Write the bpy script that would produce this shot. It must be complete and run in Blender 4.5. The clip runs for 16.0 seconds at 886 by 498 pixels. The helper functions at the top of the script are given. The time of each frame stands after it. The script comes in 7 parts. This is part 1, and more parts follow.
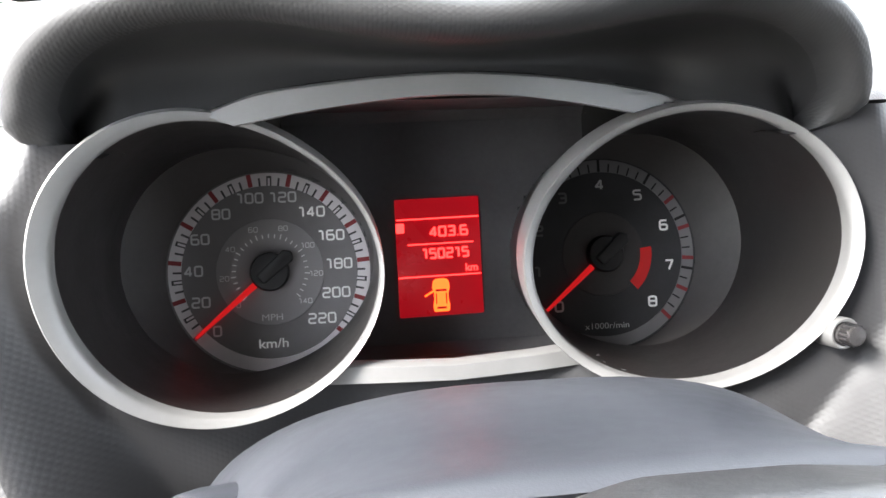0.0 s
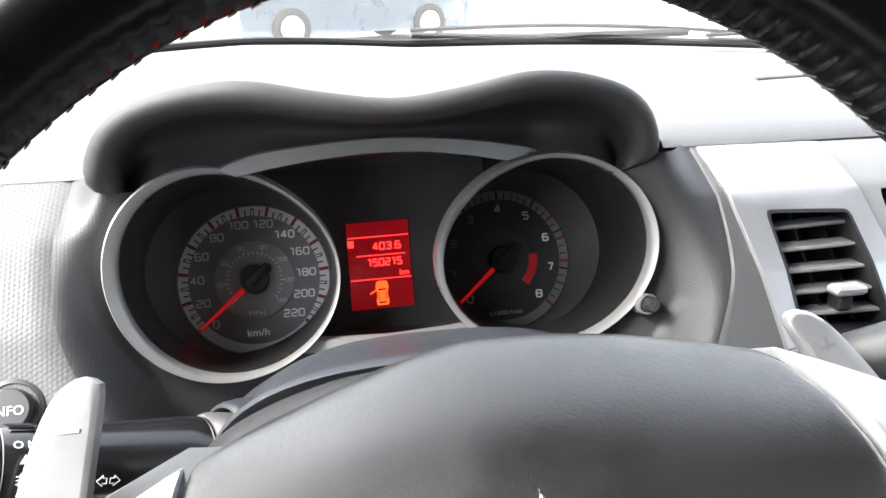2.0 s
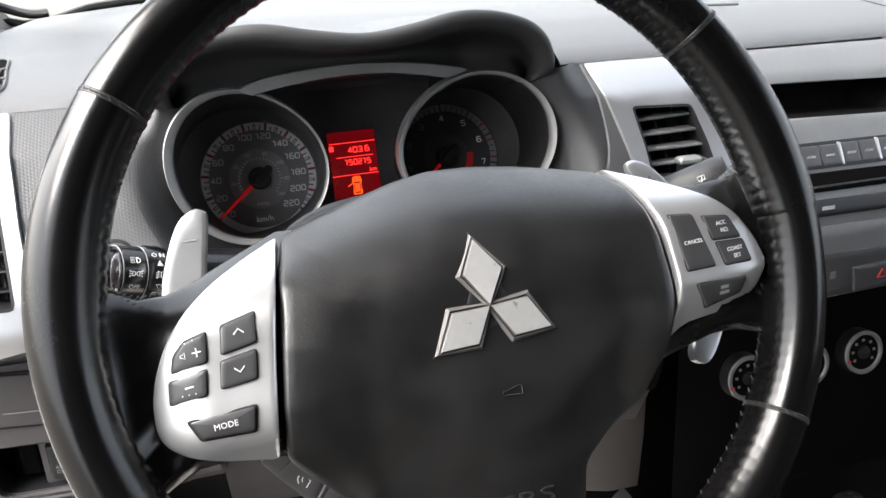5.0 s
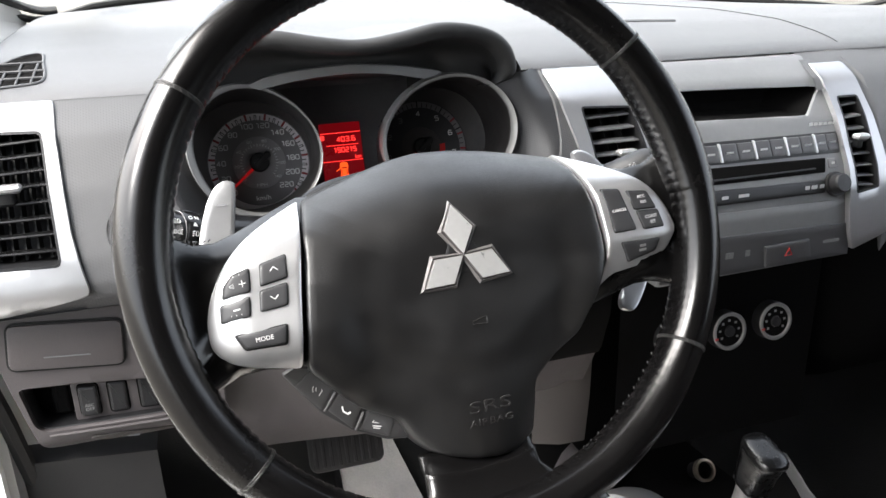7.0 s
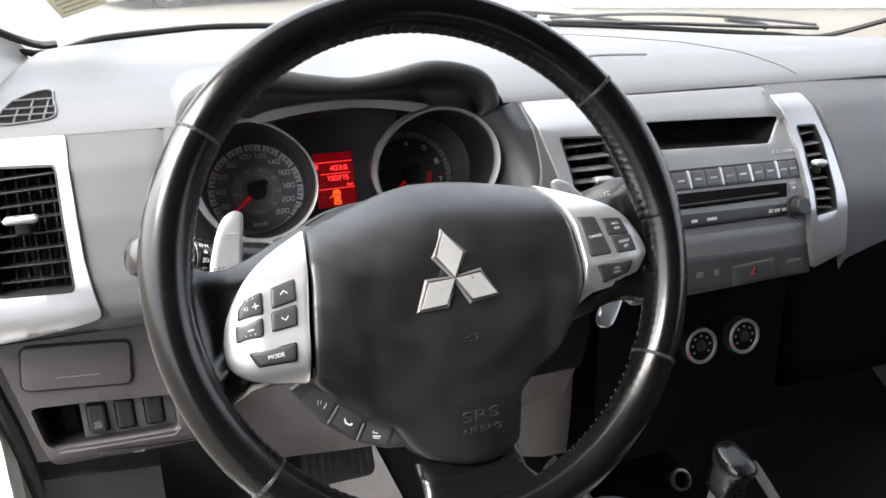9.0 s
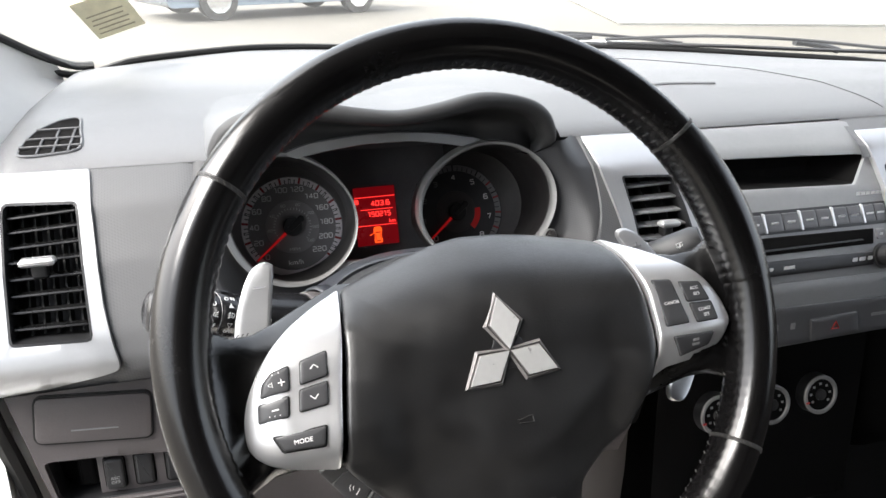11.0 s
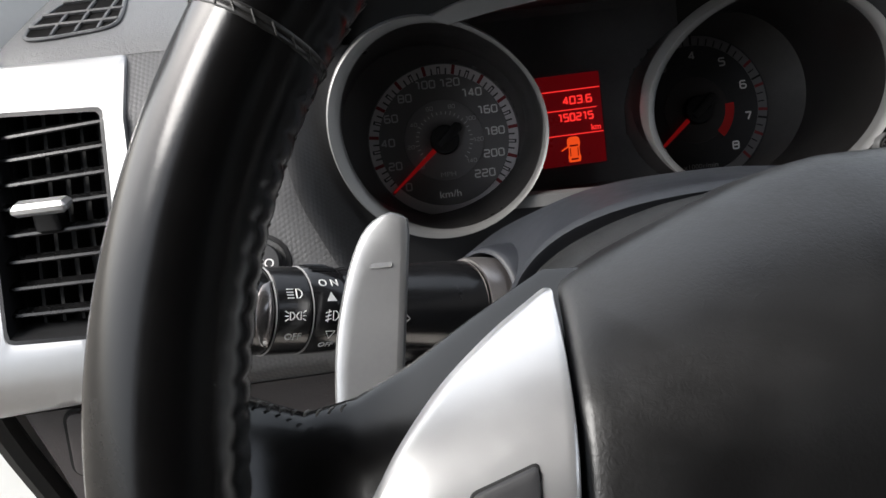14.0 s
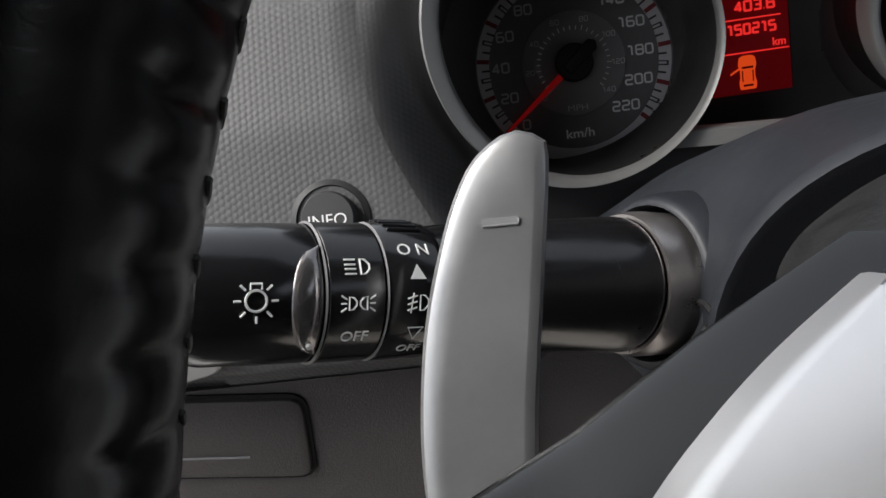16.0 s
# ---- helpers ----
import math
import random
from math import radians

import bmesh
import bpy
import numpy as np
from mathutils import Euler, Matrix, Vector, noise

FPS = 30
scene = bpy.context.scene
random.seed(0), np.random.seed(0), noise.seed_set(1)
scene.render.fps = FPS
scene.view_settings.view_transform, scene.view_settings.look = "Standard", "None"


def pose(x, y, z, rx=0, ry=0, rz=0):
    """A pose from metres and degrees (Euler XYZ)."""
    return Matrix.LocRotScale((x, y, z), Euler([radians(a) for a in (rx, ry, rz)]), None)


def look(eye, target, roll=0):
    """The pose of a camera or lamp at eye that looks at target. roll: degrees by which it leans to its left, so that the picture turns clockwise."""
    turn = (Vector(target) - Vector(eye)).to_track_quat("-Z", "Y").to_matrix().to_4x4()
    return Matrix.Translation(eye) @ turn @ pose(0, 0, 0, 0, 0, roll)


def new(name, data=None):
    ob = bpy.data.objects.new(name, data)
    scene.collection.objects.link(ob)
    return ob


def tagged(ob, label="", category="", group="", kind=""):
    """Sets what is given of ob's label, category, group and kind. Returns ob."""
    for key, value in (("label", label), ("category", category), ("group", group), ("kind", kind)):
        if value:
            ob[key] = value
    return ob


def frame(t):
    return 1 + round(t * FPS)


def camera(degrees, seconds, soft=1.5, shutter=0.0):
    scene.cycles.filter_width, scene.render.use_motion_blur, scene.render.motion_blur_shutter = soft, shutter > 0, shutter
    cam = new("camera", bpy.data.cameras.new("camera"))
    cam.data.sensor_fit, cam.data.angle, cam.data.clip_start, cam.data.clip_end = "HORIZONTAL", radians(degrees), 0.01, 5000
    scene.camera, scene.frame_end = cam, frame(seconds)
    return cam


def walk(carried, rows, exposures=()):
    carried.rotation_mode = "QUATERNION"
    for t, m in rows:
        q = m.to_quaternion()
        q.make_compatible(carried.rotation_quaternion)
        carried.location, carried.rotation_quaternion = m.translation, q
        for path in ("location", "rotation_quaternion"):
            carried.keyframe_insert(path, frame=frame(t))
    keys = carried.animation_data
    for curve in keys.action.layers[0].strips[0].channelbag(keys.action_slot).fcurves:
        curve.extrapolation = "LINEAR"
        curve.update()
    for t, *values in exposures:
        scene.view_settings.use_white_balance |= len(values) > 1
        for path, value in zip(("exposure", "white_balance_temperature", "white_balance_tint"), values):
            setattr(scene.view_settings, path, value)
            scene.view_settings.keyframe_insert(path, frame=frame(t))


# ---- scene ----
cam = camera(60.0, 16.0)
# the car's own axes: x to its right, y ahead; it stands nose-down by a few degrees
CAR = Matrix.Translation((0, 0.3, 1.08)) @ pose(0, 0, 0, -5.0) @ Matrix.Translation((0, -0.3, -1.08))
PATH = [
    (0, (-0.0464, -0.0740, 1.1992), (0.1917, 1.8289, 0.6315), -0.92),
    (0.5, (-0.0410, -0.1063, 1.2055), (0.2127, 1.8034, 0.6682), -1.38),
    (1, (-0.0416, -0.1394, 1.2137), (0.2445, 1.7682, 0.6851), -1.50),
    (1.5, (-0.0416, -0.1748, 1.2258), (0.2645, 1.7269, 0.6876), -1.82),
    (2, (-0.0554, -0.2139, 1.2307), (0.3092, 1.6841, 0.7163), -1.57),
    (2.5, (-0.0571, -0.2508, 1.2307), (0.3340, 1.6431, 0.7207), -2.38),
    (3, (-0.0645, -0.2816, 1.2312), (0.3299, 1.5975, 0.6712), -3.06),
    (3.5, (-0.0740, -0.3132, 1.2330), (0.3262, 1.5562, 0.6457), -3.37),
    (4, (-0.0830, -0.3360, 1.2343), (0.3322, 1.5198, 0.6148), -3.60),
    (4.5, (-0.0919, -0.3618, 1.2362), (0.3569, 1.4753, 0.5855), -3.50),
    (7, (-0.1450, -0.4926, 1.2542), (0.4265, 1.3041, 0.5869), -1.51),
    (7.5, (-0.1522, -0.5147, 1.2592), (0.4621, 1.2764, 0.6151), -1.32),
    (8, (-0.1619, -0.5315, 1.2634), (0.4654, 1.2601, 0.6336), -1.45),
    (10.5, (-0.1680, -0.5143, 1.2817), (0.4452, 1.2903, 0.6757), -1.06),
    (11, (-0.1508, -0.4614, 1.2838), (0.3813, 1.3746, 0.6957), -1.10),
    (11.5, (-0.1377, -0.4017, 1.2770), (0.3765, 1.4252, 0.6463), -0.97),
    (12, (-0.1348, -0.3575, 1.2685), (0.2979, 1.4814, 0.6117), -1.65),
    (12.5, (-0.1363, -0.3088, 1.2529), (0.2103, 1.5414, 0.5773), -3.01),
    (13, (-0.1338, -0.2713, 1.2403), (0.1604, 1.5744, 0.5285), -3.91),
    (13.5, (-0.1320, -0.2352, 1.2270), (0.0778, 1.6083, 0.4804), -4.80),
    (14, (-0.1298, -0.1977, 1.2127), (-0.0056, 1.6405, 0.4345), -5.74),
    (14.5, (-0.1285, -0.1631, 1.1957), (-0.0823, 1.6711, 0.3997), -6.49),
    (15, (-0.1303, -0.1349, 1.1834), (-0.1671, 1.6972, 0.3820), -7.40),
    (15.5, (-0.1317, -0.1095, 1.1742), (-0.2278, 1.7106, 0.3507), -8.11),
    (16, (-0.1349, -0.1001, 1.1697), (-0.2912, 1.7076, 0.3284), -8.74),
]
EXPOSURES = [(0, 4.1), (1, 3.85), (1.5, 3.6), (2, 3.3), (3, 2.9), (4.5, 2.5), (8, 2.67), (10.5, 2.66), (11, 2.58), (12, 2.3), (14, 1.63), (16, 1.18)]
walk(cam, [(t, CAR @ look(eye, target, roll)) for t, eye, target, roll in PATH], EXPOSURES)

# ---- light: an overcast day ----
world = bpy.data.worlds.new("world")
scene.world = world
world.use_nodes = True
wn, wl = world.node_tree.nodes, world.node_tree.links
sky = wn.new("ShaderNodeTexSky")
sky.sky_type, sky.sun_disc = "NISHITA", False
sky.sun_elevation, sky.sun_rotation = radians(48), radians(-70)
sky.air_density, sky.dust_density, sky.ozone_density = 1.0, 4.0, 1.0
grey = wn.new("ShaderNodeHueSaturation")
grey.inputs["Saturation"].default_value = 0.35
wl.new(sky.outputs[0], grey.inputs["Color"])
wl.new(grey.outputs[0], wn["Background"].inputs[0])
wn["Background"].inputs[1].default_value = 0.15
sun = new("sun", bpy.data.lights.new("sun", "SUN"))
sun.data.energy, sun.data.angle, sun.data.color = 1.5, radians(25), (1.0, 0.97, 0.93)
sun.matrix_world = look((-6, -2.2, 7.0), (0, 0, 0))

# ---- small tools ----
def obj(name, verts, faces, mat, parent=None, label="", smooth=True, angle=35, m=CAR):
    """One mesh object, its points given in the car's axes (or in the world's, with m=Matrix())."""
    me = bpy.data.meshes.new(name)
    me.from_pydata([tuple(m @ Vector(v)) for v in verts], [], faces)
    me.validate()
    bm = bmesh.new()
    bm.from_mesh(me)
    bmesh.ops.recalc_face_normals(bm, faces=bm.faces)
    bm.to_mesh(me)
    bm.free()
    if smooth:
        me.polygons.foreach_set("use_smooth", [True] * len(me.polygons))
        me.set_sharp_from_angle(angle=radians(angle))
    me.materials.append(mat)
    ob = new(name, me)
    if parent is not None:
        ob.parent = parent
        ob.matrix_parent_inverse = parent_world(parent).inverted()
    if label:
        tagged(ob, label)
    return ob


def parent_world(ob):
    m = ob.matrix_basis.copy()
    while ob.parent:
        m = ob.parent.matrix_basis @ ob.matrix_parent_inverse @ m
        ob = ob.parent
    return m


def thing(name, at, label, category, group="", kind=""):
    ob = new(name)
    ob.empty_display_size = 0.02
    ob.matrix_basis = Matrix.Translation(CAR @ Vector(at))
    return tagged(ob, label, category, group, kind)


def basis(o, u, v, n):
    m = Matrix.Identity(4)
    for i, a in enumerate((u, v, n)):
        a = Vector(a).normalized()
        m[0][i], m[1][i], m[2][i] = a
    m[0][3], m[1][3], m[2][3] = o
    return m


def put(m, pts):
    return [m @ Vector(p) for p in pts]


def join(*meshes):
    vs, fs = [], []
    for v, f in meshes:
        k = len(vs)
        vs += list(v)
        fs += [tuple(i + k for i in q) for q in f]
    return vs, fs


def loft(rings, closed=False, cap0=False, cap1=False, wrap=False):
    n, vs, fs = len(rings[0]), [], []
    for r in rings:
        vs += [tuple(p) for p in r]
    k = len(rings)
    for i in range(k if wrap else k - 1):
        a, b = i * n, ((i + 1) % k) * n
        for j in range(n if closed else n - 1):
            j2 = (j + 1) % n
            fs.append((a + j, a + j2, b + j2, b + j))
    if cap0:
        fs.append(tuple(range(n)))
    if cap1:
        fs.append(tuple((k - 1) * n + j for j in range(n)))
    return vs, fs


def curve2(pts, n, closed=False):
    """Points evenly along a smooth curve through pts."""
    pts = [Vector(p) for p in pts]
    k, out = len(pts), []
    seg = k if closed else k - 1
    dense = []
    for i in range(seg):
        p0 = pts[(i - 1) % k] if closed or i > 0 else pts[0]
        p1, p2 = pts[i], pts[(i + 1) % k]
        p3 = pts[(i + 2) % k] if closed or i + 2 < k else pts[-1]
        for j in range(16):
            t = j / 16
            dense.append(0.5 * (2 * p1 + (p2 - p0) * t + (2 * p0 - 5 * p1 + 4 * p2 - p3) * t * t + (3 * p1 - p0 - 3 * p2 + p3) * t ** 3))
    dense.append(pts[0] if closed else pts[-1])
    return even(dense, n, closed)


def even(dense, n, closed=False):
    d = [0.0]
    for a, b in zip(dense, dense[1:]):
        d.append(d[-1] + (b - a).length)
    out, j, m = [], 0, n if closed else n - 1
    for i in range(n):
        s = d[-1] * i / m
        while j < len(d) - 2 and d[j + 1] < s:
            j += 1
        t = (s - d[j]) / max(1e-9, d[j + 1] - d[j])
        out.append(dense[j].lerp(dense[j + 1], min(1, max(0, t))))
    return out


def rounded(poly, r, k=5):
    """A polygon with its corners rounded by r (a number, or one for each corner)."""
    out, n = [], len(poly)
    for i, p in enumerate(poly):
        p, a, b = Vector(p), Vector(poly[i - 1]), Vector(poly[(i + 1) % n])
        q = r[i] if isinstance(r, (list, tuple)) else r
        q = min(q, 0.45 * (a - p).length, 0.45 * (b - p).length)
        s, e = p + (a - p).normalized() * q, p + (b - p).normalized() * q
        for j in range(k + 1):
            t = j / k
            out.append((1 - t) ** 2 * s + 2 * t * (1 - t) * p + t * t * e)
    return out


def rect(w, h, r=0.0, x=0.0, y=0.0, k=4):
    p = [(x - w / 2, y - h / 2), (x + w / 2, y - h / 2), (x + w / 2, y + h / 2), (x - w / 2, y + h / 2)]
    return rounded(p, r, k) if r else [Vector(q) for q in p]


def inset(poly, d):
    """The polygon moved inwards by d."""
    n = len(poly)
    area = sum(poly[i - 1][0] * poly[i][1] - poly[i][0] * poly[i - 1][1] for i in range(n))
    s, out = (1 if area > 0 else -1), []
    for i in range(n):
        a, b, c = Vector(poly[i - 1]), Vector(poly[i]), Vector(poly[(i + 1) % n])
        e = ((b - a).normalized() if (b - a).length > 1e-9 else Vector((0, 0))) + ((c - b).normalized() if (c - b).length > 1e-9 else Vector((0, 0)))
        e = e.normalized() if e.length > 1e-9 else Vector((1, 0))
        out.append(b + Vector((-e.y, e.x)) * d * s)
    return out


def prism(poly, z0, z1, bevel, m, back=True):
    """A plate of that outline from depth z0 to z1, its front edge rounded."""
    b = bevel
    rings = [[(p[0], p[1], z0) for p in poly], [(p[0], p[1], z1 - b) for p in poly]]
    if b:
        rings.append([(p[0], p[1], z1 - 0.3 * b) for p in inset(poly, 0.3 * b)])
        rings.append([(p[0], p[1], z1) for p in inset(poly, b)])
    v, f = loft(rings, True, back, True)
    return put(m, v), f


def patch(poly, fn, m, thick=0.003, bevel=0.001, rings=8, lift=0.0):
    """A plate of that outline bent to the surface n = fn(u, v), with a rounded edge."""
    c = sum((Vector(p) for p in poly), Vector((0, 0))) / len(poly)
    out = []
    for dz, d in ((-thick, 0), (-bevel, 0), (-0.3 * bevel, 0.3 * bevel), (0, bevel)):
        q = inset(poly, d) if d else [Vector(p) for p in poly]
        out.append([(p.x, p.y, fn(p.x, p.y) + lift + dz) for p in q])
    q = inset(poly, bevel)
    for i in range(1, rings):
        t = 1 - i / rings
        out.append([(c.x + (p.x - c.x) * t, c.y + (p.y - c.y) * t, fn(c.x + (p.x - c.x) * t, c.y + (p.y - c.y) * t) + lift) for p in q])
    v, f = loft(out, True, True)
    v.append((c.x, c.y, fn(c.x, c.y) + lift))
    n, k = len(poly), len(v) - 1
    f += [(k - n + j, k - n + (j + 1) % n, k) for j in range(n)]
    return put(m, v), f


def lathe(profile, m, n=40, cap0=False, cap1=False):
    rings = [[(r * math.cos(2 * math.pi * i / n), r * math.sin(2 * math.pi * i / n), h) for i in range(n)] for r, h in profile]
    v, f = loft(rings, True, cap0, cap1)
    return put(m, v), f


def tube(path, r, n=10, closed=False, caps=True):
    path = [Vector(p) for p in path]
    rings, side = [], None
    for i, p in enumerate(path):
        a = path[i - 1] if closed or i else path[0]
        b = path[(i + 1) % len(path)] if closed or i + 1 < len(path) else path[-1]
        t = (b - a).normalized()
        if side is None:
            side = t.orthogonal().normalized()
        side = (side - t * side.dot(t)).normalized()
        up = t.cross(side)
        q = r[i] if isinstance(r, (list, tuple)) else r
        rings.append([p + (side * math.cos(2 * math.pi * j / n) + up * math.sin(2 * math.pi * j / n)) * q for j in range(n)])
    return loft(rings, True, caps and not closed, caps and not closed, closed)


def block(c, s, bevel=0.002, m=Matrix()):
    """A box with centre c, sizes s and rounded edges."""
    mm = m @ Matrix.Translation(c)
    p = rect(s[0], s[1], bevel, k=3)
    h = s[2] / 2
    rings = [[(q.x, q.y, -h) for q in inset(p, bevel)], [(q.x, q.y, -h + bevel) for q in p], [(q.x, q.y, h - bevel) for q in p], [(q.x, q.y, h) for q in inset(p, bevel)]]
    v, f = loft(rings, True, True, True)
    return put(mm, v), f


def around(poly, c, n):
    """Where rays from c, turned step by step, leave the polygon."""
    out = []
    for i in range(n):
        a = 2 * math.pi * (i + 0.5) / n
        d, best = Vector((math.cos(a), math.sin(a))), None
        for j in range(len(poly)):
            p, q = Vector(poly[j - 1]) - c, Vector(poly[j]) - c
            e = q - p
            det = d.x * -e.y + d.y * e.x
            if abs(det) < 1e-12:
                continue
            s = (p.x * -e.y + p.y * e.x) / det
            t = (d.x * p.y - d.y * p.x) / det
            if s > 0 and -1e-6 <= t <= 1 + 1e-6 and (best is None or s > best):
                best = s
        out.append(c + d * (best or 0))
    return out



def text(name, body, size, m, mat, parent, depth=0.0001, align="CENTER", bold=0.0, squash=1.0):
    """Lettering as a mesh, its middle at m's origin."""
    cu = bpy.data.curves.new("letters", "FONT")
    cu.body, cu.size, cu.align_x, cu.align_y, cu.extrude, cu.offset = body, size, align, "CENTER", depth, bold
    cu.resolution_u = 3
    tmp = bpy.data.objects.new("letters", cu)
    scene.collection.objects.link(tmp)
    me = bpy.data.meshes.new_from_object(tmp)
    bpy.data.objects.remove(tmp)
    me.transform(CAR @ m @ Matrix.Diagonal((squash, 1, 1, 1)))
    me.name = name
    me.materials.clear()
    me.materials.append(mat)
    ob = new(name, me)
    ob.parent = parent
    ob.matrix_parent_inverse = parent_world(parent).inverted()
    return ob


STROKES = {
    "0": ([(0, 0), (1, 0), (1, 1), (0, 1)], True), "1": ([(0.25, 0.98), (0.8, 0.98), (0.8, 0)], False), "2": ([(0, 1), (1, 1), (1, 0.5), (0, 0.5), (0, 0), (1, 0)], False),
    "3": ([(0, 1), (1, 1), (1, 0), (0, 0)], False), "4": ([(0.72, 0), (0.72, 1), (0, 0.28), (1, 0.28)], False), "5": ([(1, 1), (0, 1), (0, 0.56), (1, 0.56), (1, 0), (0, 0)], False),
    "6": ([(0.95, 1), (0, 1), (0, 0), (1, 0), (1, 0.55), (0, 0.55)], False), "7": ([(0, 1), (1, 1), (0.42, 0)], False), "8": ([(0, 0), (1, 0), (1, 1), (0, 1)], True),
    ".": ([(0, 0), (0.12, 0)], False)}
CROSSBAR = {"3": [(0.25, 0.5), (1, 0.5)], "8": [(0, 0.52), (1, 0.52)]}


def ribbon(path, w, closed, m, h):
    """A flat printed stroke of width w along a path."""
    n, rails = len(path), [[], [], [], []]
    for i, p in enumerate(path):
        a = path[i - 1] if closed or i else path[0]
        b = path[(i + 1) % n] if closed or i + 1 < n else path[-1]
        t = (b - a).normalized()
        s = Vector((-t.y, t.x)) * w / 2
        for r, q, z in zip(rails, (p + s, p + s, p - s, p - s), (0, h, h, 0)):
            r.append((q.x, q.y, z))
    v, f = loft([list(q) for q in zip(*rails)], False, wrap=closed)
    return put(m, v), f


def figures(name, body, h, w, stroke, m, mat, parent, gap=0.3, corner=0.28, align=0.5):
    """Squarish wide figures, stroke by stroke, as one mesh with its middle at m's origin."""
    adv = [w * 0.12 if c == "." else w * 0.8 if c == "1" else w for c in body]
    total = sum(adv) + gap * w * (len(body) - 1)
    x, made = -total * align, []
    for c, a in zip(body, adv):
        pts, closed = STROKES[c]
        off = -w * 0.2 if c == "1" else 0.0
        line = [Vector((x + off + u * (w if c != "." else 0.9 * w), (v - 0.5) * h)) for u, v in pts]
        r = corner * w
        if closed:
            path = rounded(line, r, 3)
        else:
            path = [line[0]]
            for p, q, n_ in zip(line, line[1:], line[2:]):
                k = min(r, 0.45 * (p - q).length, 0.45 * (n_ - q).length) if c not in "47" else stroke * 0.3
                e0, e1 = q + (p - q).normalized() * k, q + (n_ - q).normalized() * k
                path += [(1 - t) ** 2 * e0 + 2 * t * (1 - t) * q + t * t * e1 for t in (0, 0.33, 0.67, 1)]
            path.append(line[-1])
        made.append(ribbon(path, stroke, closed, m, 0.0002))
        if c in CROSSBAR:
            made.append(ribbon([Vector((x + u * w, (v - 0.5) * h)) for u, v in CROSSBAR[c]], stroke, False, m, 0.0002))
        x += a + gap * w
    return obj(name, *join(*made), mat, parent, smooth=False)


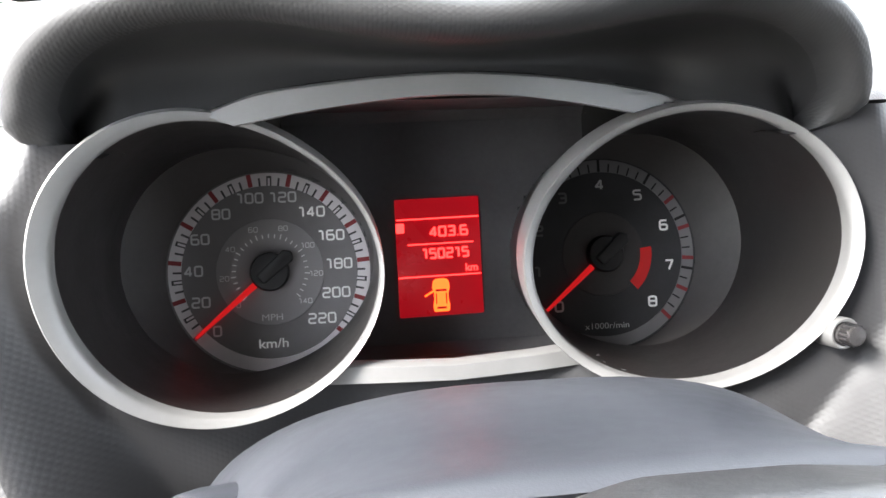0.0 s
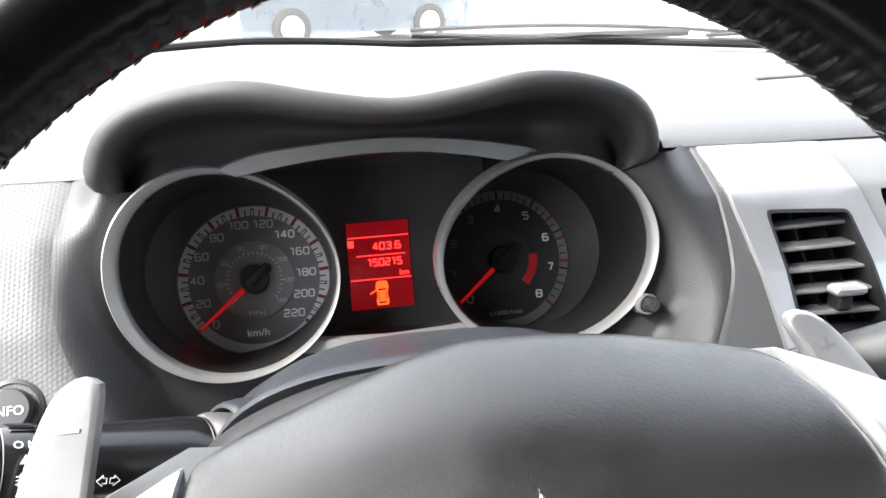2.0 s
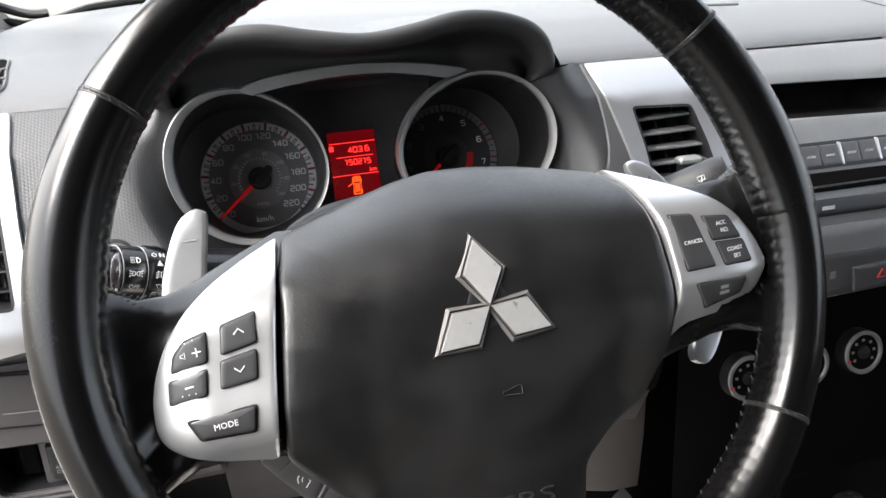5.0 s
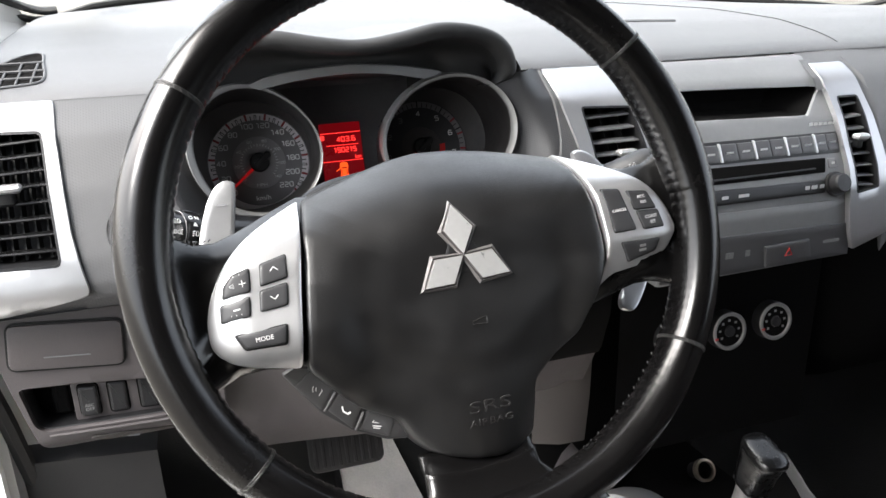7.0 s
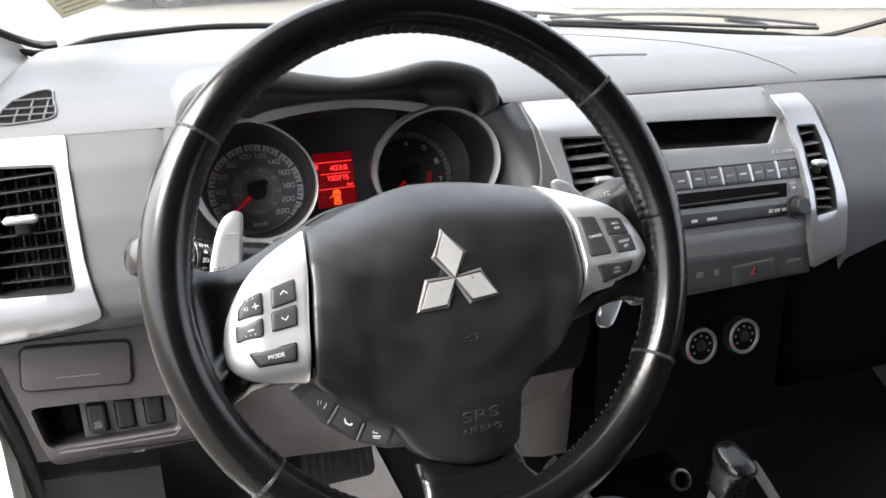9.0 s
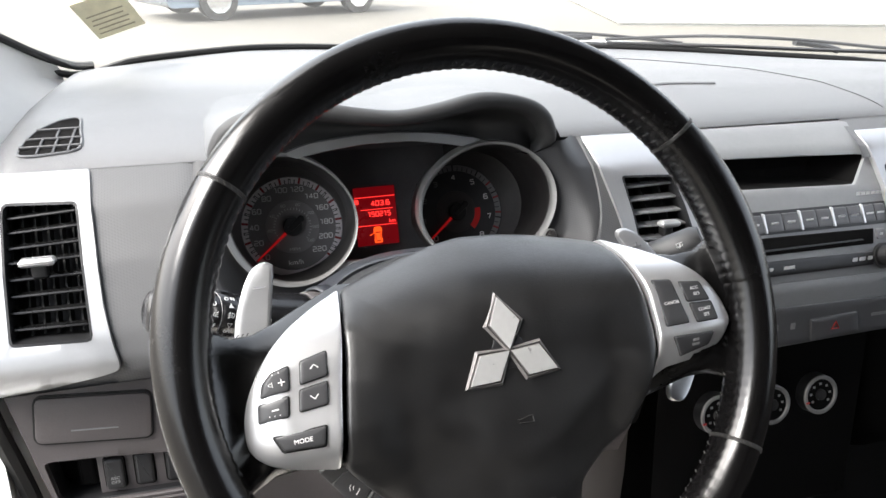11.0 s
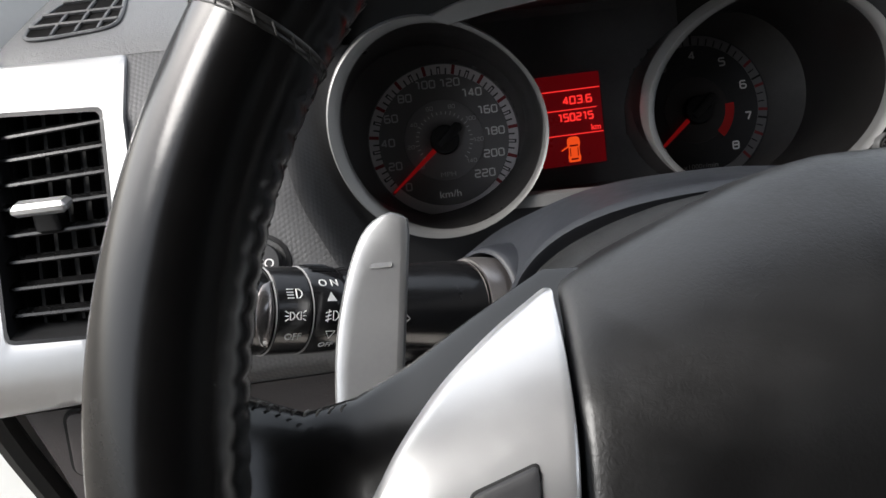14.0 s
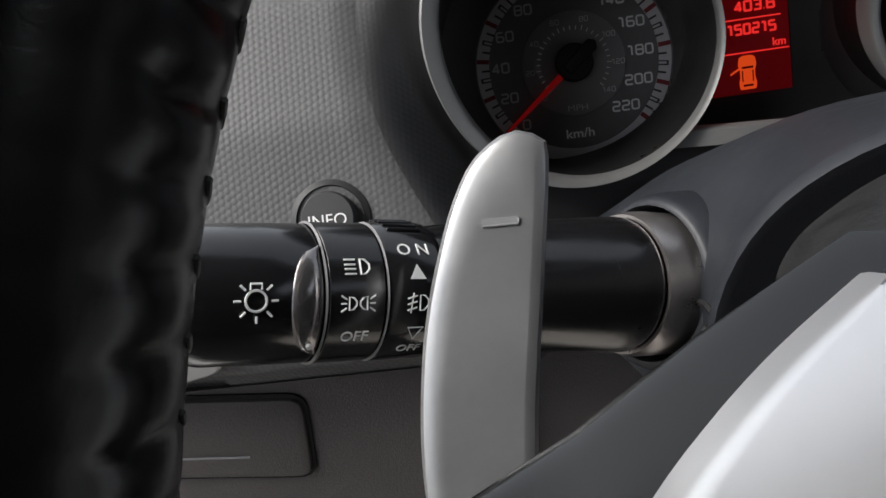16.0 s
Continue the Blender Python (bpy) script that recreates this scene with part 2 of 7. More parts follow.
# ---- materials ----
def material(name, colour, rough=0.5, metal=0.0, grain=0.0, grain_size=0.001, vary=0.12, vary_size=0.06, spec=0.5, wear=0.0, coat=0.0, pattern="noise", tint=None, emit=0.0, glow=None):
    """A surface with fine relief (grain, at grain_size metres) and two scales of unevenness in colour and gloss."""
    mt = bpy.data.materials.new(name)
    mt.use_nodes = True
    nd, lk = mt.node_tree.nodes, mt.node_tree.links
    b = nd["Principled BSDF"]
    b.inputs["Metallic"].default_value = metal
    b.inputs["Specular IOR Level"].default_value = spec
    b.inputs["Coat Weight"].default_value = coat
    tc = nd.new("ShaderNodeTexCoord")
    big = nd.new("ShaderNodeTexNoise")
    big.inputs["Scale"].default_value = 1 / vary_size
    big.inputs["Detail"].default_value = 6
    lk.new(tc.outputs["Object"], big.inputs["Vector"])
    fine = nd.new("ShaderNodeTexNoise")
    fine.inputs["Scale"].default_value = 12 / vary_size
    fine.inputs["Detail"].default_value = 4
    lk.new(tc.outputs["Object"], fine.inputs["Vector"])
    add = nd.new("ShaderNodeMath")
    add.operation = "MULTIPLY_ADD"
    add.inputs[1].default_value = 0.35
    lk.new(fine.outputs["Fac"], add.inputs[0])
    lk.new(big.outputs["Fac"], add.inputs[2])
    ramp = nd.new("ShaderNodeMapRange")
    ramp.inputs["From Min"].default_value, ramp.inputs["From Max"].default_value = 0.4, 0.95
    lk.new(add.outputs[0], ramp.inputs["Value"])
    mix = nd.new("ShaderNodeMix")
    mix.data_type = "RGBA"
    c2 = tint or colour
    mix.inputs["A"].default_value = (*[c * (1 - vary) for c in colour], 1)
    mix.inputs["B"].default_value = (*[min(1, c * (1 + vary)) for c in c2], 1)
    lk.new(ramp.outputs[0], mix.inputs["Factor"])
    lk.new(mix.outputs["Result"], b.inputs["Base Color"])
    rr = nd.new("ShaderNodeMapRange")
    rr.inputs["To Min"].default_value, rr.inputs["To Max"].default_value = max(0.02, rough - 0.07 - wear), min(1, rough + 0.07 + wear)
    lk.new(ramp.outputs[0], rr.inputs["Value"])
    lk.new(rr.outputs[0], b.inputs["Roughness"])
    if grain:
        if pattern == "hex":
            total = None
            for ang in (0, 60, 120):
                dot = nd.new("ShaderNodeVectorMath")
                dot.operation = "DOT_PRODUCT"
                q = 2 * math.pi / grain_size * 1.155
                dot.inputs[1].default_value = (q * math.cos(radians(ang)), q * 0.45 * math.sin(radians(ang)), q * 0.85 * math.sin(radians(ang)))
                lk.new(tc.outputs["Object"], dot.inputs[0])
                co = nd.new("ShaderNodeMath")
                co.operation = "COSINE"
                lk.new(dot.outputs["Value"], co.inputs[0])
                if total is None:
                    total = co
                else:
                    su = nd.new("ShaderNodeMath")
                    su.operation = "ADD"
                    lk.new(total.outputs[0], su.inputs[0])
                    lk.new(co.outputs[0], su.inputs[1])
                    total = su
            tx = nd.new("ShaderNodeMapRange")
            tx.inputs["From Min"].default_value, tx.inputs["From Max"].default_value = -1.0, 2.0
            lk.new(total.outputs[0], tx.inputs["Value"])
        elif pattern in ("noise", "leather"):
            tx = nd.new("ShaderNodeTexNoise")
            tx.inputs["Scale"].default_value, tx.inputs["Detail"].default_value = 1 / grain_size, 3
            tx.inputs["Distortion"].default_value = 0.9 if pattern == "leather" else 0.0
        else:
            tx = nd.new("ShaderNodeTexVoronoi")
            tx.inputs["Scale"].default_value = 1 / grain_size
            tx.inputs["Randomness"].default_value = 0.0
            tx.feature = "F1"
        if pattern != "hex":
            lk.new(tc.outputs["Object"], tx.inputs["Vector"])
        bump = nd.new("ShaderNodeBump")
        bump.inputs["Strength"].default_value, bump.inputs["Distance"].default_value = grain, grain_size * 0.5
        src = tx.outputs["Fac"] if pattern in ("noise", "leather") else tx.outputs[0] if pattern == "hex" else tx.outputs["Distance"]
        if pattern == "leather":
            cl = nd.new("ShaderNodeMapRange")
            cl.inputs["From Min"].default_value, cl.inputs["From Max"].default_value = 0.40, 0.58
            lk.new(src, cl.inputs["Value"])
            src = cl.outputs[0]
        lk.new(src, bump.inputs["Height"])
        lk.new(bump.outputs[0], b.inputs["Normal"])
    if emit:
        b.inputs["Emission Color"].default_value = (*(glow or colour), 1)
        b.inputs["Emission Strength"].default_value = emit
    return mt


M_PAD = material("dash_soft_plastic", (0.118, 0.120, 0.124), 0.52, grain=0.35, grain_size=0.0012, vary=0.08, vary_size=0.12, pattern="leather")
M_HEX = material("dash_textured_plastic", (0.080, 0.080, 0.082), 0.5, grain=0.13, grain_size=0.0026, vary=0.06, vary_size=0.1, pattern="hex")
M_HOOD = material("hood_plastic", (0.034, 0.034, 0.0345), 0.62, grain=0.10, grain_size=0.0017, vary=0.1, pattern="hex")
# A darker colour than the hood's front, for the underside only.
M_UNDER = material("hood_underside_dark", (0.024, 0.024, 0.0245), 0.6, spec=0.4, grain=0.08, grain_size=0.0011, vary=0.15)
M_SURR = material("cluster_surround_plastic", (0.034, 0.034, 0.0355), 0.50, grain=0.09, grain_size=0.0022, vary=0.1, pattern="hex")
M_LOW = material("lower_dash_plastic", (0.068, 0.060, 0.061), 0.48, grain=0.3, grain_size=0.001, vary=0.1, pattern="leather", wear=0.05)
M_KICK = material("kick_panel_plastic", (0.013, 0.0125, 0.0127), 0.6, grain=0.2, grain_size=0.001, vary=0.15)
M_BLACK = material("black_plastic", (0.012, 0.012, 0.013), 0.45, grain=0.15, grain_size=0.0008, vary=0.2)
M_GLOSS = material("gloss_black_plastic", (0.010, 0.010, 0.011), 0.2, vary=0.2, wear=0.04)
M_MATT = material("matt_black", (0.006, 0.006, 0.006), 0.8, vary=0.2)
M_DUSTY = material("dusty_black_plastic", (0.008, 0.0077, 0.0077), 0.55, spec=0.36, grain=0.2, grain_size=0.0008, vary=0.5, vary_size=0.006, wear=0.08)
M_SHROUD = material("column_shroud_plastic", (0.020, 0.022, 0.027), 0.46, spec=0.38, grain=0.12, grain_size=0.0007, vary=0.12, wear=0.05)
M_SILVER = material("silver_painted_trim", (0.64, 0.64, 0.645), 0.37, metal=0.78, vary=0.04, vary_size=0.05, grain=0.05, grain_size=0.0003)
M_DASHSILVER = material("dash_silver_paint", (0.50, 0.502, 0.508), 0.40, metal=0.85, vary=0.05, vary_size=0.05, grain=0.05, grain_size=0.0003)
M_RING = material("satin_silver_ring", (0.235, 0.232, 0.229), 0.46, metal=0.35, vary=0.06, vary_size=0.02)
M_CHROME = material("chrome", (0.7, 0.7, 0.71), 0.14, metal=1.0, vary=0.05, wear=0.04)
M_POLISH = material("polished_dark_plastic", (0.20, 0.19, 0.19), 0.2, metal=0.8, vary=0.15, vary_size=0.006)
M_FLANK = material("dull_badge_metal", (0.21, 0.198, 0.195), 0.45, metal=0.5, vary=0.1, vary_size=0.006)
M_EMBLEM = material("brushed_emblem_metal", (0.55, 0.55, 0.54), 0.33, metal=0.5, vary=0.05, vary_size=0.004)
M_LEATHER = material("steering_wheel_leather", (0.0034, 0.0032, 0.0033), 0.23, spec=0.42, grain=0.02, grain_size=0.0009, vary=0.1, vary_size=0.05, pattern="leather", wear=0.0)
M_HUB = material("airbag_cover_plastic", (0.0050, 0.0048, 0.0049), 0.42, spec=0.80, grain=0.075, grain_size=0.0016, vary=0.12, vary_size=0.03, pattern="leather", wear=0.04)
M_COLLAR = material("pale_metal_collar", (0.32, 0.30, 0.295), 0.32, metal=0.85, vary=0.15, vary_size=0.01)
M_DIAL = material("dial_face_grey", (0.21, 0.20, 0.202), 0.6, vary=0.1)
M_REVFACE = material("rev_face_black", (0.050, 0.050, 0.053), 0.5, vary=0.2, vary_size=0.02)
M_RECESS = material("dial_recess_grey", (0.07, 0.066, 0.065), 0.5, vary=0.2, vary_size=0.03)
M_DIALIN = material("inner_dial_grey", (0.31, 0.295, 0.299), 0.6, vary=0.06)
M_TICKS = material("scale_ring_grey", (0.78, 0.74, 0.75), 0.6, vary=0.06)
M_WHITE = material("white_print", (0.78, 0.78, 0.77), 0.6, vary=0.04)
M_PALE = material("pale_print", (0.72, 0.72, 0.72), 0.6, vary=0.1)
M_DARKRED = material("dark_red_print", (0.30, 0.04, 0.045), 0.6, vary=0.1)
M_NEEDLE = material("red_needle", (0.62, 0.012, 0.014), 0.4, vary=0.05, emit=0.045)
M_REDZONE = material("red_zone_print", (0.55, 0.02, 0.02), 0.5, vary=0.05, emit=0.012)
M_PANEL = material("display_panel_black", (0.088, 0.085, 0.087), 0.42, vary=0.25, vary_size=0.03, wear=0.06)
M_LCD = material("red_lcd", (0.32, 0.003, 0.008), 0.3, vary=0.05, emit=0.055)
M_LCDTXT = material("lit_lcd_segment", (0.5, 0.02, 0.02), 0.4, vary=0.02, emit=0.32, glow=(1.0, 0.032, 0.028))
M_LCDCAR = material("lit_lcd_symbol", (0.5, 0.05, 0.01), 0.4, vary=0.02, emit=0.26, glow=(1.0, 0.085, 0.012))
M_BUTTON = material("button_rubber", (0.035, 0.035, 0.037), 0.5, vary=0.12, grain=0.1, grain_size=0.0005)
M_RADIO = material("radio_plastic", (0.215, 0.218, 0.225), 0.48, grain=0.15, grain_size=0.0006, vary=0.1)
M_GREYBTN = material("grey_button_plastic", (0.14, 0.14, 0.145), 0.45, vary=0.1)
M_RIB = material("grey_rib_plastic", (0.075, 0.075, 0.077), 0.55, vary=0.1)
M_STEM = material("light_grey_trim", (0.48, 0.48, 0.47), 0.55, vary=0.05, grain=0.15, grain_size=0.001)
M_LINER = material("headliner_cloth", (0.13, 0.13, 0.128), 0.95, grain=0.5, grain_size=0.002, vary=0.1, vary_size=0.05)
# Darker copy of the lower dash plastic, with shade in its colour.
M_CONS = material("shaded_lower_plastic", (0.060, 0.053, 0.051), 0.55, grain=0.25, grain_size=0.001, vary=0.12, pattern="leather")
M_CARPET = material("floor_carpet", (0.012, 0.012, 0.0122), 0.95, grain=0.9, grain_size=0.002, vary=0.3, vary_size=0.02)
M_MAT = material("pale_floor_mat", (0.84, 0.80, 0.75), 0.9, grain=0.8, grain_size=0.003, vary=0.15, vary_size=0.05)
M_RUBBER = material("pedal_rubber", (0.016, 0.014, 0.013), 0.75, grain=0.3, grain_size=0.001, vary=0.3)
# Near-black without sheen: shade of hollows and footwell put into the colour.
M_VOID = material("shade_black", (0.006, 0.0057, 0.0056), 0.9, spec=0.06, vary=0.2)
M_SEAL = material("black_rubber_seal", (0.008, 0.008, 0.008), 0.6, vary=0.2)
M_RED = material("hazard_red", (0.48, 0.03, 0.03), 0.5, vary=0.1)
M_PADDLE = material("paddle_grey_metal", (0.38, 0.382, 0.387), 0.36, metal=0.75, vary=0.07, vary_size=0.02)
M_SEAMLEATHER = material("seam_leather", (0.010, 0.0095, 0.009), 0.42, vary=0.3, vary_size=0.004)
M_STITCH = material("dark_thread", (0.06, 0.058, 0.056), 0.6, vary=0.3, vary_size=0.003)
M_WORN = material("worn_print", (0.22, 0.22, 0.22), 0.6, vary=0.2, vary_size=0.002)
M_STEMBLACK = material("satin_black_plastic", (0.006, 0.006, 0.0063), 0.27, vary=0.15, wear=0.05)
M_HUBMARK = material("embossed_black_plastic", (0.022, 0.021, 0.021), 0.4, vary=0.1)
M_NEEDLEDULL = material("dull_red_mark", (0.55, 0.03, 0.03), 0.5, vary=0.1)
M_BRASS = material("aged_metal_rim", (0.42, 0.36, 0.28), 0.35, metal=0.9, vary=0.15, vary_size=0.01)
M_SILLW = material("white_sill_paint", (0.72, 0.72, 0.70), 0.35, vary=0.04, vary_size=0.2)
M_GROUND = material("dusty_asphalt", (0.10, 0.092, 0.078), 0.9, grain=0.6, grain_size=0.02, vary=0.12, vary_size=1.5)
M_PAINT = material("blue_grey_paint", (0.30, 0.33, 0.36), 0.25, metal=0.4, vary=0.04, vary_size=0.4, coat=0.6)
M_PAPER = material("yellowed_paper", (0.72, 0.67, 0.47), 0.8, vary=0.15, vary_size=0.02)
M_INK = material("faded_ink", (0.35, 0.32, 0.22), 0.8, vary=0.2)
M_BLUECAR = material("blue_car_paint", (0.12, 0.155, 0.19), 0.3, metal=0.3, vary=0.05, vary_size=0.5, coat=0.8)
M_WHITECAR = material("white_car_paint", (0.75, 0.75, 0.75), 0.3, vary=0.03, vary_size=0.5, coat=0.6)
M_WALL = material("white_wall_plaster", (0.74, 0.73, 0.70), 0.85, grain=0.4, grain_size=0.02, vary=0.06, vary_size=1.0)
# Faint glow stands in for daylight falling on this print.
M_DAYLIT = material("daylit_print", (0.80, 0.80, 0.79), 0.6, vary=0.04, emit=0.014)
M_TUBE = material("gauge_tube_plastic", (0.017, 0.016, 0.0157), 0.36, vary=0.15, vary_size=0.03)
M_KEY = material("radio_key_plastic", (0.075, 0.075, 0.079), 0.42, vary=0.12, grain=0.1, grain_size=0.0005)
# For figures out of the daylight: shade put into the print's colour.
M_DIM = material("shaded_print", (0.2, 0.2, 0.2), 0.6)
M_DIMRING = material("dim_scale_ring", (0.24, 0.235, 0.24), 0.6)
M_SCALEGAP = material("scale_gap_grey", (0.075, 0.070, 0.072), 0.6, vary=0.1)
# Tyre black lightened to look washed out through the windscreen.
M_TYRE = material("hazed_tyre_rubber", (0.05, 0.048, 0.045), 0.85, vary=0.2, vary_size=0.1)
M_GLASS = bpy.data.materials.new("windscreen_glass")
M_GLASS.use_nodes = True
gn, gk = M_GLASS.node_tree.nodes, M_GLASS.node_tree.links
gn.remove(gn["Principled BSDF"])
clear, shine, blend, fres = gn.new("ShaderNodeBsdfTransparent"), gn.new("ShaderNodeBsdfGlossy"), gn.new("ShaderNodeMixShader"), gn.new("ShaderNodeFresnel")
clear.inputs["Color"].default_value = (0.95, 0.97, 0.96, 1)
shine.inputs["Roughness"].default_value = 0.02
fres.inputs["IOR"].default_value = 1.12
gk.new(fres.outputs[0], blend.inputs[0])
gk.new(clear.outputs[0], blend.inputs[1])
gk.new(shine.outputs[0], blend.inputs[2])
# Thin translucent film, added as haze to wash out the view outside.
film_, veil, veil_noise = gn.new("ShaderNodeBsdfTranslucent"), gn.new("ShaderNodeMixShader"), gn.new("ShaderNodeTexNoise")
film_.inputs["Color"].default_value = (0.8, 0.8, 0.78, 1)
veil_noise.inputs["Scale"].default_value, veil_noise.inputs["Detail"].default_value = 6.0, 6.0
amount = gn.new("ShaderNodeMapRange")
amount.inputs["From Min"].default_value, amount.inputs["From Max"].default_value = 0.3, 0.7
amount.inputs["To Min"].default_value, amount.inputs["To Max"].default_value = 0.025, 0.055
gk.new(veil_noise.outputs["Fac"], amount.inputs["Value"])
gk.new(amount.outputs[0], veil.inputs[0])
gk.new(blend.outputs[0], veil.inputs[1])
gk.new(film_.outputs[0], veil.inputs[2])
gk.new(veil.outputs[0], gn["Material Output"].inputs["Surface"])


# ---- dashboard surfaces ----
def lerp_table(t, xs, ys):
    return float(np.interp(t, xs, ys))


FACE_Z = [0.90, 0.98, 1.005, 1.018, 1.03, 1.05, 1.10, 1.14, 1.165, 1.30]
FACE_Y = [0.175, 0.160, 0.150, 0.138, 0.137, 0.143, 0.168, 0.196, 0.231, 0.45]
BASE_X = [-0.345, -0.33, 0.0, 0.37, 0.75, 1.07, 1.09]
BASE_Y = [0.64, 0.65, 0.765, 0.82, 0.75, 0.65, 0.64]


def face_y(x, z):
    """The front of the upper dashboard."""
    y = lerp_table(z, FACE_Z, FACE_Y)
    if x > 0.26 and z < 1.03:
        y += min(1.0, (x - 0.26) / 0.03) * (lerp_table(z, [0.90, 0.98, 1.01, 1.03], [0.135, 0.135, 0.1355, 0.137]) - y)
    if x > 0.2:
        y += 0.05 * max(0.0, (abs(x - 0.37) - 0.21)) ** 1.2
    return y


def top_z(x, y):
    """The top of the dashboard, up to the windscreen."""
    z = lerp_table(y, [0.2295, 0.234, 0.245, 0.27, 0.325, 0.42, 0.55, 0.7, 0.82], [1.1640, 1.1690, 1.1750, 1.183, 1.197, 1.213, 1.226, 1.238, 1.243])
    far = min(1.0, max(0.0, (y - 0.231) / 0.5))
    if x > 0.05:
        z -= 0.05 * ((x - 0.05) / 1.0) ** 2 * far
    else:
        z -= 0.018 * ((0.05 - x) / 0.38) ** 2 * far
    z -= 0.0125 * min(1.0, max(0.0, (x + 0.1) / 0.2)) * min(1.0, max(0.0, (y - 0.33) / 0.35))
    if x < -0.31:
        z -= 0.02 * ((-0.31 - x) / 0.035) ** 2
    return z


def base_y(x):
    return lerp_table(x, BASE_X, BASE_Y)


dash = thing("dashboard", (0.37, 0.4, 0.8), "dark grey soft plastic car dashboard below the windscreen", "dashboard")

xs = [-0.345 + 1.43 * i / 130 for i in range(131)]
rows_n = 34
v, f, cut = [], [], []
for x in xs:
    for j in range(rows_n):
        t = j / (rows_n - 1)
        y0, y1 = 0.2302, base_y(x) + 0.012
        y = y0 + (y1 - y0) * t ** 1.5
        v.append((x, y, top_z(x, y)))
for i in range(len(xs) - 1):
    for j in range(rows_n - 1):
        a = i * rows_n + j
        x, y = 0.5 * (v[a][0] + v[a + rows_n][0]), v[a][1]
        if abs(x - 0.003) < 0.166 and y < 0.275:
            continue
        f.append((a, a + 1, a + rows_n + 1, a + rows_n))
obj("top_pad", v, f, M_PAD, dash, "grey soft-touch top of the dashboard")

# grooves in the top: the pad's joint over the centre stack
groove = [Vector((x, y, top_z(x, y) + 0.0006)) for x, y in curve2([(0.40, 0.60), (0.47, 0.53), (0.53, 0.42), (0.565, 0.31), (0.575, 0.24)], 40)]
obj("pad_joint", *tube(groove, 0.0005, 6), M_SURR, dash)
groove = [Vector((x, y, top_z(x, y) + 0.0004)) for x, y in curve2([(0.30, 0.335), (0.36, 0.345), (0.42, 0.337)], 20)]
obj("sensor_ridge", *tube(groove, 0.0022, 6), M_PAD, dash)


def arc_x(z, side):
    """Where the binnacle meets the dashboard's face."""
    return sum(arc_table(z + d, side) for d in (-0.012, -0.008, -0.004, 0.0, 0.004, 0.008, 0.012)) / 7


def arc_table(z, side):
    if side < 0:
        return -lerp_table(z, [1.0, 1.03, 1.07, 1.085, 1.097, 1.122, 1.146, 1.17], [0.125, 0.140, 0.162, 0.170, 0.175, 0.180, 0.178, 0.172])
    return lerp_table(z, [1.0, 1.03, 1.065, 1.095, 1.12, 1.15, 1.177], [0.125, 0.145, 0.170, 0.186, 0.190, 0.190, 0.188])


# textured face between the side vent and the binnacle, and between the binnacle and the centre stack
def strip(side, x_out, z0, z1, nz=48, nx=14):
    vs = []
    for j in range(nz + 1):
        z = z0 + (z1 - z0) * j / nz
        xa, xb = arc_x(z, side), x_out(z)
        for i in range(nx + 1):
            x = xa + (xb - xa) * i / nx
            vs.append((x, face_y(x, z) + (0.002 if i == 0 else 0), z))
    return vs, [(j * (nx + 1) + i, j * (nx + 1) + i + 1, (j + 1) * (nx + 1) + i + 1, (j + 1) * (nx + 1) + i) for j in range(nz) for i in range(nx)]


obj("face_panel", *strip(-1, lambda z: -0.2480 - 0.10 * (z - 1.004), 1.004, 1.1652), M_HEX, dash, "grey plastic panel with a fine moulded grain")
obj("face_panel", *strip(1, lambda z: 0.215, 1.004, 1.1652), M_HEX, dash)
vs = []
for i in range(60):
    x = 0.505 + 0.58 * i / 59
    z_low = 1.128 if x < 0.566 else 0.947 + 0.060 * min(1, (x - 0.57) / 0.28) ** 0.8
    vs.append([(x, face_y(x, z) + 0.0005 + 0.012 * max(0.0, 1 - (z - z_low) / 0.012) ** 2 * (x > 0.58), z) for z in np.linspace(z_low, 1.1645, 26)])
obj("passenger_face", *loft(vs), M_PAD, dash)
obj("face_foot", *loft([[(x, face_y(x, z) + 0.003, z) for z in (1.002, 1.010, 1.018, 1.030, 1.040)] for x in np.linspace(-0.343, -0.236, 12)]), M_HEX, dash)
# ledge below the face, dark behind it
obj("under_ledge", *loft([[(x, 0.149, 1.0045), (x, 0.17, 0.998), (x, 0.20, 0.996)] for x in (-0.343, -0.1, 0.22)]), M_LOW, dash)

# ---- left lower panel with fuse lid and switches ----
lowp = thing("lower_dash_panel", (-0.25, 0.2, 0.85), "brownish grey plastic lower panel beside the steering column", "dash panel")
LOWM = basis((0, 0.170, 0), (1, 0, 0), (0, 0, 1), (0, -1, 0))
outer = rounded([(-0.306, 0.858), (-0.150, 0.846), (-0.150, 0.999), (-0.338, 1.003)], [0.012, 0.004, 0.002, 0.004])
slot = rounded([(-0.309, 0.889), (-0.196, 0.886), (-0.196, 0.923), (-0.317, 0.934)], [0.012, 0.006, 0.006, 0.006])


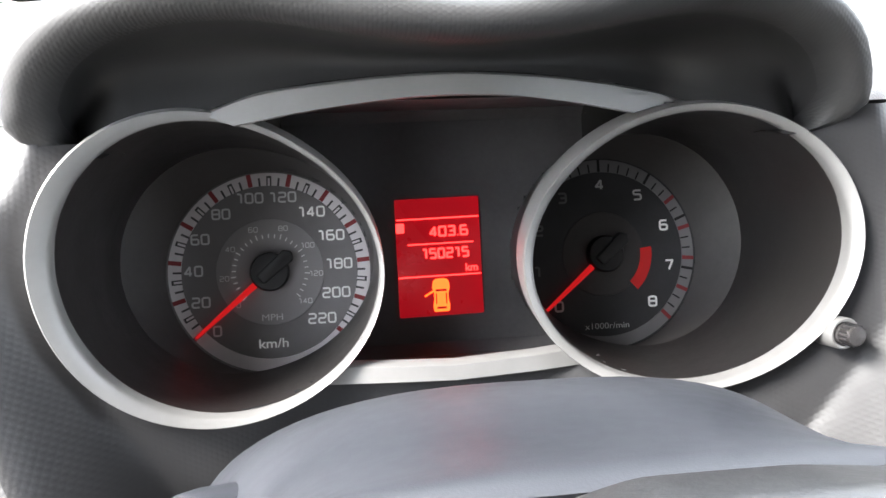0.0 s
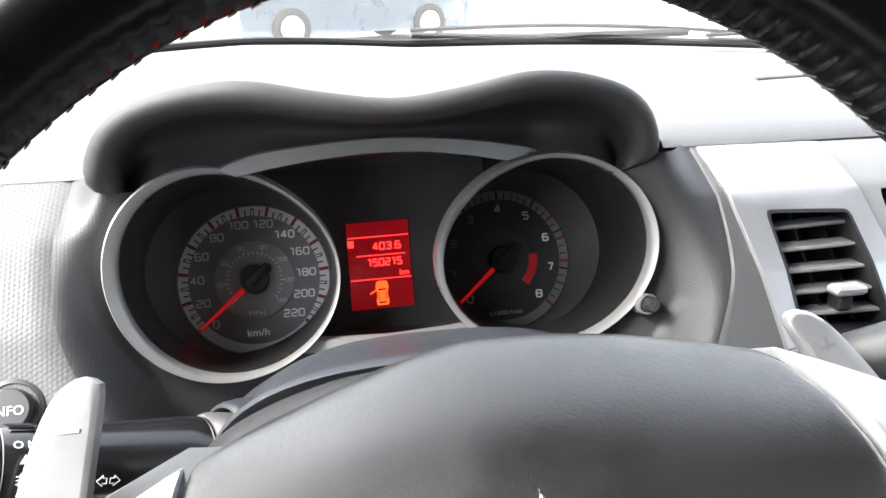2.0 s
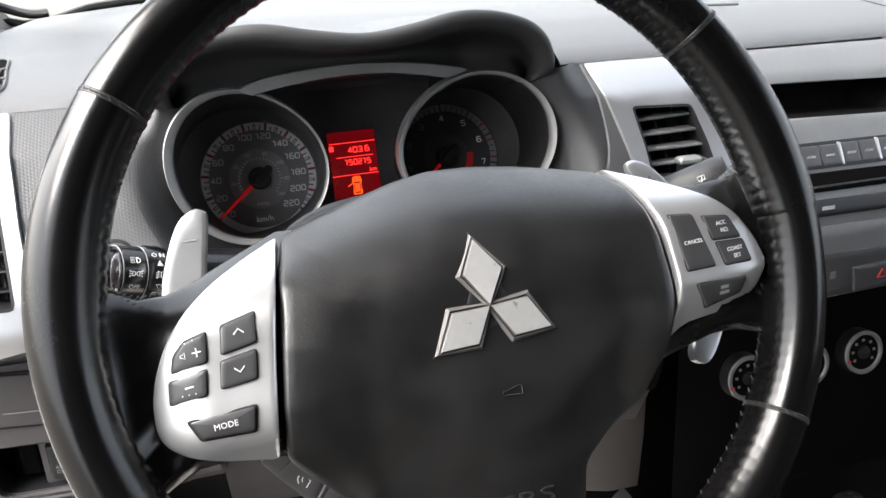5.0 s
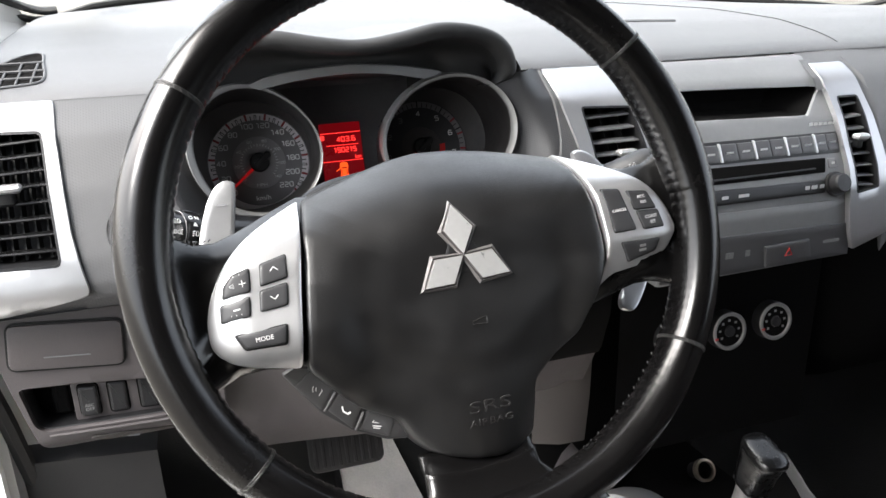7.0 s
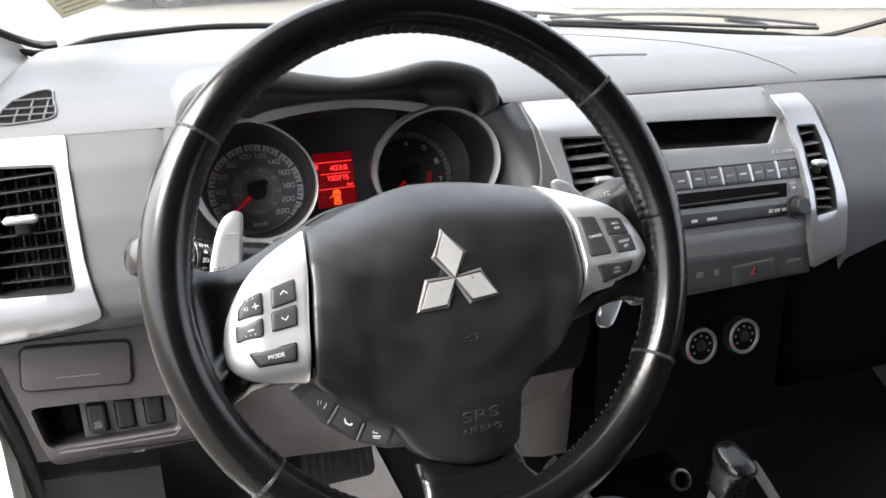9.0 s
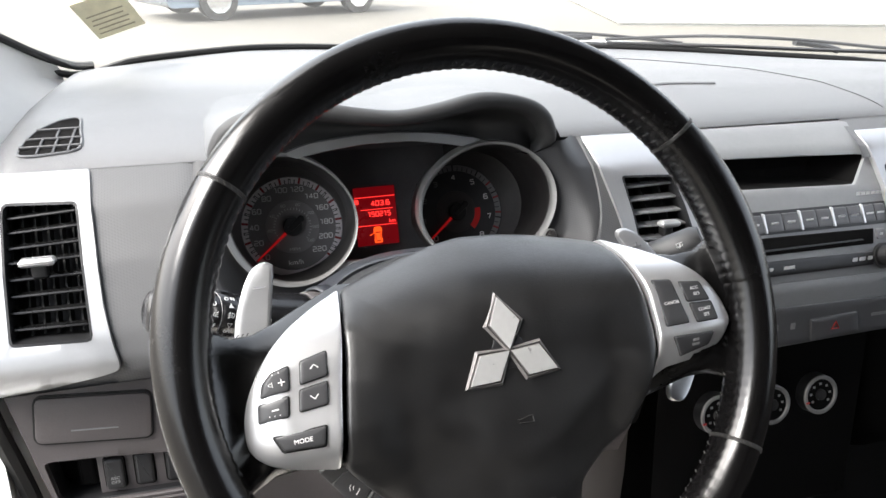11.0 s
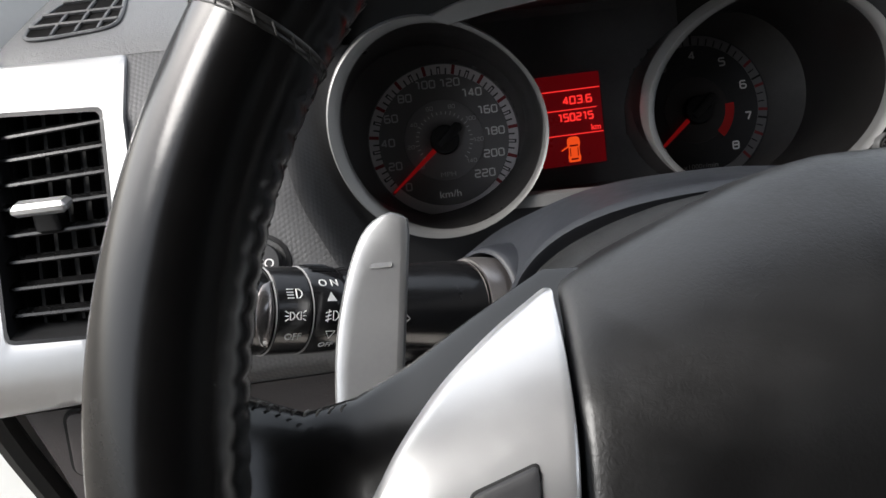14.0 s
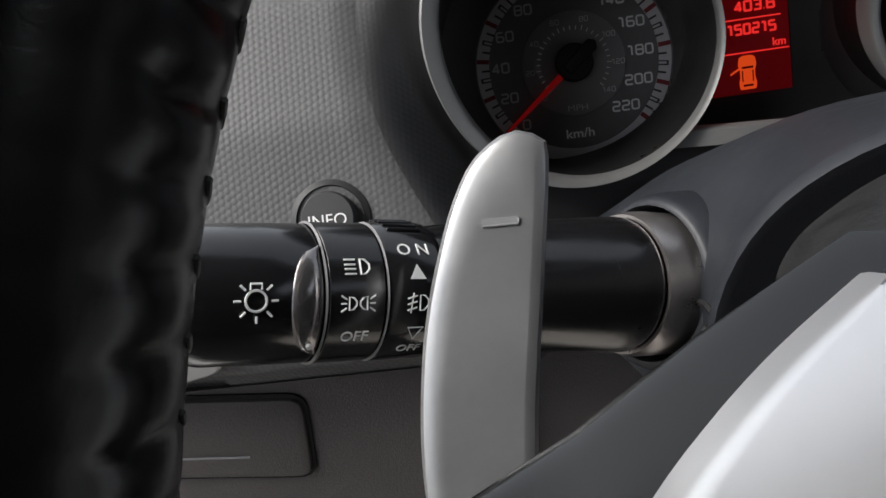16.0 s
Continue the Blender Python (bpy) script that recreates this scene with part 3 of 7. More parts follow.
def framed(outline, hole, fn, depth, back, n=200, bevel=0.0015):
    """A bent panel with an opening: fn(u, v) gives its depth; the walls of the opening go back by depth."""
    c = sum((Vector(p) for p in hole), Vector((0, 0))) / len(hole)
    a, b = around(outline, c, n), around(hole, c, n)
    rings = [[(p.x, p.y, fn(p.x, p.y) - back) for p in a], [(p.x, p.y, fn(p.x, p.y) - bevel) for p in a]]
    for t in (0.03, 0.2, 0.4, 0.6, 0.8, 0.97):
        q = [p.lerp(r, t) for p, r in zip(a, b)]
        rings.append([(p.x, p.y, fn(p.x, p.y)) for p in q])
    rings.append([(p.x, p.y, fn(p.x, p.y) - bevel) for p in b])
    rings.append([(p.x, p.y, fn(p.x, p.y) - depth) for p in b])
    return loft(rings, True)


def low_n(u, v):
    return 0.004 - 0.05 * max(0, 0.90 - v) - 7 * max(0, 0.880 - v) ** 1.5


v, f = framed(outer, slot, low_n, 0.03, 0.02)
obj("panel", put(LOWM, v), f, M_LOW, lowp)
sc = sum((Vector(p) for p in slot), Vector((0, 0))) / len(slot)
rim_ = around(slot, sc, 120)
# Dark liner added over the walls in place of shade in the opening.
obj("slot_shade_lining", *loft([[LOWM @ Vector((p.x, p.y, h)) for p in inset(rim_, d)] for d, h in ((0.0004, -0.0005), (0.0012, -0.0010), (0.0012, -0.028))], True), M_BLACK, lowp, "dark lining of the switch opening")
obj("slot_back", *prism(slot, -0.028, -0.026, 0, LOWM), M_VOID, lowp)
obj("switch_plate", *prism(rounded([(-0.2790, 0.8890), (-0.1975, 0.8872), (-0.1975, 0.9225), (-0.2790, 0.9300)], 0.002, 2), -0.020, -0.0075, 0.001, LOWM), M_LOW, lowp, "grey plate round the switches")
obj("slot_ledge", *tube(put(LOWM, [(-0.300, 0.8845, 0.004), (-0.25, 0.8835, 0.0055), (-0.20, 0.8815, 0.0045), (-0.193, 0.888, 0.004)]), 0.0014, 8), M_LOW, lowp)
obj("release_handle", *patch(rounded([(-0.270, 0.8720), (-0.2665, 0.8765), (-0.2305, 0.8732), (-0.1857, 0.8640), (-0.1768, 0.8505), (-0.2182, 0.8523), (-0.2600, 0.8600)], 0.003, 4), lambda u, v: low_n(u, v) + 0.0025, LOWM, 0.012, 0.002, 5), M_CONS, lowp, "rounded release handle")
obj("handle_mark", *prism(rounded([(-0.2405, 0.8660), (-0.2300, 0.8650), (-0.2300, 0.8622), (-0.2405, 0.8632)], 0.001, 2), 0, 0.0006, 0, LOWM @ Matrix.Translation((0, 0, low_n(-0.235, 0.864) + 0.0028))), M_WORN, lowp)
lid = thing("fuse_box_lid", (-0.27, 0.165, 0.95), "brownish grey plastic fuse box lid with a moulded finger line", "lid")
lidp = rounded([(-0.319, 0.953), (-0.230, 0.944), (-0.2265, 0.9855), (-0.314, 0.9935)], 0.007)
obj("lid_gap", *prism(inset(lidp, -0.0018), 0.0035, 0.0052, 0, LOWM), M_MATT, lid)
obj("lid_plate", *prism(lidp, 0.0, 0.0075, 0.0016, LOWM), M_LOW, lid)
obj("finger_line", *tube(put(LOWM, [(-0.291, 0.9615, 0.0076), (-0.255, 0.9585, 0.0076)]), 0.0007, 6), M_GREYBTN, lid)
for i, (x, wd) in enumerate(((-0.2890, 0.0150), (-0.2655, 0.0180), (-0.2415, 0.0175), (-0.2160, 0.0180))):
    if i == 1:
        sw = thing("rocker_switch", (x, 0.17, 0.89), "black rocker switch marked asc off in the lower panel", "switch", "switches in the lower panel")
    else:
        sw = thing("switch_blank", (x, 0.17, 0.89), "black blank switch cover in the lower panel", "switch cover", "switches in the lower panel")
    zc = 0.9085 - 0.03 * (x + 0.2655)
    p = rounded([(x - wd / 2, zc - 0.0160), (x + wd / 2, zc - 0.0165), (x + wd / 2, zc + 0.0155), (x - wd / 2, zc + 0.0165)], 0.0045)
    obj("bezel", *prism(p, -0.026, -0.0066 if i else -0.018, 0.0006, LOWM), M_VOID, sw, angle=20)
    q = inset(p, 0.0012)
    # First rocker is near-black: the slot's shade is put into its colour.
    obj("rocker", *prism(q, -0.02, -0.002 if i == 1 else (-0.0045 if i else -0.016), 0.0024, LOWM), M_BLACK if i else M_VOID, sw, angle=20)
    if i == 1:
        text("marking", "ASC", 0.0042, LOWM @ Matrix.Translation((x, zc - 0.0035, -0.0018)), M_WORN, sw)
        text("marking", "OFF", 0.0042, LOWM @ Matrix.Translation((x, zc - 0.0075, -0.0018)), M_WORN, sw)


kneep = thing("knee_panel", (0.0, 0.25, 0.78), "grey plastic knee panel under the steering column", "dash panel")
rings = []
for y, z in ((0.205, 0.996), (0.19, 0.96), (0.195, 0.90), (0.215, 0.84), (0.245, 0.785), (0.262, 0.775), (0.40, 0.80)):
    rings.append([(x, y - 0.02 * math.exp(-((x - 0.02) / 0.1) ** 2), z) for x in np.linspace(-0.152, 0.262, 18)])
obj("panel", *loft(rings), M_LOW, kneep)
# Dark sheet over the knee panel, standing in for shade beside the column.
obj("shade_sheet", *loft([[(x, y - 0.005 - 0.02 * math.exp(-((x - 0.02) / 0.1) ** 2), z) for x in np.linspace(0.10, 0.264, 10)] for y, z in ((0.204, 0.990), (0.189, 0.96), (0.194, 0.90), (0.210, 0.852), (0.216, 0.842), (0.226, 0.843))]), M_VOID, kneep, "black trim beside the steering column")
hatch = [[(x, y, z - 0.09 * (x + 0.31)) for x in np.linspace(-0.338, -0.220, 8)] for y, z in ((0.235, 0.8385), (0.203, 0.8400), (0.200, 0.8385), (0.203, 0.80), (0.225, 0.70), (0.26, 0.55))]
obj("kick_panel", *loft(hatch), M_KICK, kneep, "dark grey kick panel")

# ---- vents ----
FACEM = basis((0, 0, 0), (1, 0, 0), (0, 0, 1), (0, -1, 0))


def vent(name, label, outline, hole, slats, knob, slat_gap, vanes=4, depth=0.045, group="", proud=0.004):
    """A silver panel with slats in its opening, all bent to the dashboard's face."""
    c = sum((Vector(p) for p in hole), Vector((0, 0))) / len(hole)
    th = thing(name, (c.x, face_y(c.x, c.y), c.y), label, "air vent", group)
    fn = lambda u, w: proud - face_y(u, w)
    vv, ff = framed(outline, hole, fn, 0.012, 0.02, 240, 0.001)
    obj("silver_panel", put(FACEM, vv), ff, M_DASHSILVER, th, "silver painted plastic panel")
    rim = around(inset(hole, -0.0008), c, 120)
    inner = around(inset(hole, 0.0010), c, 120)
    rr = [[(p.x, p.y, fn(p.x, p.y) + d) for p in s] for s, d in ((rim, -0.003), (rim, 0.0002), (inner, 0.0002), (inner, -0.012), (inner, -depth))]
    vv, ff = loft(rr, True)
    vv2, ff2 = loft([rr[-1]], True, True)
    obj("vent_box", *join((put(FACEM, vv), ff), (put(FACEM, vv2), ff2)), M_BLACK, th, "black plastic vent housing")
    deep = 0.006 if c.x < 0 else 0.012
    for s in slats:
        zl = [min(p.y for p in map(Vector, hole)), max(p.y for p in map(Vector, hole))]
        z = zl[1] + (zl[0] - zl[1]) * s
        xa = [q.x for q in around(hole, Vector((c.x, z)), 720) if abs(q.y - z) < 0.002]
        x0, x1 = min(xa) + 0.001, max(xa) - 0.001
        tilt = (z - c.y) * -0.03
        sec = []
        for x, dz in ((x0, tilt), (x1, -tilt)):
            y = face_y(x, z) + 0.004
            k = dz + slat_gap * (x - c.x)
            sec.append([(x, y, z + 0.0011 + k), (x, y - 0.0008, z + k), (x, y, z - 0.0011 + k), (x, y + deep, z + 0.0002 + k), (x, y + deep, z + 0.0016 + k)])
        # Centre slats use a lighter grey: light on them put into colour.
        obj("slat", *loft(sec, True, True, True), M_STEMBLACK if x0 < 0 else M_GREYBTN, th)
    for i in range(vanes):
        x = c.x + ((i + 0.5) / vanes - 0.5) * 0.92 * (max(p[0] for p in hole) - min(p[0] for p in hole))
        z0, z1 = min(p[1] for p in hole) + 0.003, max(p[1] for p in hole) - 0.003
        lean = -0.055 * (z1 - z0) if c.x < 0 else -0.1 * (z1 - z0)
        q = [(x - 0.0008, face_y(x, z0) + 0.012, z0), (x - 0.0008 + lean, face_y(x, z1) + 0.012, z1), (x - 0.0008 + lean, face_y(x, z1) + 0.030, z1), (x - 0.0008, face_y(x, z0) + 0.030, z0)]
        r = [(a + 0.0016, b, d) for a, b, d in q]
        obj("vane", *loft([q, r], True, True, True), M_MATT, th)
    kx, kz, kw = knob
    y = face_y(kx, kz)
    kb = obj("vent_knob", *block((kx, y - 0.001, kz - 0.008), (kw * 0.45, 0.012, 0.012), 0.002), M_BLACK, th)
    obj("knob_cap", *block((kx, y - 0.006, kz), (kw, 0.011, 0.0062), 0.002), M_SILVER, kb, "bright silver grip")
    return th


vent("side_air_vent", "silver side air vent with black slats beside the door",
     rounded([(-0.343, 1.006), (-0.300, 1.0095), (-0.262, 1.0170), (-0.2400, 1.0215), (-0.2445, 1.040), (-0.2495, 1.07), (-0.2535, 1.13), (-0.2565, 1.1648), (-0.343, 1.1650)], [0.0025, 0.01, 0.01, 0.012, 0.0025, 0.0025, 0.0025, 0.0025, 0.0025]),
     rounded([(-0.3165, 1.0500), (-0.2595, 1.0475), (-0.2650, 1.1440), (-0.3195, 1.1460)], 0.004),
     (0.10, 0.205, 0.315, 0.42, 0.54, 0.66, 0.78, 0.90), (-0.294, 1.1065, 0.026), 0.02, 6)
vent("centre_air_vent", "silver centre air vent with black slats beside the binnacle", rounded([(0.218, 1.004), (0.300, 1.004), (0.2965, 1.07), (0.289, 1.114), (0.2785, 1.1640), (0.1925, 1.1645), (0.197, 1.135), (0.205, 1.09)], 0.003),
     rounded([(0.221, 1.064), (0.281, 1.062), (0.2705, 1.128), (0.217, 1.1305)], 0.003),
     (0.16, 0.33, 0.50, 0.67, 0.84), (0.253, 1.088, 0.02), 0.0, 3, group="centre vents")
vent("centre_air_vent", "narrow silver centre air vent with black slats beside the radio", rounded([(0.5318, 0.957), (0.579, 0.972), (0.5745, 1.018), (0.5705, 1.07), (0.5660, 1.105), (0.5590, 1.1535), (0.5130, 1.1535), (0.5165, 1.12), (0.5183, 1.06), (0.5190, 1.01), (0.5240, 0.98)], 0.003),
     rounded([(0.5275, 1.0225), (0.5570, 1.0265), (0.5560, 1.085), (0.5540, 1.1202), (0.5262, 1.1205), (0.5254, 1.0675)], 0.003),
     (0.10, 0.225, 0.35, 0.48, 0.61, 0.73, 0.84, 0.94), (0.5395, 1.0805, 0.016), 0.0, 2, group="centre vents", proud=0.002)

# demister grille at the left end of the top
grille = thing("demister_grille", (-0.29, 0.3, 1.18), "black demister grille in the end of the dashboard top", "grille")


def top_frame(x, y):
    e = 0.004
    n = Vector((-(top_z(x + e, y) - top_z(x - e, y)) / (2 * e), -(top_z(x, y + e) - top_z(x, y - e)) / (2 * e), 1)).normalized()
    u = Vector((1, 0, 0)) - n * n.x
    return basis((x, y, top_z(x, y)), u, n.cross(u), n)


def on_top(pts, lift):
    """Points of the dashboard's top, lifted along its normal."""
    return [top_frame(x, y) @ Vector((0, 0, lift)) for x, y in pts]


gp = even(curve2([(-0.3135, 0.2515), (-0.3122, 0.271), (-0.3062, 0.2988), (-0.2926, 0.3202), (-0.2790, 0.3300), (-0.2725, 0.3240), (-0.2700, 0.300), (-0.2656, 0.2663), (-0.2690, 0.2530), (-0.2849, 0.2485), (-0.3050, 0.2462)], 90, True), 80, True)
gp = [(p[0], p[1]) for p in gp]
mid_g = (sum(p[0] for p in gp) / len(gp), sum(p[1] for p in gp) / len(gp))
shrunk = lambda k: [(mid_g[0] + (x - mid_g[0]) * k, mid_g[1] + (y - mid_g[1]) * k) for x, y in gp]
# Near-black sheet on the uncut pad stands in for the shaded hollow.
obj("grille_dark_sheet", *loft([on_top(shrunk(1.0), 0.0012), on_top(shrunk(0.985), 0.0008), on_top(shrunk(0.6), 0.0007), on_top(shrunk(0.02), 0.0007)], True), M_VOID, grille)
obj("grille_rim", *tube(on_top(shrunk(1.01), 0.0008), 0.0012, 6, True), M_PAD, grille)


def span_at(y):
    xs_ = [a[0] + (b[0] - a[0]) * (y - a[1]) / (b[1] - a[1]) for a, b in zip(gp, gp[1:] + gp[:1]) if (a[1] - y) * (b[1] - y) < 0]
    return min(xs_), max(xs_)


GRILLE_Y = (0.2610, 0.2775, 0.3000)
for y in GRILLE_Y:
    xa, xb = span_at(y)
    obj("rib", *tube(on_top([(xa + (xb - xa) * k / 6, y) for k in range(7)], 0.0016), 0.0014, 6), M_RIB, grille)
for x, y0, y1 in ((-0.2987, 0.2475, 0.261), (-0.2863, 0.2485, 0.261), (-0.2746, 0.250, 0.261), (-0.2978, 0.261, 0.2775), (-0.2857, 0.261, 0.2775), (-0.2740, 0.261, 0.2775), (-0.2872, 0.2775, 0.300), (-0.2737, 0.2775, 0.300)):
    obj("cross_rib", *tube(on_top([(x, y0), (x, (y0 + y1) / 2), (x + 0.0004, y1)], 0.0013), 0.0011, 6), M_RIB, grille)

# ---- binnacle: hood, surround, cluster ----
binn = thing("instrument_binnacle", (0.0, 0.25, 1.05), "black plastic hooded binnacle over the instrument cluster", "instrument panel")
LIP_OUT = [(0, 1.206), (0.035, 1.2100), (0.07, 1.2163), (0.095, 1.2155), (0.1186, 1.2105), (0.1360, 1.2035), (0.1480, 1.1940), (0.1545, 1.1840), (0.1580, 1.1740), (0.1572, 1.1650), (0.1520, 1.1582), (0.1420, 1.1548), (0.1300, 1.1542)]
LIP_IN = [(0, 1.194), (0.034, 1.1965), (0.072, 1.2020), (0.10, 1.2010), (0.120, 1.1960), (0.1335, 1.1880), (0.1400, 1.1805), (0.1432, 1.1730), (0.1440, 1.1680), (0.1428, 1.1630), (0.1400, 1.1590), (0.1355, 1.1565), (0.1280, 1.1552)]


def mirrored(pts, n):
    return curve2([(-x, z) for x, z in reversed(pts[1:])] + list(pts), 2 * n - 1)


lo, li = mirrored(LIP_OUT, 34), mirrored(LIP_IN, 34)
lip_y = lambda p: 0.17 + 0.04 * (p.x / 0.16) ** 2 + 1.0 * max(0.0, 1.172 - p.y)
CX = -0.003
rings = [[(p.x + CX, lip_y(p) + 0.012, p.y - 0.0015) for p in li],
         [(p.x + CX, lip_y(p) + 0.002, p.y) for p in li]]
for t, dy in ((0.2, -0.003), (0.5, -0.005), (0.8, -0.0035), (1.0, 0.001)):
    rings.append([(p.x + (q.x - p.x) * t + CX, lip_y(p) + dy, p.y + (q.y - p.y) * t) for p, q in zip(li, lo)])
for y, k, dz in ((0.012, 1.004, -0.0005), (0.035, 1.02, -0.003), (0.07, 1.05, -0.005)):
    rings.append([(p.x * k + CX, lip_y(p) + y, p.y + dz) for p in lo])
for y, k, w in ((0.31, 1.10, 0.45), (0.38, 1.14, 0.75), (0.48, 1.18, 1.05), (0.56, 1.2, 1.3)):
    rings.append([(p.x * k + CX, y, (p.y - 0.006) * (1 - min(w, 1)) + min(w, 1) * min(p.y + 0.02, top_z(p.x * k, y)) - (0.012 if w > 1 else 0) - (0.02 if w > 1.2 else 0)) for p in lo])
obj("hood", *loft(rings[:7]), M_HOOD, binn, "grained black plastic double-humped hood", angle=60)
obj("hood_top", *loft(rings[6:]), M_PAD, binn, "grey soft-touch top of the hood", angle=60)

# each gauge ring, outer and inner edge: centre, half width, half height, lean back, turn, slant and egg shape of the oval
RINGS = {-1: ((0.0957, 0.2073, 1.1103, 0.0648, 0.0601, 0.182, -0.350, 0.0526, -0.0179, -0.0038), (0.0931, 0.2103, 1.1091, 0.0600, 0.0567, 0.182, -0.350, 0.0540, -0.0152, -0.0033)),
         1: ((0.0884, 0.2085, 1.1095, 0.0654, 0.0590, 0.278, -0.374, 0.0600, -0.0004, -0.0022), (0.0891, 0.2114, 1.1086, 0.0611, 0.0558, 0.278, -0.374, 0.0563, -0.0036, -0.0047))}
RC = (0.093, 0.2167, 1.108)


def ring_y(x, z):
    cx, cy, cz, rx, rz, lean, turn = RINGS[-1 if x < 0 else 1][0][:7]
    return cy + math.tan(lean) * (z - cz) + math.tan(turn) * (abs(x) - cx)


def ring_edge(side, k, a):
    cx, cy, cz, rx, rz, lean, turn, b2, a3, b3 = RINGS[side][k]
    q = 1 + b2 * math.sin(2 * a) + a3 * math.cos(3 * a) + b3 * math.sin(3 * a)
    x, w = rx * q * math.cos(a), rz * q * math.sin(a)
    y, z = w * math.sin(lean), w * math.cos(lean)
    return Vector((side * (cx + x * math.cos(turn) - y * math.sin(turn)), cy + x * math.sin(turn) + y * math.cos(turn), cz + z))


def ring_pts(side, t, dy=0.0, n=96):
    """A loop of the ring: t runs from its outer edge, 0, to its inner edge, 1."""
    loop = [2 * math.pi * i / n for i in range(n)]
    return [ring_edge(side, 0, a).lerp(ring_edge(side, 1, a), t) + Vector((0, dy, 0)) for a in loop]


RING_LOOP = {s: ring_pts(s, 0.5, n=180) for s in (-1, 1)}
RING_POLAR = {}
for s in (-1, 1):
    mx, mz = sum(p.x for p in RING_LOOP[s]) / 180, sum(p.z for p in RING_LOOP[s]) / 180
    polar = sorted((math.atan2(p.z - mz, p.x - mx), math.hypot(p.x - mx, p.z - mz)) for p in RING_LOOP[s])
    RING_POLAR[s] = (mx, mz, [q[0] for q in polar], [q[1] for q in polar])


def in_ring(x, z):
    mx, mz, ang, rad = RING_POLAR[-1 if x < 0 else 1]
    return math.hypot(x - mx, z - mz) < float(np.interp(math.atan2(z - mz, x - mx), ang, rad, period=2 * math.pi))


at = curve2([(-0.0960, 1.1690), (-0.0781, 1.1750), (-0.0578, 1.1778), (-0.0268, 1.1804), (-0.0030, 1.1810), (0.0156, 1.1801), (0.0373, 1.1781), (0.0594, 1.1748), (0.0788, 1.1709), (0.0830, 1.1700)], 48)
ab = curve2([(-0.0860, 1.1640), (-0.0583, 1.1686), (-0.0273, 1.1719), (-0.0050, 1.1727), (0.0160, 1.1720), (0.0369, 1.1693), (0.0478, 1.1674), (0.0620, 1.1647), (0.0640, 1.1643)], 48)


def arch_line(pts, dy, dz):
    """The arch bends back behind the right-hand ring."""
    out = []
    for p in pts:
        k = 0.008 + 0.014 * max(0.0, p.x - 0.01) / 0.06
        f = 1 + k / 0.2885
        out.append((-0.0464 + (p.x + 0.0464) * f, 0.214 + 0.29 * (p.y - 1.176) + dy + k, 1.1992 + (p.y - 1.1992) * f + dz))
    return out


ARCH_TOP = arch_line(at, 0.003, 0.0006)


def crown(x):
    """The line above rings and arch at which the hood's underside ends: height and depth."""
    side = -1 if x < 0 else 1
    near = [p.z for p in RING_LOOP[side] if abs(p.x - x) < 0.0035]
    zr = max(near) - 0.001 if near else 1.10
    xa = [p[0] for p in ARCH_TOP]
    za = lerp_table(x, xa, [p[2] for p in ARCH_TOP]) if xa[0] < x < xa[-1] else 1.10
    if za > zr:
        return za, lerp_table(x, xa, [p[1] for p in ARCH_TOP])
    return zr, ring_y(x, zr) + 0.006


ends = [crown(p.x * 0.985 + CX) for p in li]
for _ in range(4):
    ends = [tuple((a + 2 * b + c) / 4 for a, b, c in zip(ends[max(0, i - 1)], ends[i], ends[min(len(ends) - 1, i + 1)])) for i in range(len(ends))]
under = []
for k in range(9):
    t = k / 8
    row = []
    for p, (zc, yc) in zip(li, ends):
        x = p.x * (1 - 0.015 * t) + CX
        y0, z0 = lip_y(p) + 0.012, p.y - 0.0015
        zc = min(zc, z0 - 0.001)
        b = math.sin(math.pi * t) * 0.012 * min(1.0, max(0.0, (z0 - zc) / 0.02))
        row.append((x, y0 + (max(yc, y0 + 0.004) - y0) * math.sin(t * math.pi / 2) + b, z0 + (zc - z0) * t ** 1.5))
    under.append(row)
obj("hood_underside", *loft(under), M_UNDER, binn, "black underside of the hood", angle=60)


def surround_y(x, z):
    a = abs(arc_x(min(1.17, z), -1 if x < 0 else 1))
    x0 = min(0.158, a - 0.022)
    t = min(1.0, max(0.0, (abs(x) - x0) / (a - x0)))
    t = t * t * (3 - 2 * t)
    k = min(1.0, max(0.0, (abs(x) - 0.03) / 0.05))
    inner = (ring_y(x, z) + 0.009) * k + (RC[1] + 0.25 * (z - RC[2]) + 0.386 * 0.0347 + 0.009) * (1 - k)
    return inner * (1 - t) + (face_y(x, z) + 0.0008) * t


def window(x, z):
    return abs(x) < 0.078 and 1.0570 < z < 1.176 - 1.6 * x * x


vs, fs, nx, nz = [], [], 190, 84
for i in range(nx + 1):
    for j in range(nz + 1):
        z = 1.0 + 0.166 * j / nz
        a, b = arc_x(z, -1), arc_x(z, 1)
        x = a + (b - a) * i / nx
        vs.append((x, surround_y(x, z), z))
for i in range(nx):
    for j in range(nz):
        q = (i * (nz + 1) + j, i * (nz + 1) + j + 1, (i + 1) * (nz + 1) + j + 1, (i + 1) * (nz + 1) + j)
        x, z = sum(vs[k][0] for k in q) / 4, sum(vs[k][2] for k in q) / 4
        if not in_ring(x, z) and not window(x, z):
            if z < crown(x)[0] - 0.004 if abs(x) < 0.138 else z < 1.1595 + max(0.0, abs(x) - 0.149):
                fs.append(q)
obj("surround", vs, fs, M_SURR, binn, "dark grey plastic round the gauges")

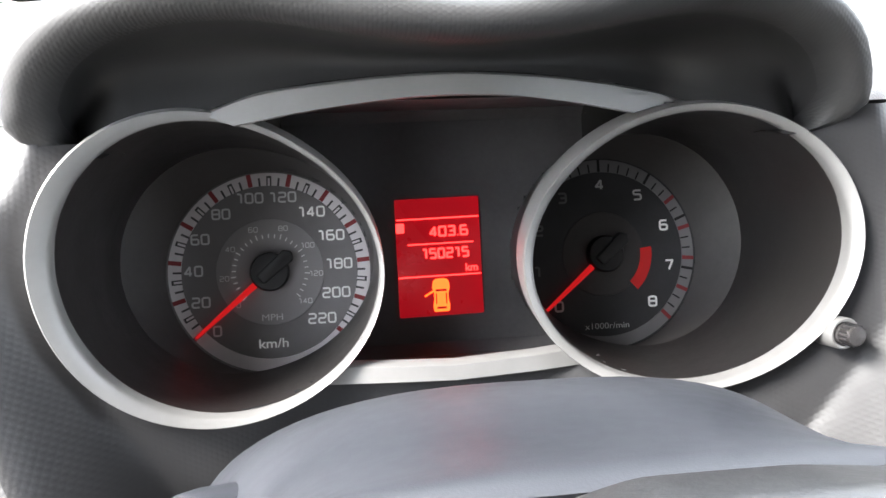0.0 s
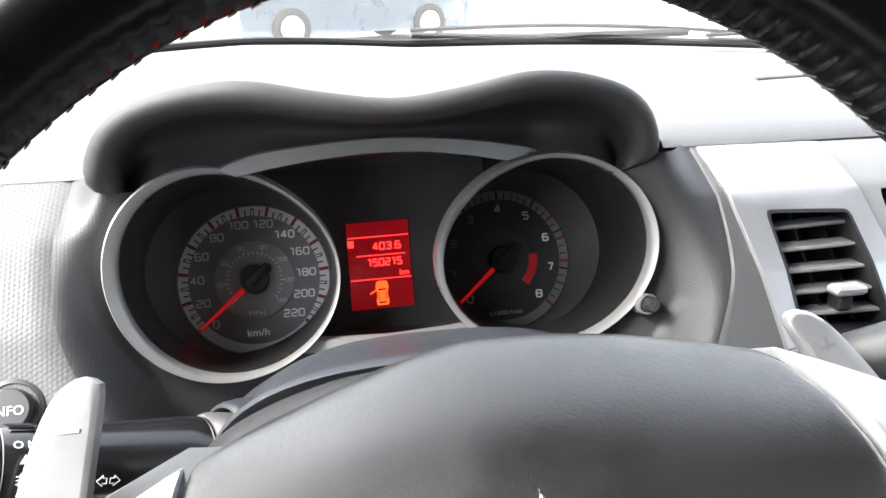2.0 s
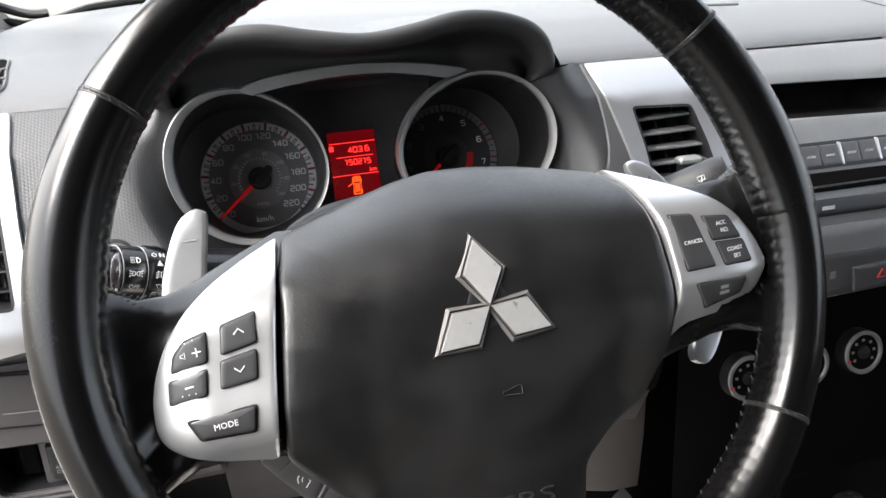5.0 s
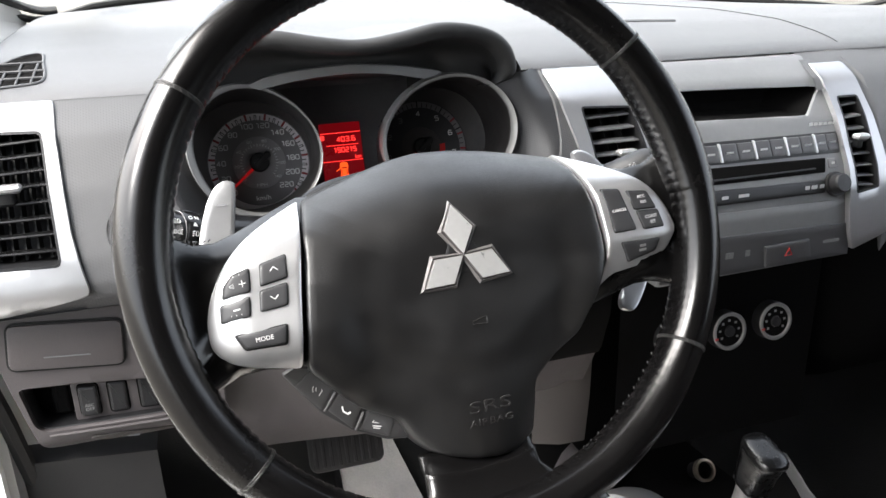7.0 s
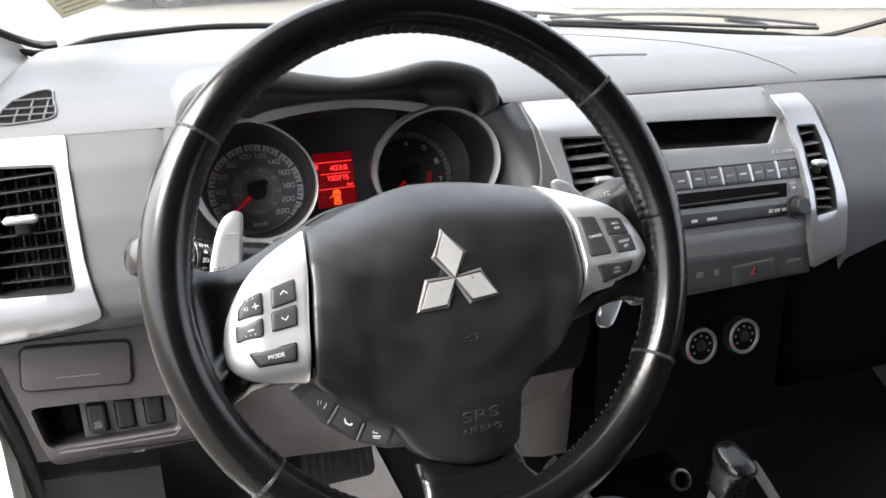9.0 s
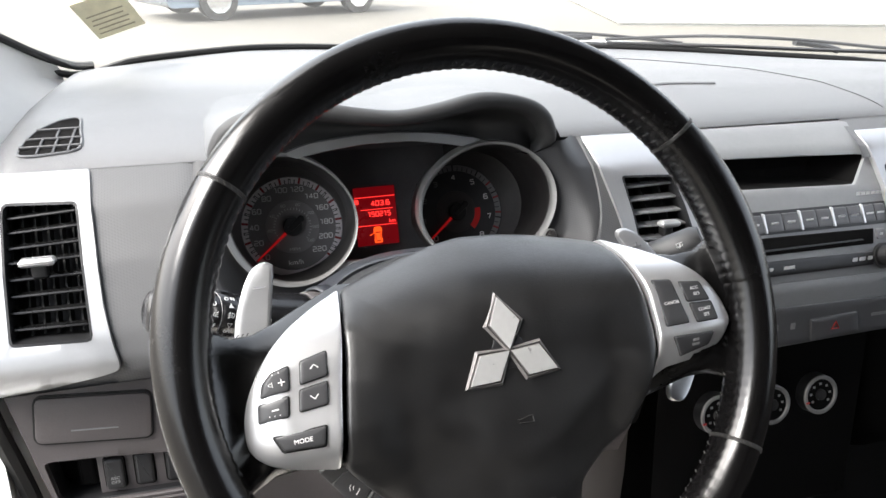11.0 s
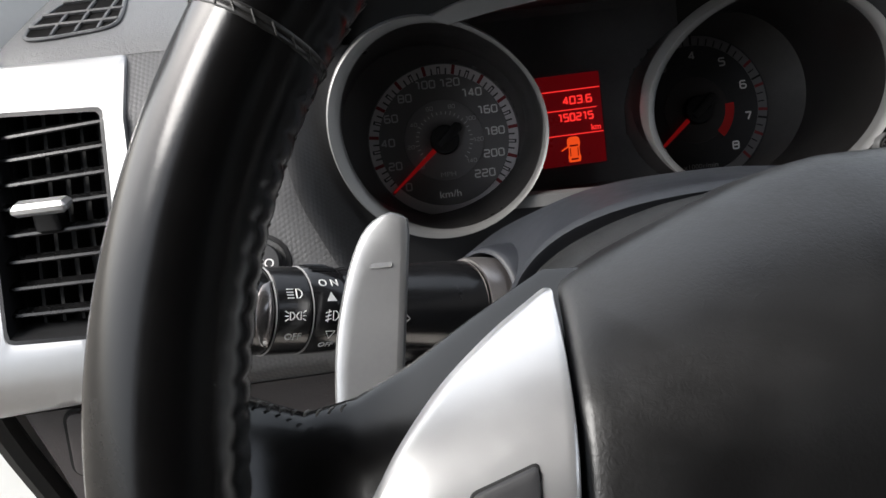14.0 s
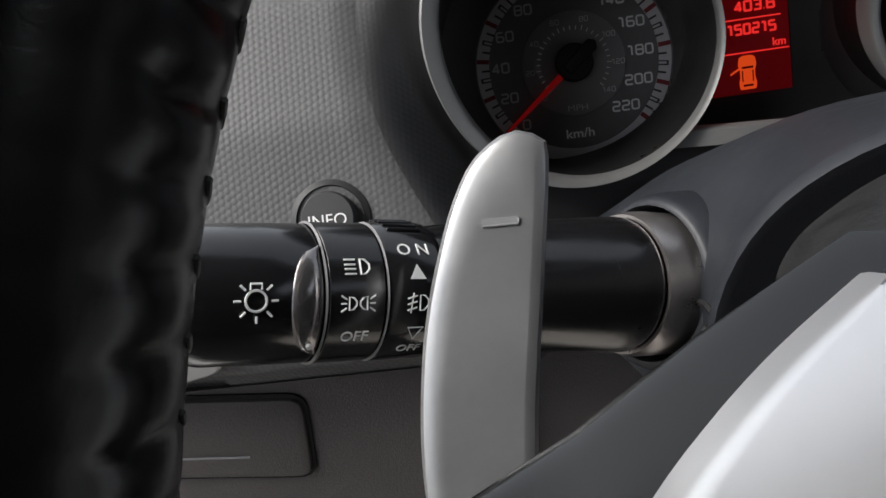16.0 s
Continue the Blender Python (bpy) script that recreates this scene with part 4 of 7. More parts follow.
clus = thing("instrument_cluster", (0.0, 0.3, 1.03), "instrument cluster with two round gauges and a red lit display", "instrument cluster")
for side, nm in ((-1, "gauge_ring"), (1, "gauge_ring")):
    prof = [(-0.02, 0.014), (-0.02, 0.003), (0.02, 0.0010), (0.12, 0.0), (0.5, -0.0002), (0.86, 0.0), (0.97, 0.0006), (1.0, 0.0018), (1.0, 0.0055)]
    obj(nm, *loft([ring_pts(side, k, d) for k, d in prof], True), M_RING, clus, "satin silver ring round a gauge")
    n, mouth, lip = 96, ring_pts(side, 1.0, 0.005), []
    for i in range(n):
        c, q = math.cos(2 * math.pi * i / n), math.sin(2 * math.pi * i / n)
        lip.append(Vector((side * (0.1010 + (0.0535 if c > 0 else 0.0655) * c), 0.287 + 0.0540 * q * math.sin(0.3156), 1.0912 + 0.0540 * q * math.cos(0.3156))))
    rr = [[p.lerp(q, t) for p, q in zip(mouth, lip)] for t in (0, 0.2, 0.4, 0.6, 0.8, 1.0)]
    obj("gauge_tube", *loft(rr, True), M_TUBE, clus, "black tube of a gauge", angle=40)
    foot = [(side * (0.0875 + 0.0514 * math.cos(2 * math.pi * i / n)), 0.3052 + 0.0514 * math.sin(2 * math.pi * i / n) * math.sin(0.3156), 1.0785 + 0.0514 * math.sin(2 * math.pi * i / n) * math.cos(0.3156)) for i in range(n)]
    obj("gauge_recess", *loft([lip, [p.lerp(Vector(q), 0.03) for p, q in zip(lip, foot)], [p.lerp(Vector(q), 0.5) for p, q in zip(lip, foot)], foot], True), M_RECESS, clus, "dark grey recess round a dial", angle=25)

# silver arch over the display and bar beneath it
obj("arch_trim", *loft([arch_line(s, d, e) for s, d, e in ((at, 0.006, 0.0), (at, 0.0005, 0.0), (at, -0.0005, -0.0006), (ab, -0.0005, 0.0006), (ab, 0.0005, 0), (ab, 0.006, 0.0))]), M_RING, clus, "silver arch above the display")
bt = [(-0.052, 1.0632), (-0.03, 1.0620), (-0.005, 1.0611), (0.03, 1.0617), (0.047, 1.0625)]
bb = [(-0.058, 1.0560), (-0.03, 1.0550), (-0.005, 1.0543), (0.03, 1.0545), (0.057, 1.0552)]
by = lambda z: 0.2182 + 0.29 * (z - 1.058)
obj("bar_trim", *loft([[(x, by(z) + d + 0.10 * max(0.0, x), z + e) for x, z in s] for s, d, e in ((bt, 0.006, 0), (bt, 0.0005, 0), (bt, -0.0005, -0.0005), (bb, -0.0005, 0.0005), (bb, 0.006, 0))]), M_RING, clus, "silver bar below the display")

# dark housing of the display
hr = []
HP = ((0.231, 0.078, 1.1700), (0.262, 0.078, 1.1660), (0.3195, 0.078, 1.156), (0.3225, 0.078, 1.150), (0.3025, 0.078, 1.0835), (0.2895, 0.078, 1.041), (0.282, 0.078, 1.037), (0.226, 0.078, 1.0570))
for p, q in zip(HP, HP[1:]):
    for k in range(12):
        y, w, z = [a + (b - a) * k / 12 for a, b in zip(p, q)]
        hr.append([(w * t, y, z) for t in np.linspace(-1, 1, 90)])
hr.append([(HP[-1][1] * t, HP[-1][0], HP[-1][2]) for t in np.linspace(-1, 1, 90)])


def in_tube(v):
    """Inside one of the two gauge tubes."""
    x, y, z = abs(v.x), v.y, v.z
    t = min(1.0, max(0.0, (y - 0.287) / 0.018))
    k = min(1.0, max(0.0, (y - 0.222) / 0.065))
    cx, cz, r = 0.095 - 0.0075 * t, 1.0912 - 0.0127 * t, 0.0590 - 0.0075 * t
    cx, cz, r = 0.093 + (cx - 0.093) * k, 1.107 + (cz - 1.107) * k, 0.0585 + (r - 0.0585) * k
    return (x - cx) ** 2 + (z - cz) ** 2 < (r + 0.0005) ** 2


hv, hf = loft(hr)
hf = [f for f in hf if not in_tube(sum((Vector(hv[i]) for i in f), Vector()) / len(f))]
obj("display_housing", hv, hf, M_PANEL, clus, "black housing round the display", angle=25)

LCDM = basis((-0.0015, 0.3005, 1.0835), (1, 0, 0.012), (0.0, 0.29, 0.957), (0, -0.957, 0.29))
obj("display_screen", *prism(rect(0.0435, 0.0605, 0.0006), -0.003, 0.0, 0.0002, LCDM), M_LCD, clus, "red lit liquid crystal display")
screen = [o for o in scene.objects if o.name.startswith("display_screen")][-1]
for y in (0.0198, 0.0068, -0.0098):
    w = 0.0425 if y != 0.0068 else 0.034
    obj("display_line", *prism(rect(w, 0.0007, 0, 0.0 if y != 0.0068 else 0.001, y), 0.0, 0.0003, 0, LCDM), M_LCDTXT, screen)
figures("trip_figures", "403.6", 0.0046, 0.0033, 0.0011, LCDM @ Matrix.Translation((0.0150, 0.0130, 0.0002)), M_LCDTXT, screen, gap=0.42, corner=0.12, align=1.0)
figures("odometer_figures", "150215", 0.0046, 0.0029, 0.0011, LCDM @ Matrix.Translation((0.0150, 0.0018, 0.0002)), M_LCDTXT, screen, gap=0.5, corner=0.12, align=1.0)
text("unit", "km", 0.0055, LCDM @ Matrix.Translation((0.0165, -0.0065, 0.0003)), M_LCDTXT, screen, bold=0.0001)
for w, h, x, y, r in ((0.0042, 0.005, -0.0195, 0.0155, 0.0005),):
    obj("trip_mark", *prism(rect(w, h, r, x, y), 0.0, 0.0003, 0, LCDM), M_LCDTXT, screen)
shell = rounded([(-0.0040, -0.0282), (0.0040, -0.0282), (0.0044, -0.0245), (0.0037, -0.0225), (0.0037, -0.0185), (0.0046, -0.0160), (0.0040, -0.0122), (0.0022, -0.0112), (-0.0022, -0.0112), (-0.0040, -0.0122), (-0.0046, -0.0160), (-0.0037, -0.0185), (-0.0037, -0.0225), (-0.0044, -0.0245)], 0.0010)
symbol = obj("door_open_symbol", *prism(shell, 0.0, 0.0003, 0, LCDM), M_LCDCAR, screen, "orange car symbol with an open door")
for y, w in ((-0.0172, 0.0058), (-0.0262, 0.0050)):
    obj("symbol_window", *prism(rect(w, 0.0011, 0.0004, 0, y), 0.0003, 0.0004, 0, LCDM), M_LCD, screen)
for x in (-0.0026, 0.0026):
    obj("symbol_window", *prism(rect(0.0006, 0.0055, 0.0002, x, -0.0215), 0.0003, 0.0004, 0, LCDM), M_LCD, screen)
obj("symbol_door", *tube(put(LCDM, [(-0.0040, -0.0175, 0.0003), (-0.0085, -0.0200, 0.0003)]), 0.0005, 5), M_LCDCAR, screen)


def dial(side):
    m = basis((side * 0.0875, 0.3058, 1.0785), (1, 0, 0), (0, math.sin(0.3156), math.cos(0.3156)), (0, -math.cos(0.3156), math.sin(0.3156)))
    nm = "speedometer" if side < 0 else "rev_counter"
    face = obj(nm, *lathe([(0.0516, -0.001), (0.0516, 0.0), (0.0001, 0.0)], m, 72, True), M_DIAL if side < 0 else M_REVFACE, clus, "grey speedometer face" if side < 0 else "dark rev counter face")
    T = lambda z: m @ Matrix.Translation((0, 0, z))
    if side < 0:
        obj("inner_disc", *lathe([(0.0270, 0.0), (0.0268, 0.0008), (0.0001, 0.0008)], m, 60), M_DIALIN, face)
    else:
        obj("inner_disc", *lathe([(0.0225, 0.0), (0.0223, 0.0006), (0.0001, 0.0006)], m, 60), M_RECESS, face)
    pt = lambda r, a, z=0.0: (r * math.cos(radians(a)), r * math.sin(radians(a)), z)
    n = 120
    z = 0.0006
    ringv = [[pt(r, 360 * i / n, h) for i in range(n)] for r, h in ((0.0506, 0.0), (0.0504, z), (0.0442, z), (0.0440, 0.0))]
    vv, ff = loft(ringv, True)
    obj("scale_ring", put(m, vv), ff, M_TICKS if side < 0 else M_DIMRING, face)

    def bar(name, r0, r1, a, w, mat, z0=0.0006, z1=0.0009):
        c, s = math.cos(radians(a)), math.sin(radians(a))
        q = [(r0 * c - w * s, r0 * s + w * c), (r1 * c - w * s, r1 * s + w * c), (r1 * c + w * s, r1 * s - w * c), (r0 * c + w * s, r0 * s - w * c)]
        obj(name, *prism([Vector(p) for p in q], z0, z1, 0, m), mat, face)

    if side < 0:
        a0, a1 = 219.6, -43.0
        for i in range(45):
            a = a0 + (a1 - a0) * i / 44
            if i % 4 == 0:
                bar("scale_mark", 0.0441, 0.0505, a, 0.0011, M_DARKRED)
            elif i % 2 == 0:
                bar("scale_mark", 0.0438, 0.0489, a, 0.00125, M_SCALEGAP)
                bar("scale_mark", 0.0438, 0.0478, a, 0.00055, M_TICKS, 0.0009, 0.0011)
            else:
                bar("scale_mark", 0.0438, 0.0480, a, 0.0005, M_SCALEGAP)
        for i, r in enumerate((0.0396, 0.0375, 0.0380, 0.0385, 0.0382, 0.0388, 0.0386, 0.0370, 0.0358, 0.0348, 0.0348, 0.0352)):
            # Right-hand figures brighter, the others duller: fall of daylight put into colour.
            figures("numeral", str(20 * i), 0.0047, 0.0035, 0.00095, T(0.0006) @ Matrix.Translation(pt(r, 226 - 24.65 * i)), M_DAYLIT if i > 6 else M_PALE, face, gap=0.42)
        for i in range(8):
            a = 224 + (-43 - 224) * i / 7
            figures("small_numeral", str(20 * i), 0.0024, 0.0018, 0.0004, T(0.0010) @ Matrix.Translation(pt(0.0230, a)), M_PALE, face, gap=0.42)
        for i in range(29):
            a = 224 + (-43 - 224) * i / 28
            bar("small_mark", 0.0172, 0.0192 if i % 4 else 0.0198, a, 0.00025, M_DAYLIT, 0.0008, 0.0010)
        text("unit", "km/h", 0.0066, T(0.0006) @ Matrix.Translation((0, -0.0365, 0)), M_DAYLIT, face, squash=1.15, bold=0.00005)
        text("unit", "MPH", 0.0046, T(0.0010) @ Matrix.Translation((0, -0.0232, 0)), M_PALE, face, squash=1.2)
        na, nl = 219.6, 0.0490
    else:
        a0, a1 = 226.0, -46.0
        for i in range(41):
            a = a0 + (a1 - a0) * i / 40
            red = i in (28, 31, 34, 37, 40)
            if red:
                bar("scale_mark", 0.0441, 0.0505, a, 0.0010, M_DARKRED)
            else:
                bar("scale_mark", 0.0441, 0.0505 if i % 5 == 0 else 0.0485, a, 0.0007 if i % 5 == 0 else 0.0004, M_BLACK)
        for i in range(9):
            a = a0 + (a1 - a0) * i / 8
            # Figures brighten towards the right: uneven daylight is put into their colours.
            figures("numeral", str(i), 0.0049, 0.0040, 0.0011, T(0.0006) @ Matrix.Translation(pt(0.0372, a)), M_DAYLIT if i >= 6 else M_PALE if i in (0, 4, 5) else M_DIM, face)
        k = 20
        rz = [[pt(r, 6 - 54 * i / k, 0.0009) for i in range(k + 1)] for r in (0.0205, 0.0268)]
        vv, ff = loft(rz)
        obj("red_zone", put(m, vv), ff, M_REDZONE, face, "red warning zone")
        text("unit", "x1000r/min", 0.0046, T(0.0006) @ Matrix.Translation((0, -0.0385, 0)), M_PALE, face, squash=1.15)
        na, nl = 220.5, 0.0475
    d = Vector((math.cos(radians(na)), math.sin(radians(na)), 0))
    s = Vector((-d.y, d.x, 0))
    tip, root = d * nl, d * 0.004
    sec = [[root + s * w + Vector((0, 0, h)) for w, h in ((-0.0018, 0.004), (0, 0.0050), (0.0018, 0.004), (0, 0.0036))],
           [tip + s * w + Vector((0, 0, h)) for w, h in ((-0.0008, 0.0032), (0, 0.0037), (0.0008, 0.0032), (0, 0.0030))]]
    vv, ff = loft(sec, True, True, True)
    obj("needle", put(m, vv), ff, M_NEEDLE, face, "red pointer resting at zero")
    cap = obj("needle_cap", *lathe([(0.0098, 0.001), (0.0098, 0.0055), (0.0090, 0.0068), (0.0001, 0.0072)], m, 36), M_BLACK, face)
    q = [(d * a + s * b).to_2d() for a, b in ((0.006, -0.0028), (0.006, 0.0028), (-0.0125, 0.0036), (-0.0150, 0.0), (-0.0125, -0.0036))]
    obj("needle_tail", *prism(rounded(q, 0.0012), 0.005, 0.0086, 0.0008, m), M_BLACK, face)


dial(-1)
dial(1)
TM = basis((0.1405, 0.1790, 1.0815), (1, 0, 0.1), (0.0, 0.25, 0.97), (0, -0.97, 0.25))
trip = obj("trip_knob", *lathe([(0.0040, -0.012), (0.0040, 0.0075), (0.0034, 0.0086), (0.0001, 0.0088)], TM, 28), M_POLISH, clus, "dark metallic trip reset knob")
obj("knob_collar", *lathe([(0.0061, -0.012), (0.0061, 0.0006), (0.0056, 0.0014), (0.0048, 0.0012), (0.0046, -0.002)], TM, 32), M_RING, trip)
for i in range(14):
    a = 2 * math.pi * i / 14
    obj("knurl", *tube(put(TM, [(0.0040 * math.cos(a), 0.0040 * math.sin(a), 0.003), (0.0040 * math.cos(a), 0.0040 * math.sin(a), 0.0076)]), 0.0004, 5), M_GLOSS, trip)

# ---- steering column ----
column = thing("steering_column_cover", (0.0, 0.13, 1.0), "dark plastic steering column cover between wheel and gauges", "column cover")
rings = []
for y, zt, w, zb, et in ((0.036, 1.112, 0.090, 0.99, 0.57), (0.0325, 1.1225, 0.0965, 0.985, 0.57), (0.0325, 1.1242, 0.0985, 0.982, 0.57), (0.036, 1.1250, 0.0985, 0.98, 0.57), (0.042, 1.1238, 0.096, 0.98, 0.60), (0.055, 1.1185, 0.0905, 0.98, 0.66), (0.072, 1.1140, 0.088, 0.98, 0.70), (0.092, 1.1095, 0.090, 0.98, 0.72), (0.12, 1.101, 0.098, 0.985, 0.74), (0.16, 1.081, 0.108, 0.985, 0.80), (0.20, 1.056, 0.114, 0.985, 0.9), (0.235, 1.030, 0.116, 0.985, 0.92)):
    r = []
    for i in range(72):
        a = 2 * math.pi * i / 72
        c, s = math.cos(a), math.sin(a)
        e = et if s > 0 else 0.72
        px = w * math.copysign(abs(c) ** e, c)
        pz = math.copysign(abs(s) ** e, s)
        zc = 1.058 - 0.30 * (y - 0.03)
        r.append((px + 0.002, y, zc + (zt - zc) * pz if pz > 0 else zc + (zc - zb) * pz))
    rings.append(r)
obj("upper_cover", *loft(rings, True, True), M_SHROUD, column, angle=50)
line = [Vector((p[0] * 1.004, p[1] - 0.0005, p[2])) for p in [rings[k][2] for k in range(len(rings))]]
obj("cover_joint", *tube(line, 0.0009, 5), M_MATT, column)
line = [Vector((p[0] * 1.004, p[1] - 0.0005, p[2])) for p in [rings[k][34] for k in range(len(rings))]]
obj("cover_joint", *tube(line, 0.0009, 5), M_MATT, column)
lowc = []
for y, w, zt, zb in ((0.035, 0.050, 1.02, 0.975), (0.06, 0.066, 1.02, 0.945), (0.12, 0.078, 1.02, 0.915), (0.19, 0.085, 1.02, 0.89), (0.26, 0.085, 1.02, 0.88)):
    lowc.append([(w * math.copysign(abs(math.cos(a)) ** 0.6, math.cos(a)), y, (zt + zb) / 2 + (zt - zb) / 2 * math.copysign(abs(math.sin(a)) ** 0.6, math.sin(a))) for a in [2 * math.pi * i / 40 for i in range(40)]])
obj("lower_cover", *loft(lowc, True, True), M_LOW, column, "grey lower column cover", angle=50)

# ---- stalks ----
def stalk(name, label, a, b, end, side):
    a, b, end = Vector(a), Vector(b), Vector(end)
    d = (a - b).normalized()
    n = Vector((0.12, -0.87, 0.47))
    n = (n - d * n.dot(d)).normalized()
    up = n.cross(-d) if side < 0 else n.cross(d)
    if up.z < 0:
        up = -up
    m = basis(b, d, up, n) if side < 0 else basis(b, d, up, n)
    th = thing(name, b, label, "stalk")
    return th, m, (end - b).length, d, up, n


def along(m):
    """The lathe's axis turned onto a frame's first axis."""
    return m @ Matrix(((0, 0, 1, 0), (1, 0, 0, 0), (0, 1, 0, 0), (0, 0, 0, 1)))


SA, SB = Vector((-0.1742, 0.0520, 1.0915)), Vector((-0.0955, 0.0945, 1.0610))
SE = SB + (SA - SB).normalized() * 0.175
th, SM, ln, sd, sup, sn = stalk("light_stalk", "black light and indicator stalk with white symbols", SA, SB, SE, -1)
L1 = (SA - SB).length
obj("stalk_collar", *lathe([(0.0275, -0.018), (0.0262, -0.0065), (0.0250, -0.0015), (0.0240, 0.0005), (0.0228, 0.0010), (0.0222, 0.0010), (0.0220, -0.012)], along(SM), 48), M_SHROUD, th, "rounded mouth of the column cover", angle=60)
obj("collar_ring", *lathe([(0.0200, -0.010), (0.0204, 0.002), (0.0202, 0.0080), (0.0194, 0.0102), (0.0183, 0.0102)], along(SM), 48), M_COLLAR, th, "dull metal collar", angle=60)
obj("shaft", *lathe([(0.0168, 0.0100), (0.0182, 0.0106), (0.0187, 0.0122), (0.0185, 0.020), (0.0176, 0.034), (0.0165, 0.052), (0.0156, L1 - 0.026), (0.0150, L1 - 0.0215)], along(SM), 48), M_GLOSS, th, angle=60)
obj("fog_ring", *lathe([(0.0150, L1 - 0.0215), (0.0158, L1 - 0.0205), (0.0160, L1 - 0.0195), (0.0160, L1 - 0.0078), (0.0155, L1 - 0.0068)], along(SM), 44), M_GLOSS, th)
obj("light_ring", *lathe([(0.0150, L1 - 0.0066), (0.0157, L1 - 0.0060), (0.0157, L1 + 0.0062), (0.0150, L1 + 0.0070)], along(SM), 44), M_GLOSS, th)
obj("end_knob", *lathe([(0.0148, L1 + 0.0070), (0.0153, L1 + 0.0078), (0.0153, L1 + 0.018), (0.0149, L1 + 0.030), (0.0137, L1 + 0.0355), (0.0095, L1 + 0.0375), (0.0001, L1 + 0.038)], along(SM), 44), M_GLOSS, th)
for w in (L1 - 0.0069, L1 + 0.0069):
    obj("ring_edge", *lathe([(0.0154, w - 0.0003), (0.01595, w), (0.0154, w + 0.0003)], along(SM), 44), M_GREYBTN, th)


def on_stalk(x, a, r=0.0158):
    """A frame on the stalk's skin: x along it, a degrees up round it; text reads left to right."""
    ca, sa = math.cos(radians(a)), math.sin(radians(a))
    nn = sn * ca + sup * sa
    vv = sup * ca - sn * sa
    return basis(SB + sd * x + nn * r, vv.cross(nn), vv, nn)


def mark(m, pts, w=0.00032, closed=False):
    obj("symbol", *tube(put(m, [(x, y, 0.0001) for x, y in pts]), w, 5, closed), M_WHITE, th)


fx, lx = L1 - 0.0137, L1 + 0.0002
for i in range(7):
    obj("grip_ridge", *block((0, 0, 0.0002), (0.0085, 0.0008, 0.0008), 0.0003, on_stalk(fx, 56 + 9 * i, 0.0160)), M_GLOSS, th)
text("marking", "O N", 0.0042, on_stalk(fx, 32, 0.0161), M_WHITE, th)
obj("symbol", *prism([Vector(p) for p in ((-0.0019, -0.0016), (0.0019, -0.0016), (0, 0.0018))], 0, 0.0001, 0, on_stalk(fx, 13, 0.0161)), M_WHITE, th)
mark(on_stalk(fx, -36, 0.0160), [(-0.0018, 0.0013), (0.0018, 0.0013), (0, -0.0017)], 0.0002, True)
text("marking", "OFF", 0.0034, on_stalk(fx, -54, 0.0161), M_PALE, th)
m = on_stalk(fx, -11, 0.0160)
dshape = [(0.0004, 0.0017), (0.0014, 0.0016), (0.0024, 0.0006), (0.0024, -0.0006), (0.0014, -0.0016), (0.0004, -0.0017)]
mark(m, dshape, 0.0002, True)
for k in (-0.0013, 0, 0.0013):
    mark(m, [(-0.0026, k - 0.0003), (-0.0004, k + 0.0003)], 0.0002)
mark(m, [(-0.0018, -0.0022), (-0.0012, 0.0022)], 0.00018)
m = on_stalk(lx, 18, 0.0158)
mark(m, [(x + 0.0004, y) for x, y in dshape], 0.00025, True)
for k in (-0.0016, -0.0005, 0.0005, 0.0016):
    mark(m, [(-0.0027, k), (-0.0003, k)], 0.00022)
m = on_stalk(lx, -10, 0.0158)
for s in (-1, 1):
    mark(m, [(s * 0.0020, 0.0014), (s * 0.0011, 0.0012), (s * 0.0004, 0.0004), (s * 0.0004, -0.0004), (s * 0.0011, -0.0012), (s * 0.0020, -0.0014)], 0.00022, True)
    for k in (-1, 0, 1):
        mark(m, [(s * 0.0026, k * 0.0009), (s * 0.0038, k * 0.0017)], 0.0002)
text("marking", "OFF", 0.0036, on_stalk(lx, -38, 0.0158), M_PALE, th)
m = on_stalk(L1 + 0.0215, -6, 0.0154)
mark(m, [(0.0021 * math.cos(2 * math.pi * i / 20), 0.0021 * math.sin(2 * math.pi * i / 20)) for i in range(20)], 0.00028, True)
for i in range(8):
    a = 2 * math.pi * i / 8
    if i == 2:
        mark(m, [(-0.0011, 0.0022), (-0.0011, 0.0034), (0.0011, 0.0034), (0.0011, 0.0022)], 0.00026)
    else:
        mark(m, [(0.0030 * math.cos(a), 0.0030 * math.sin(a)), (0.0044 * math.cos(a), 0.0044 * math.sin(a))], 0.00026)
m = on_stalk(L1 + 0.0098, -8, 0.0150)
vv, nt = [], 16
for k in range(nt + 1):
    ang = -58 + 96 * k / nt
    wd = math.sqrt(max(0.0, 1 - ((k / nt - 0.5) * 2) ** 2))
    for f, h in ((0.0, -0.0006), (0.12, 0.0003), (0.4, 0.0007), (0.7, 0.0006), (0.94, 0.0002), (1.0, -0.0006)):
        vv.append(on_stalk(L1 + 0.0074 + 0.0072 * wd * f, ang, 0.0153 + h) @ Vector((0, 0, 0)))
obj("indicator_tab", vv, [(k * 6 + a, k * 6 + a + 1, k * 6 + a + 7, k * 6 + a + 6) for k in range(nt) for a in range(5)], M_POLISH, th, "polished half-moon finger grip", angle=60)
obj("pointer_dot", *lathe([(0.0007, 0.0010), (0.0007, 0.0016), (0.0001, 0.0017)], on_stalk(L1 + 0.0098, -44, 0.0150), 12), M_WHITE, th)
m = on_stalk(0.0525, -18, 0.0166)
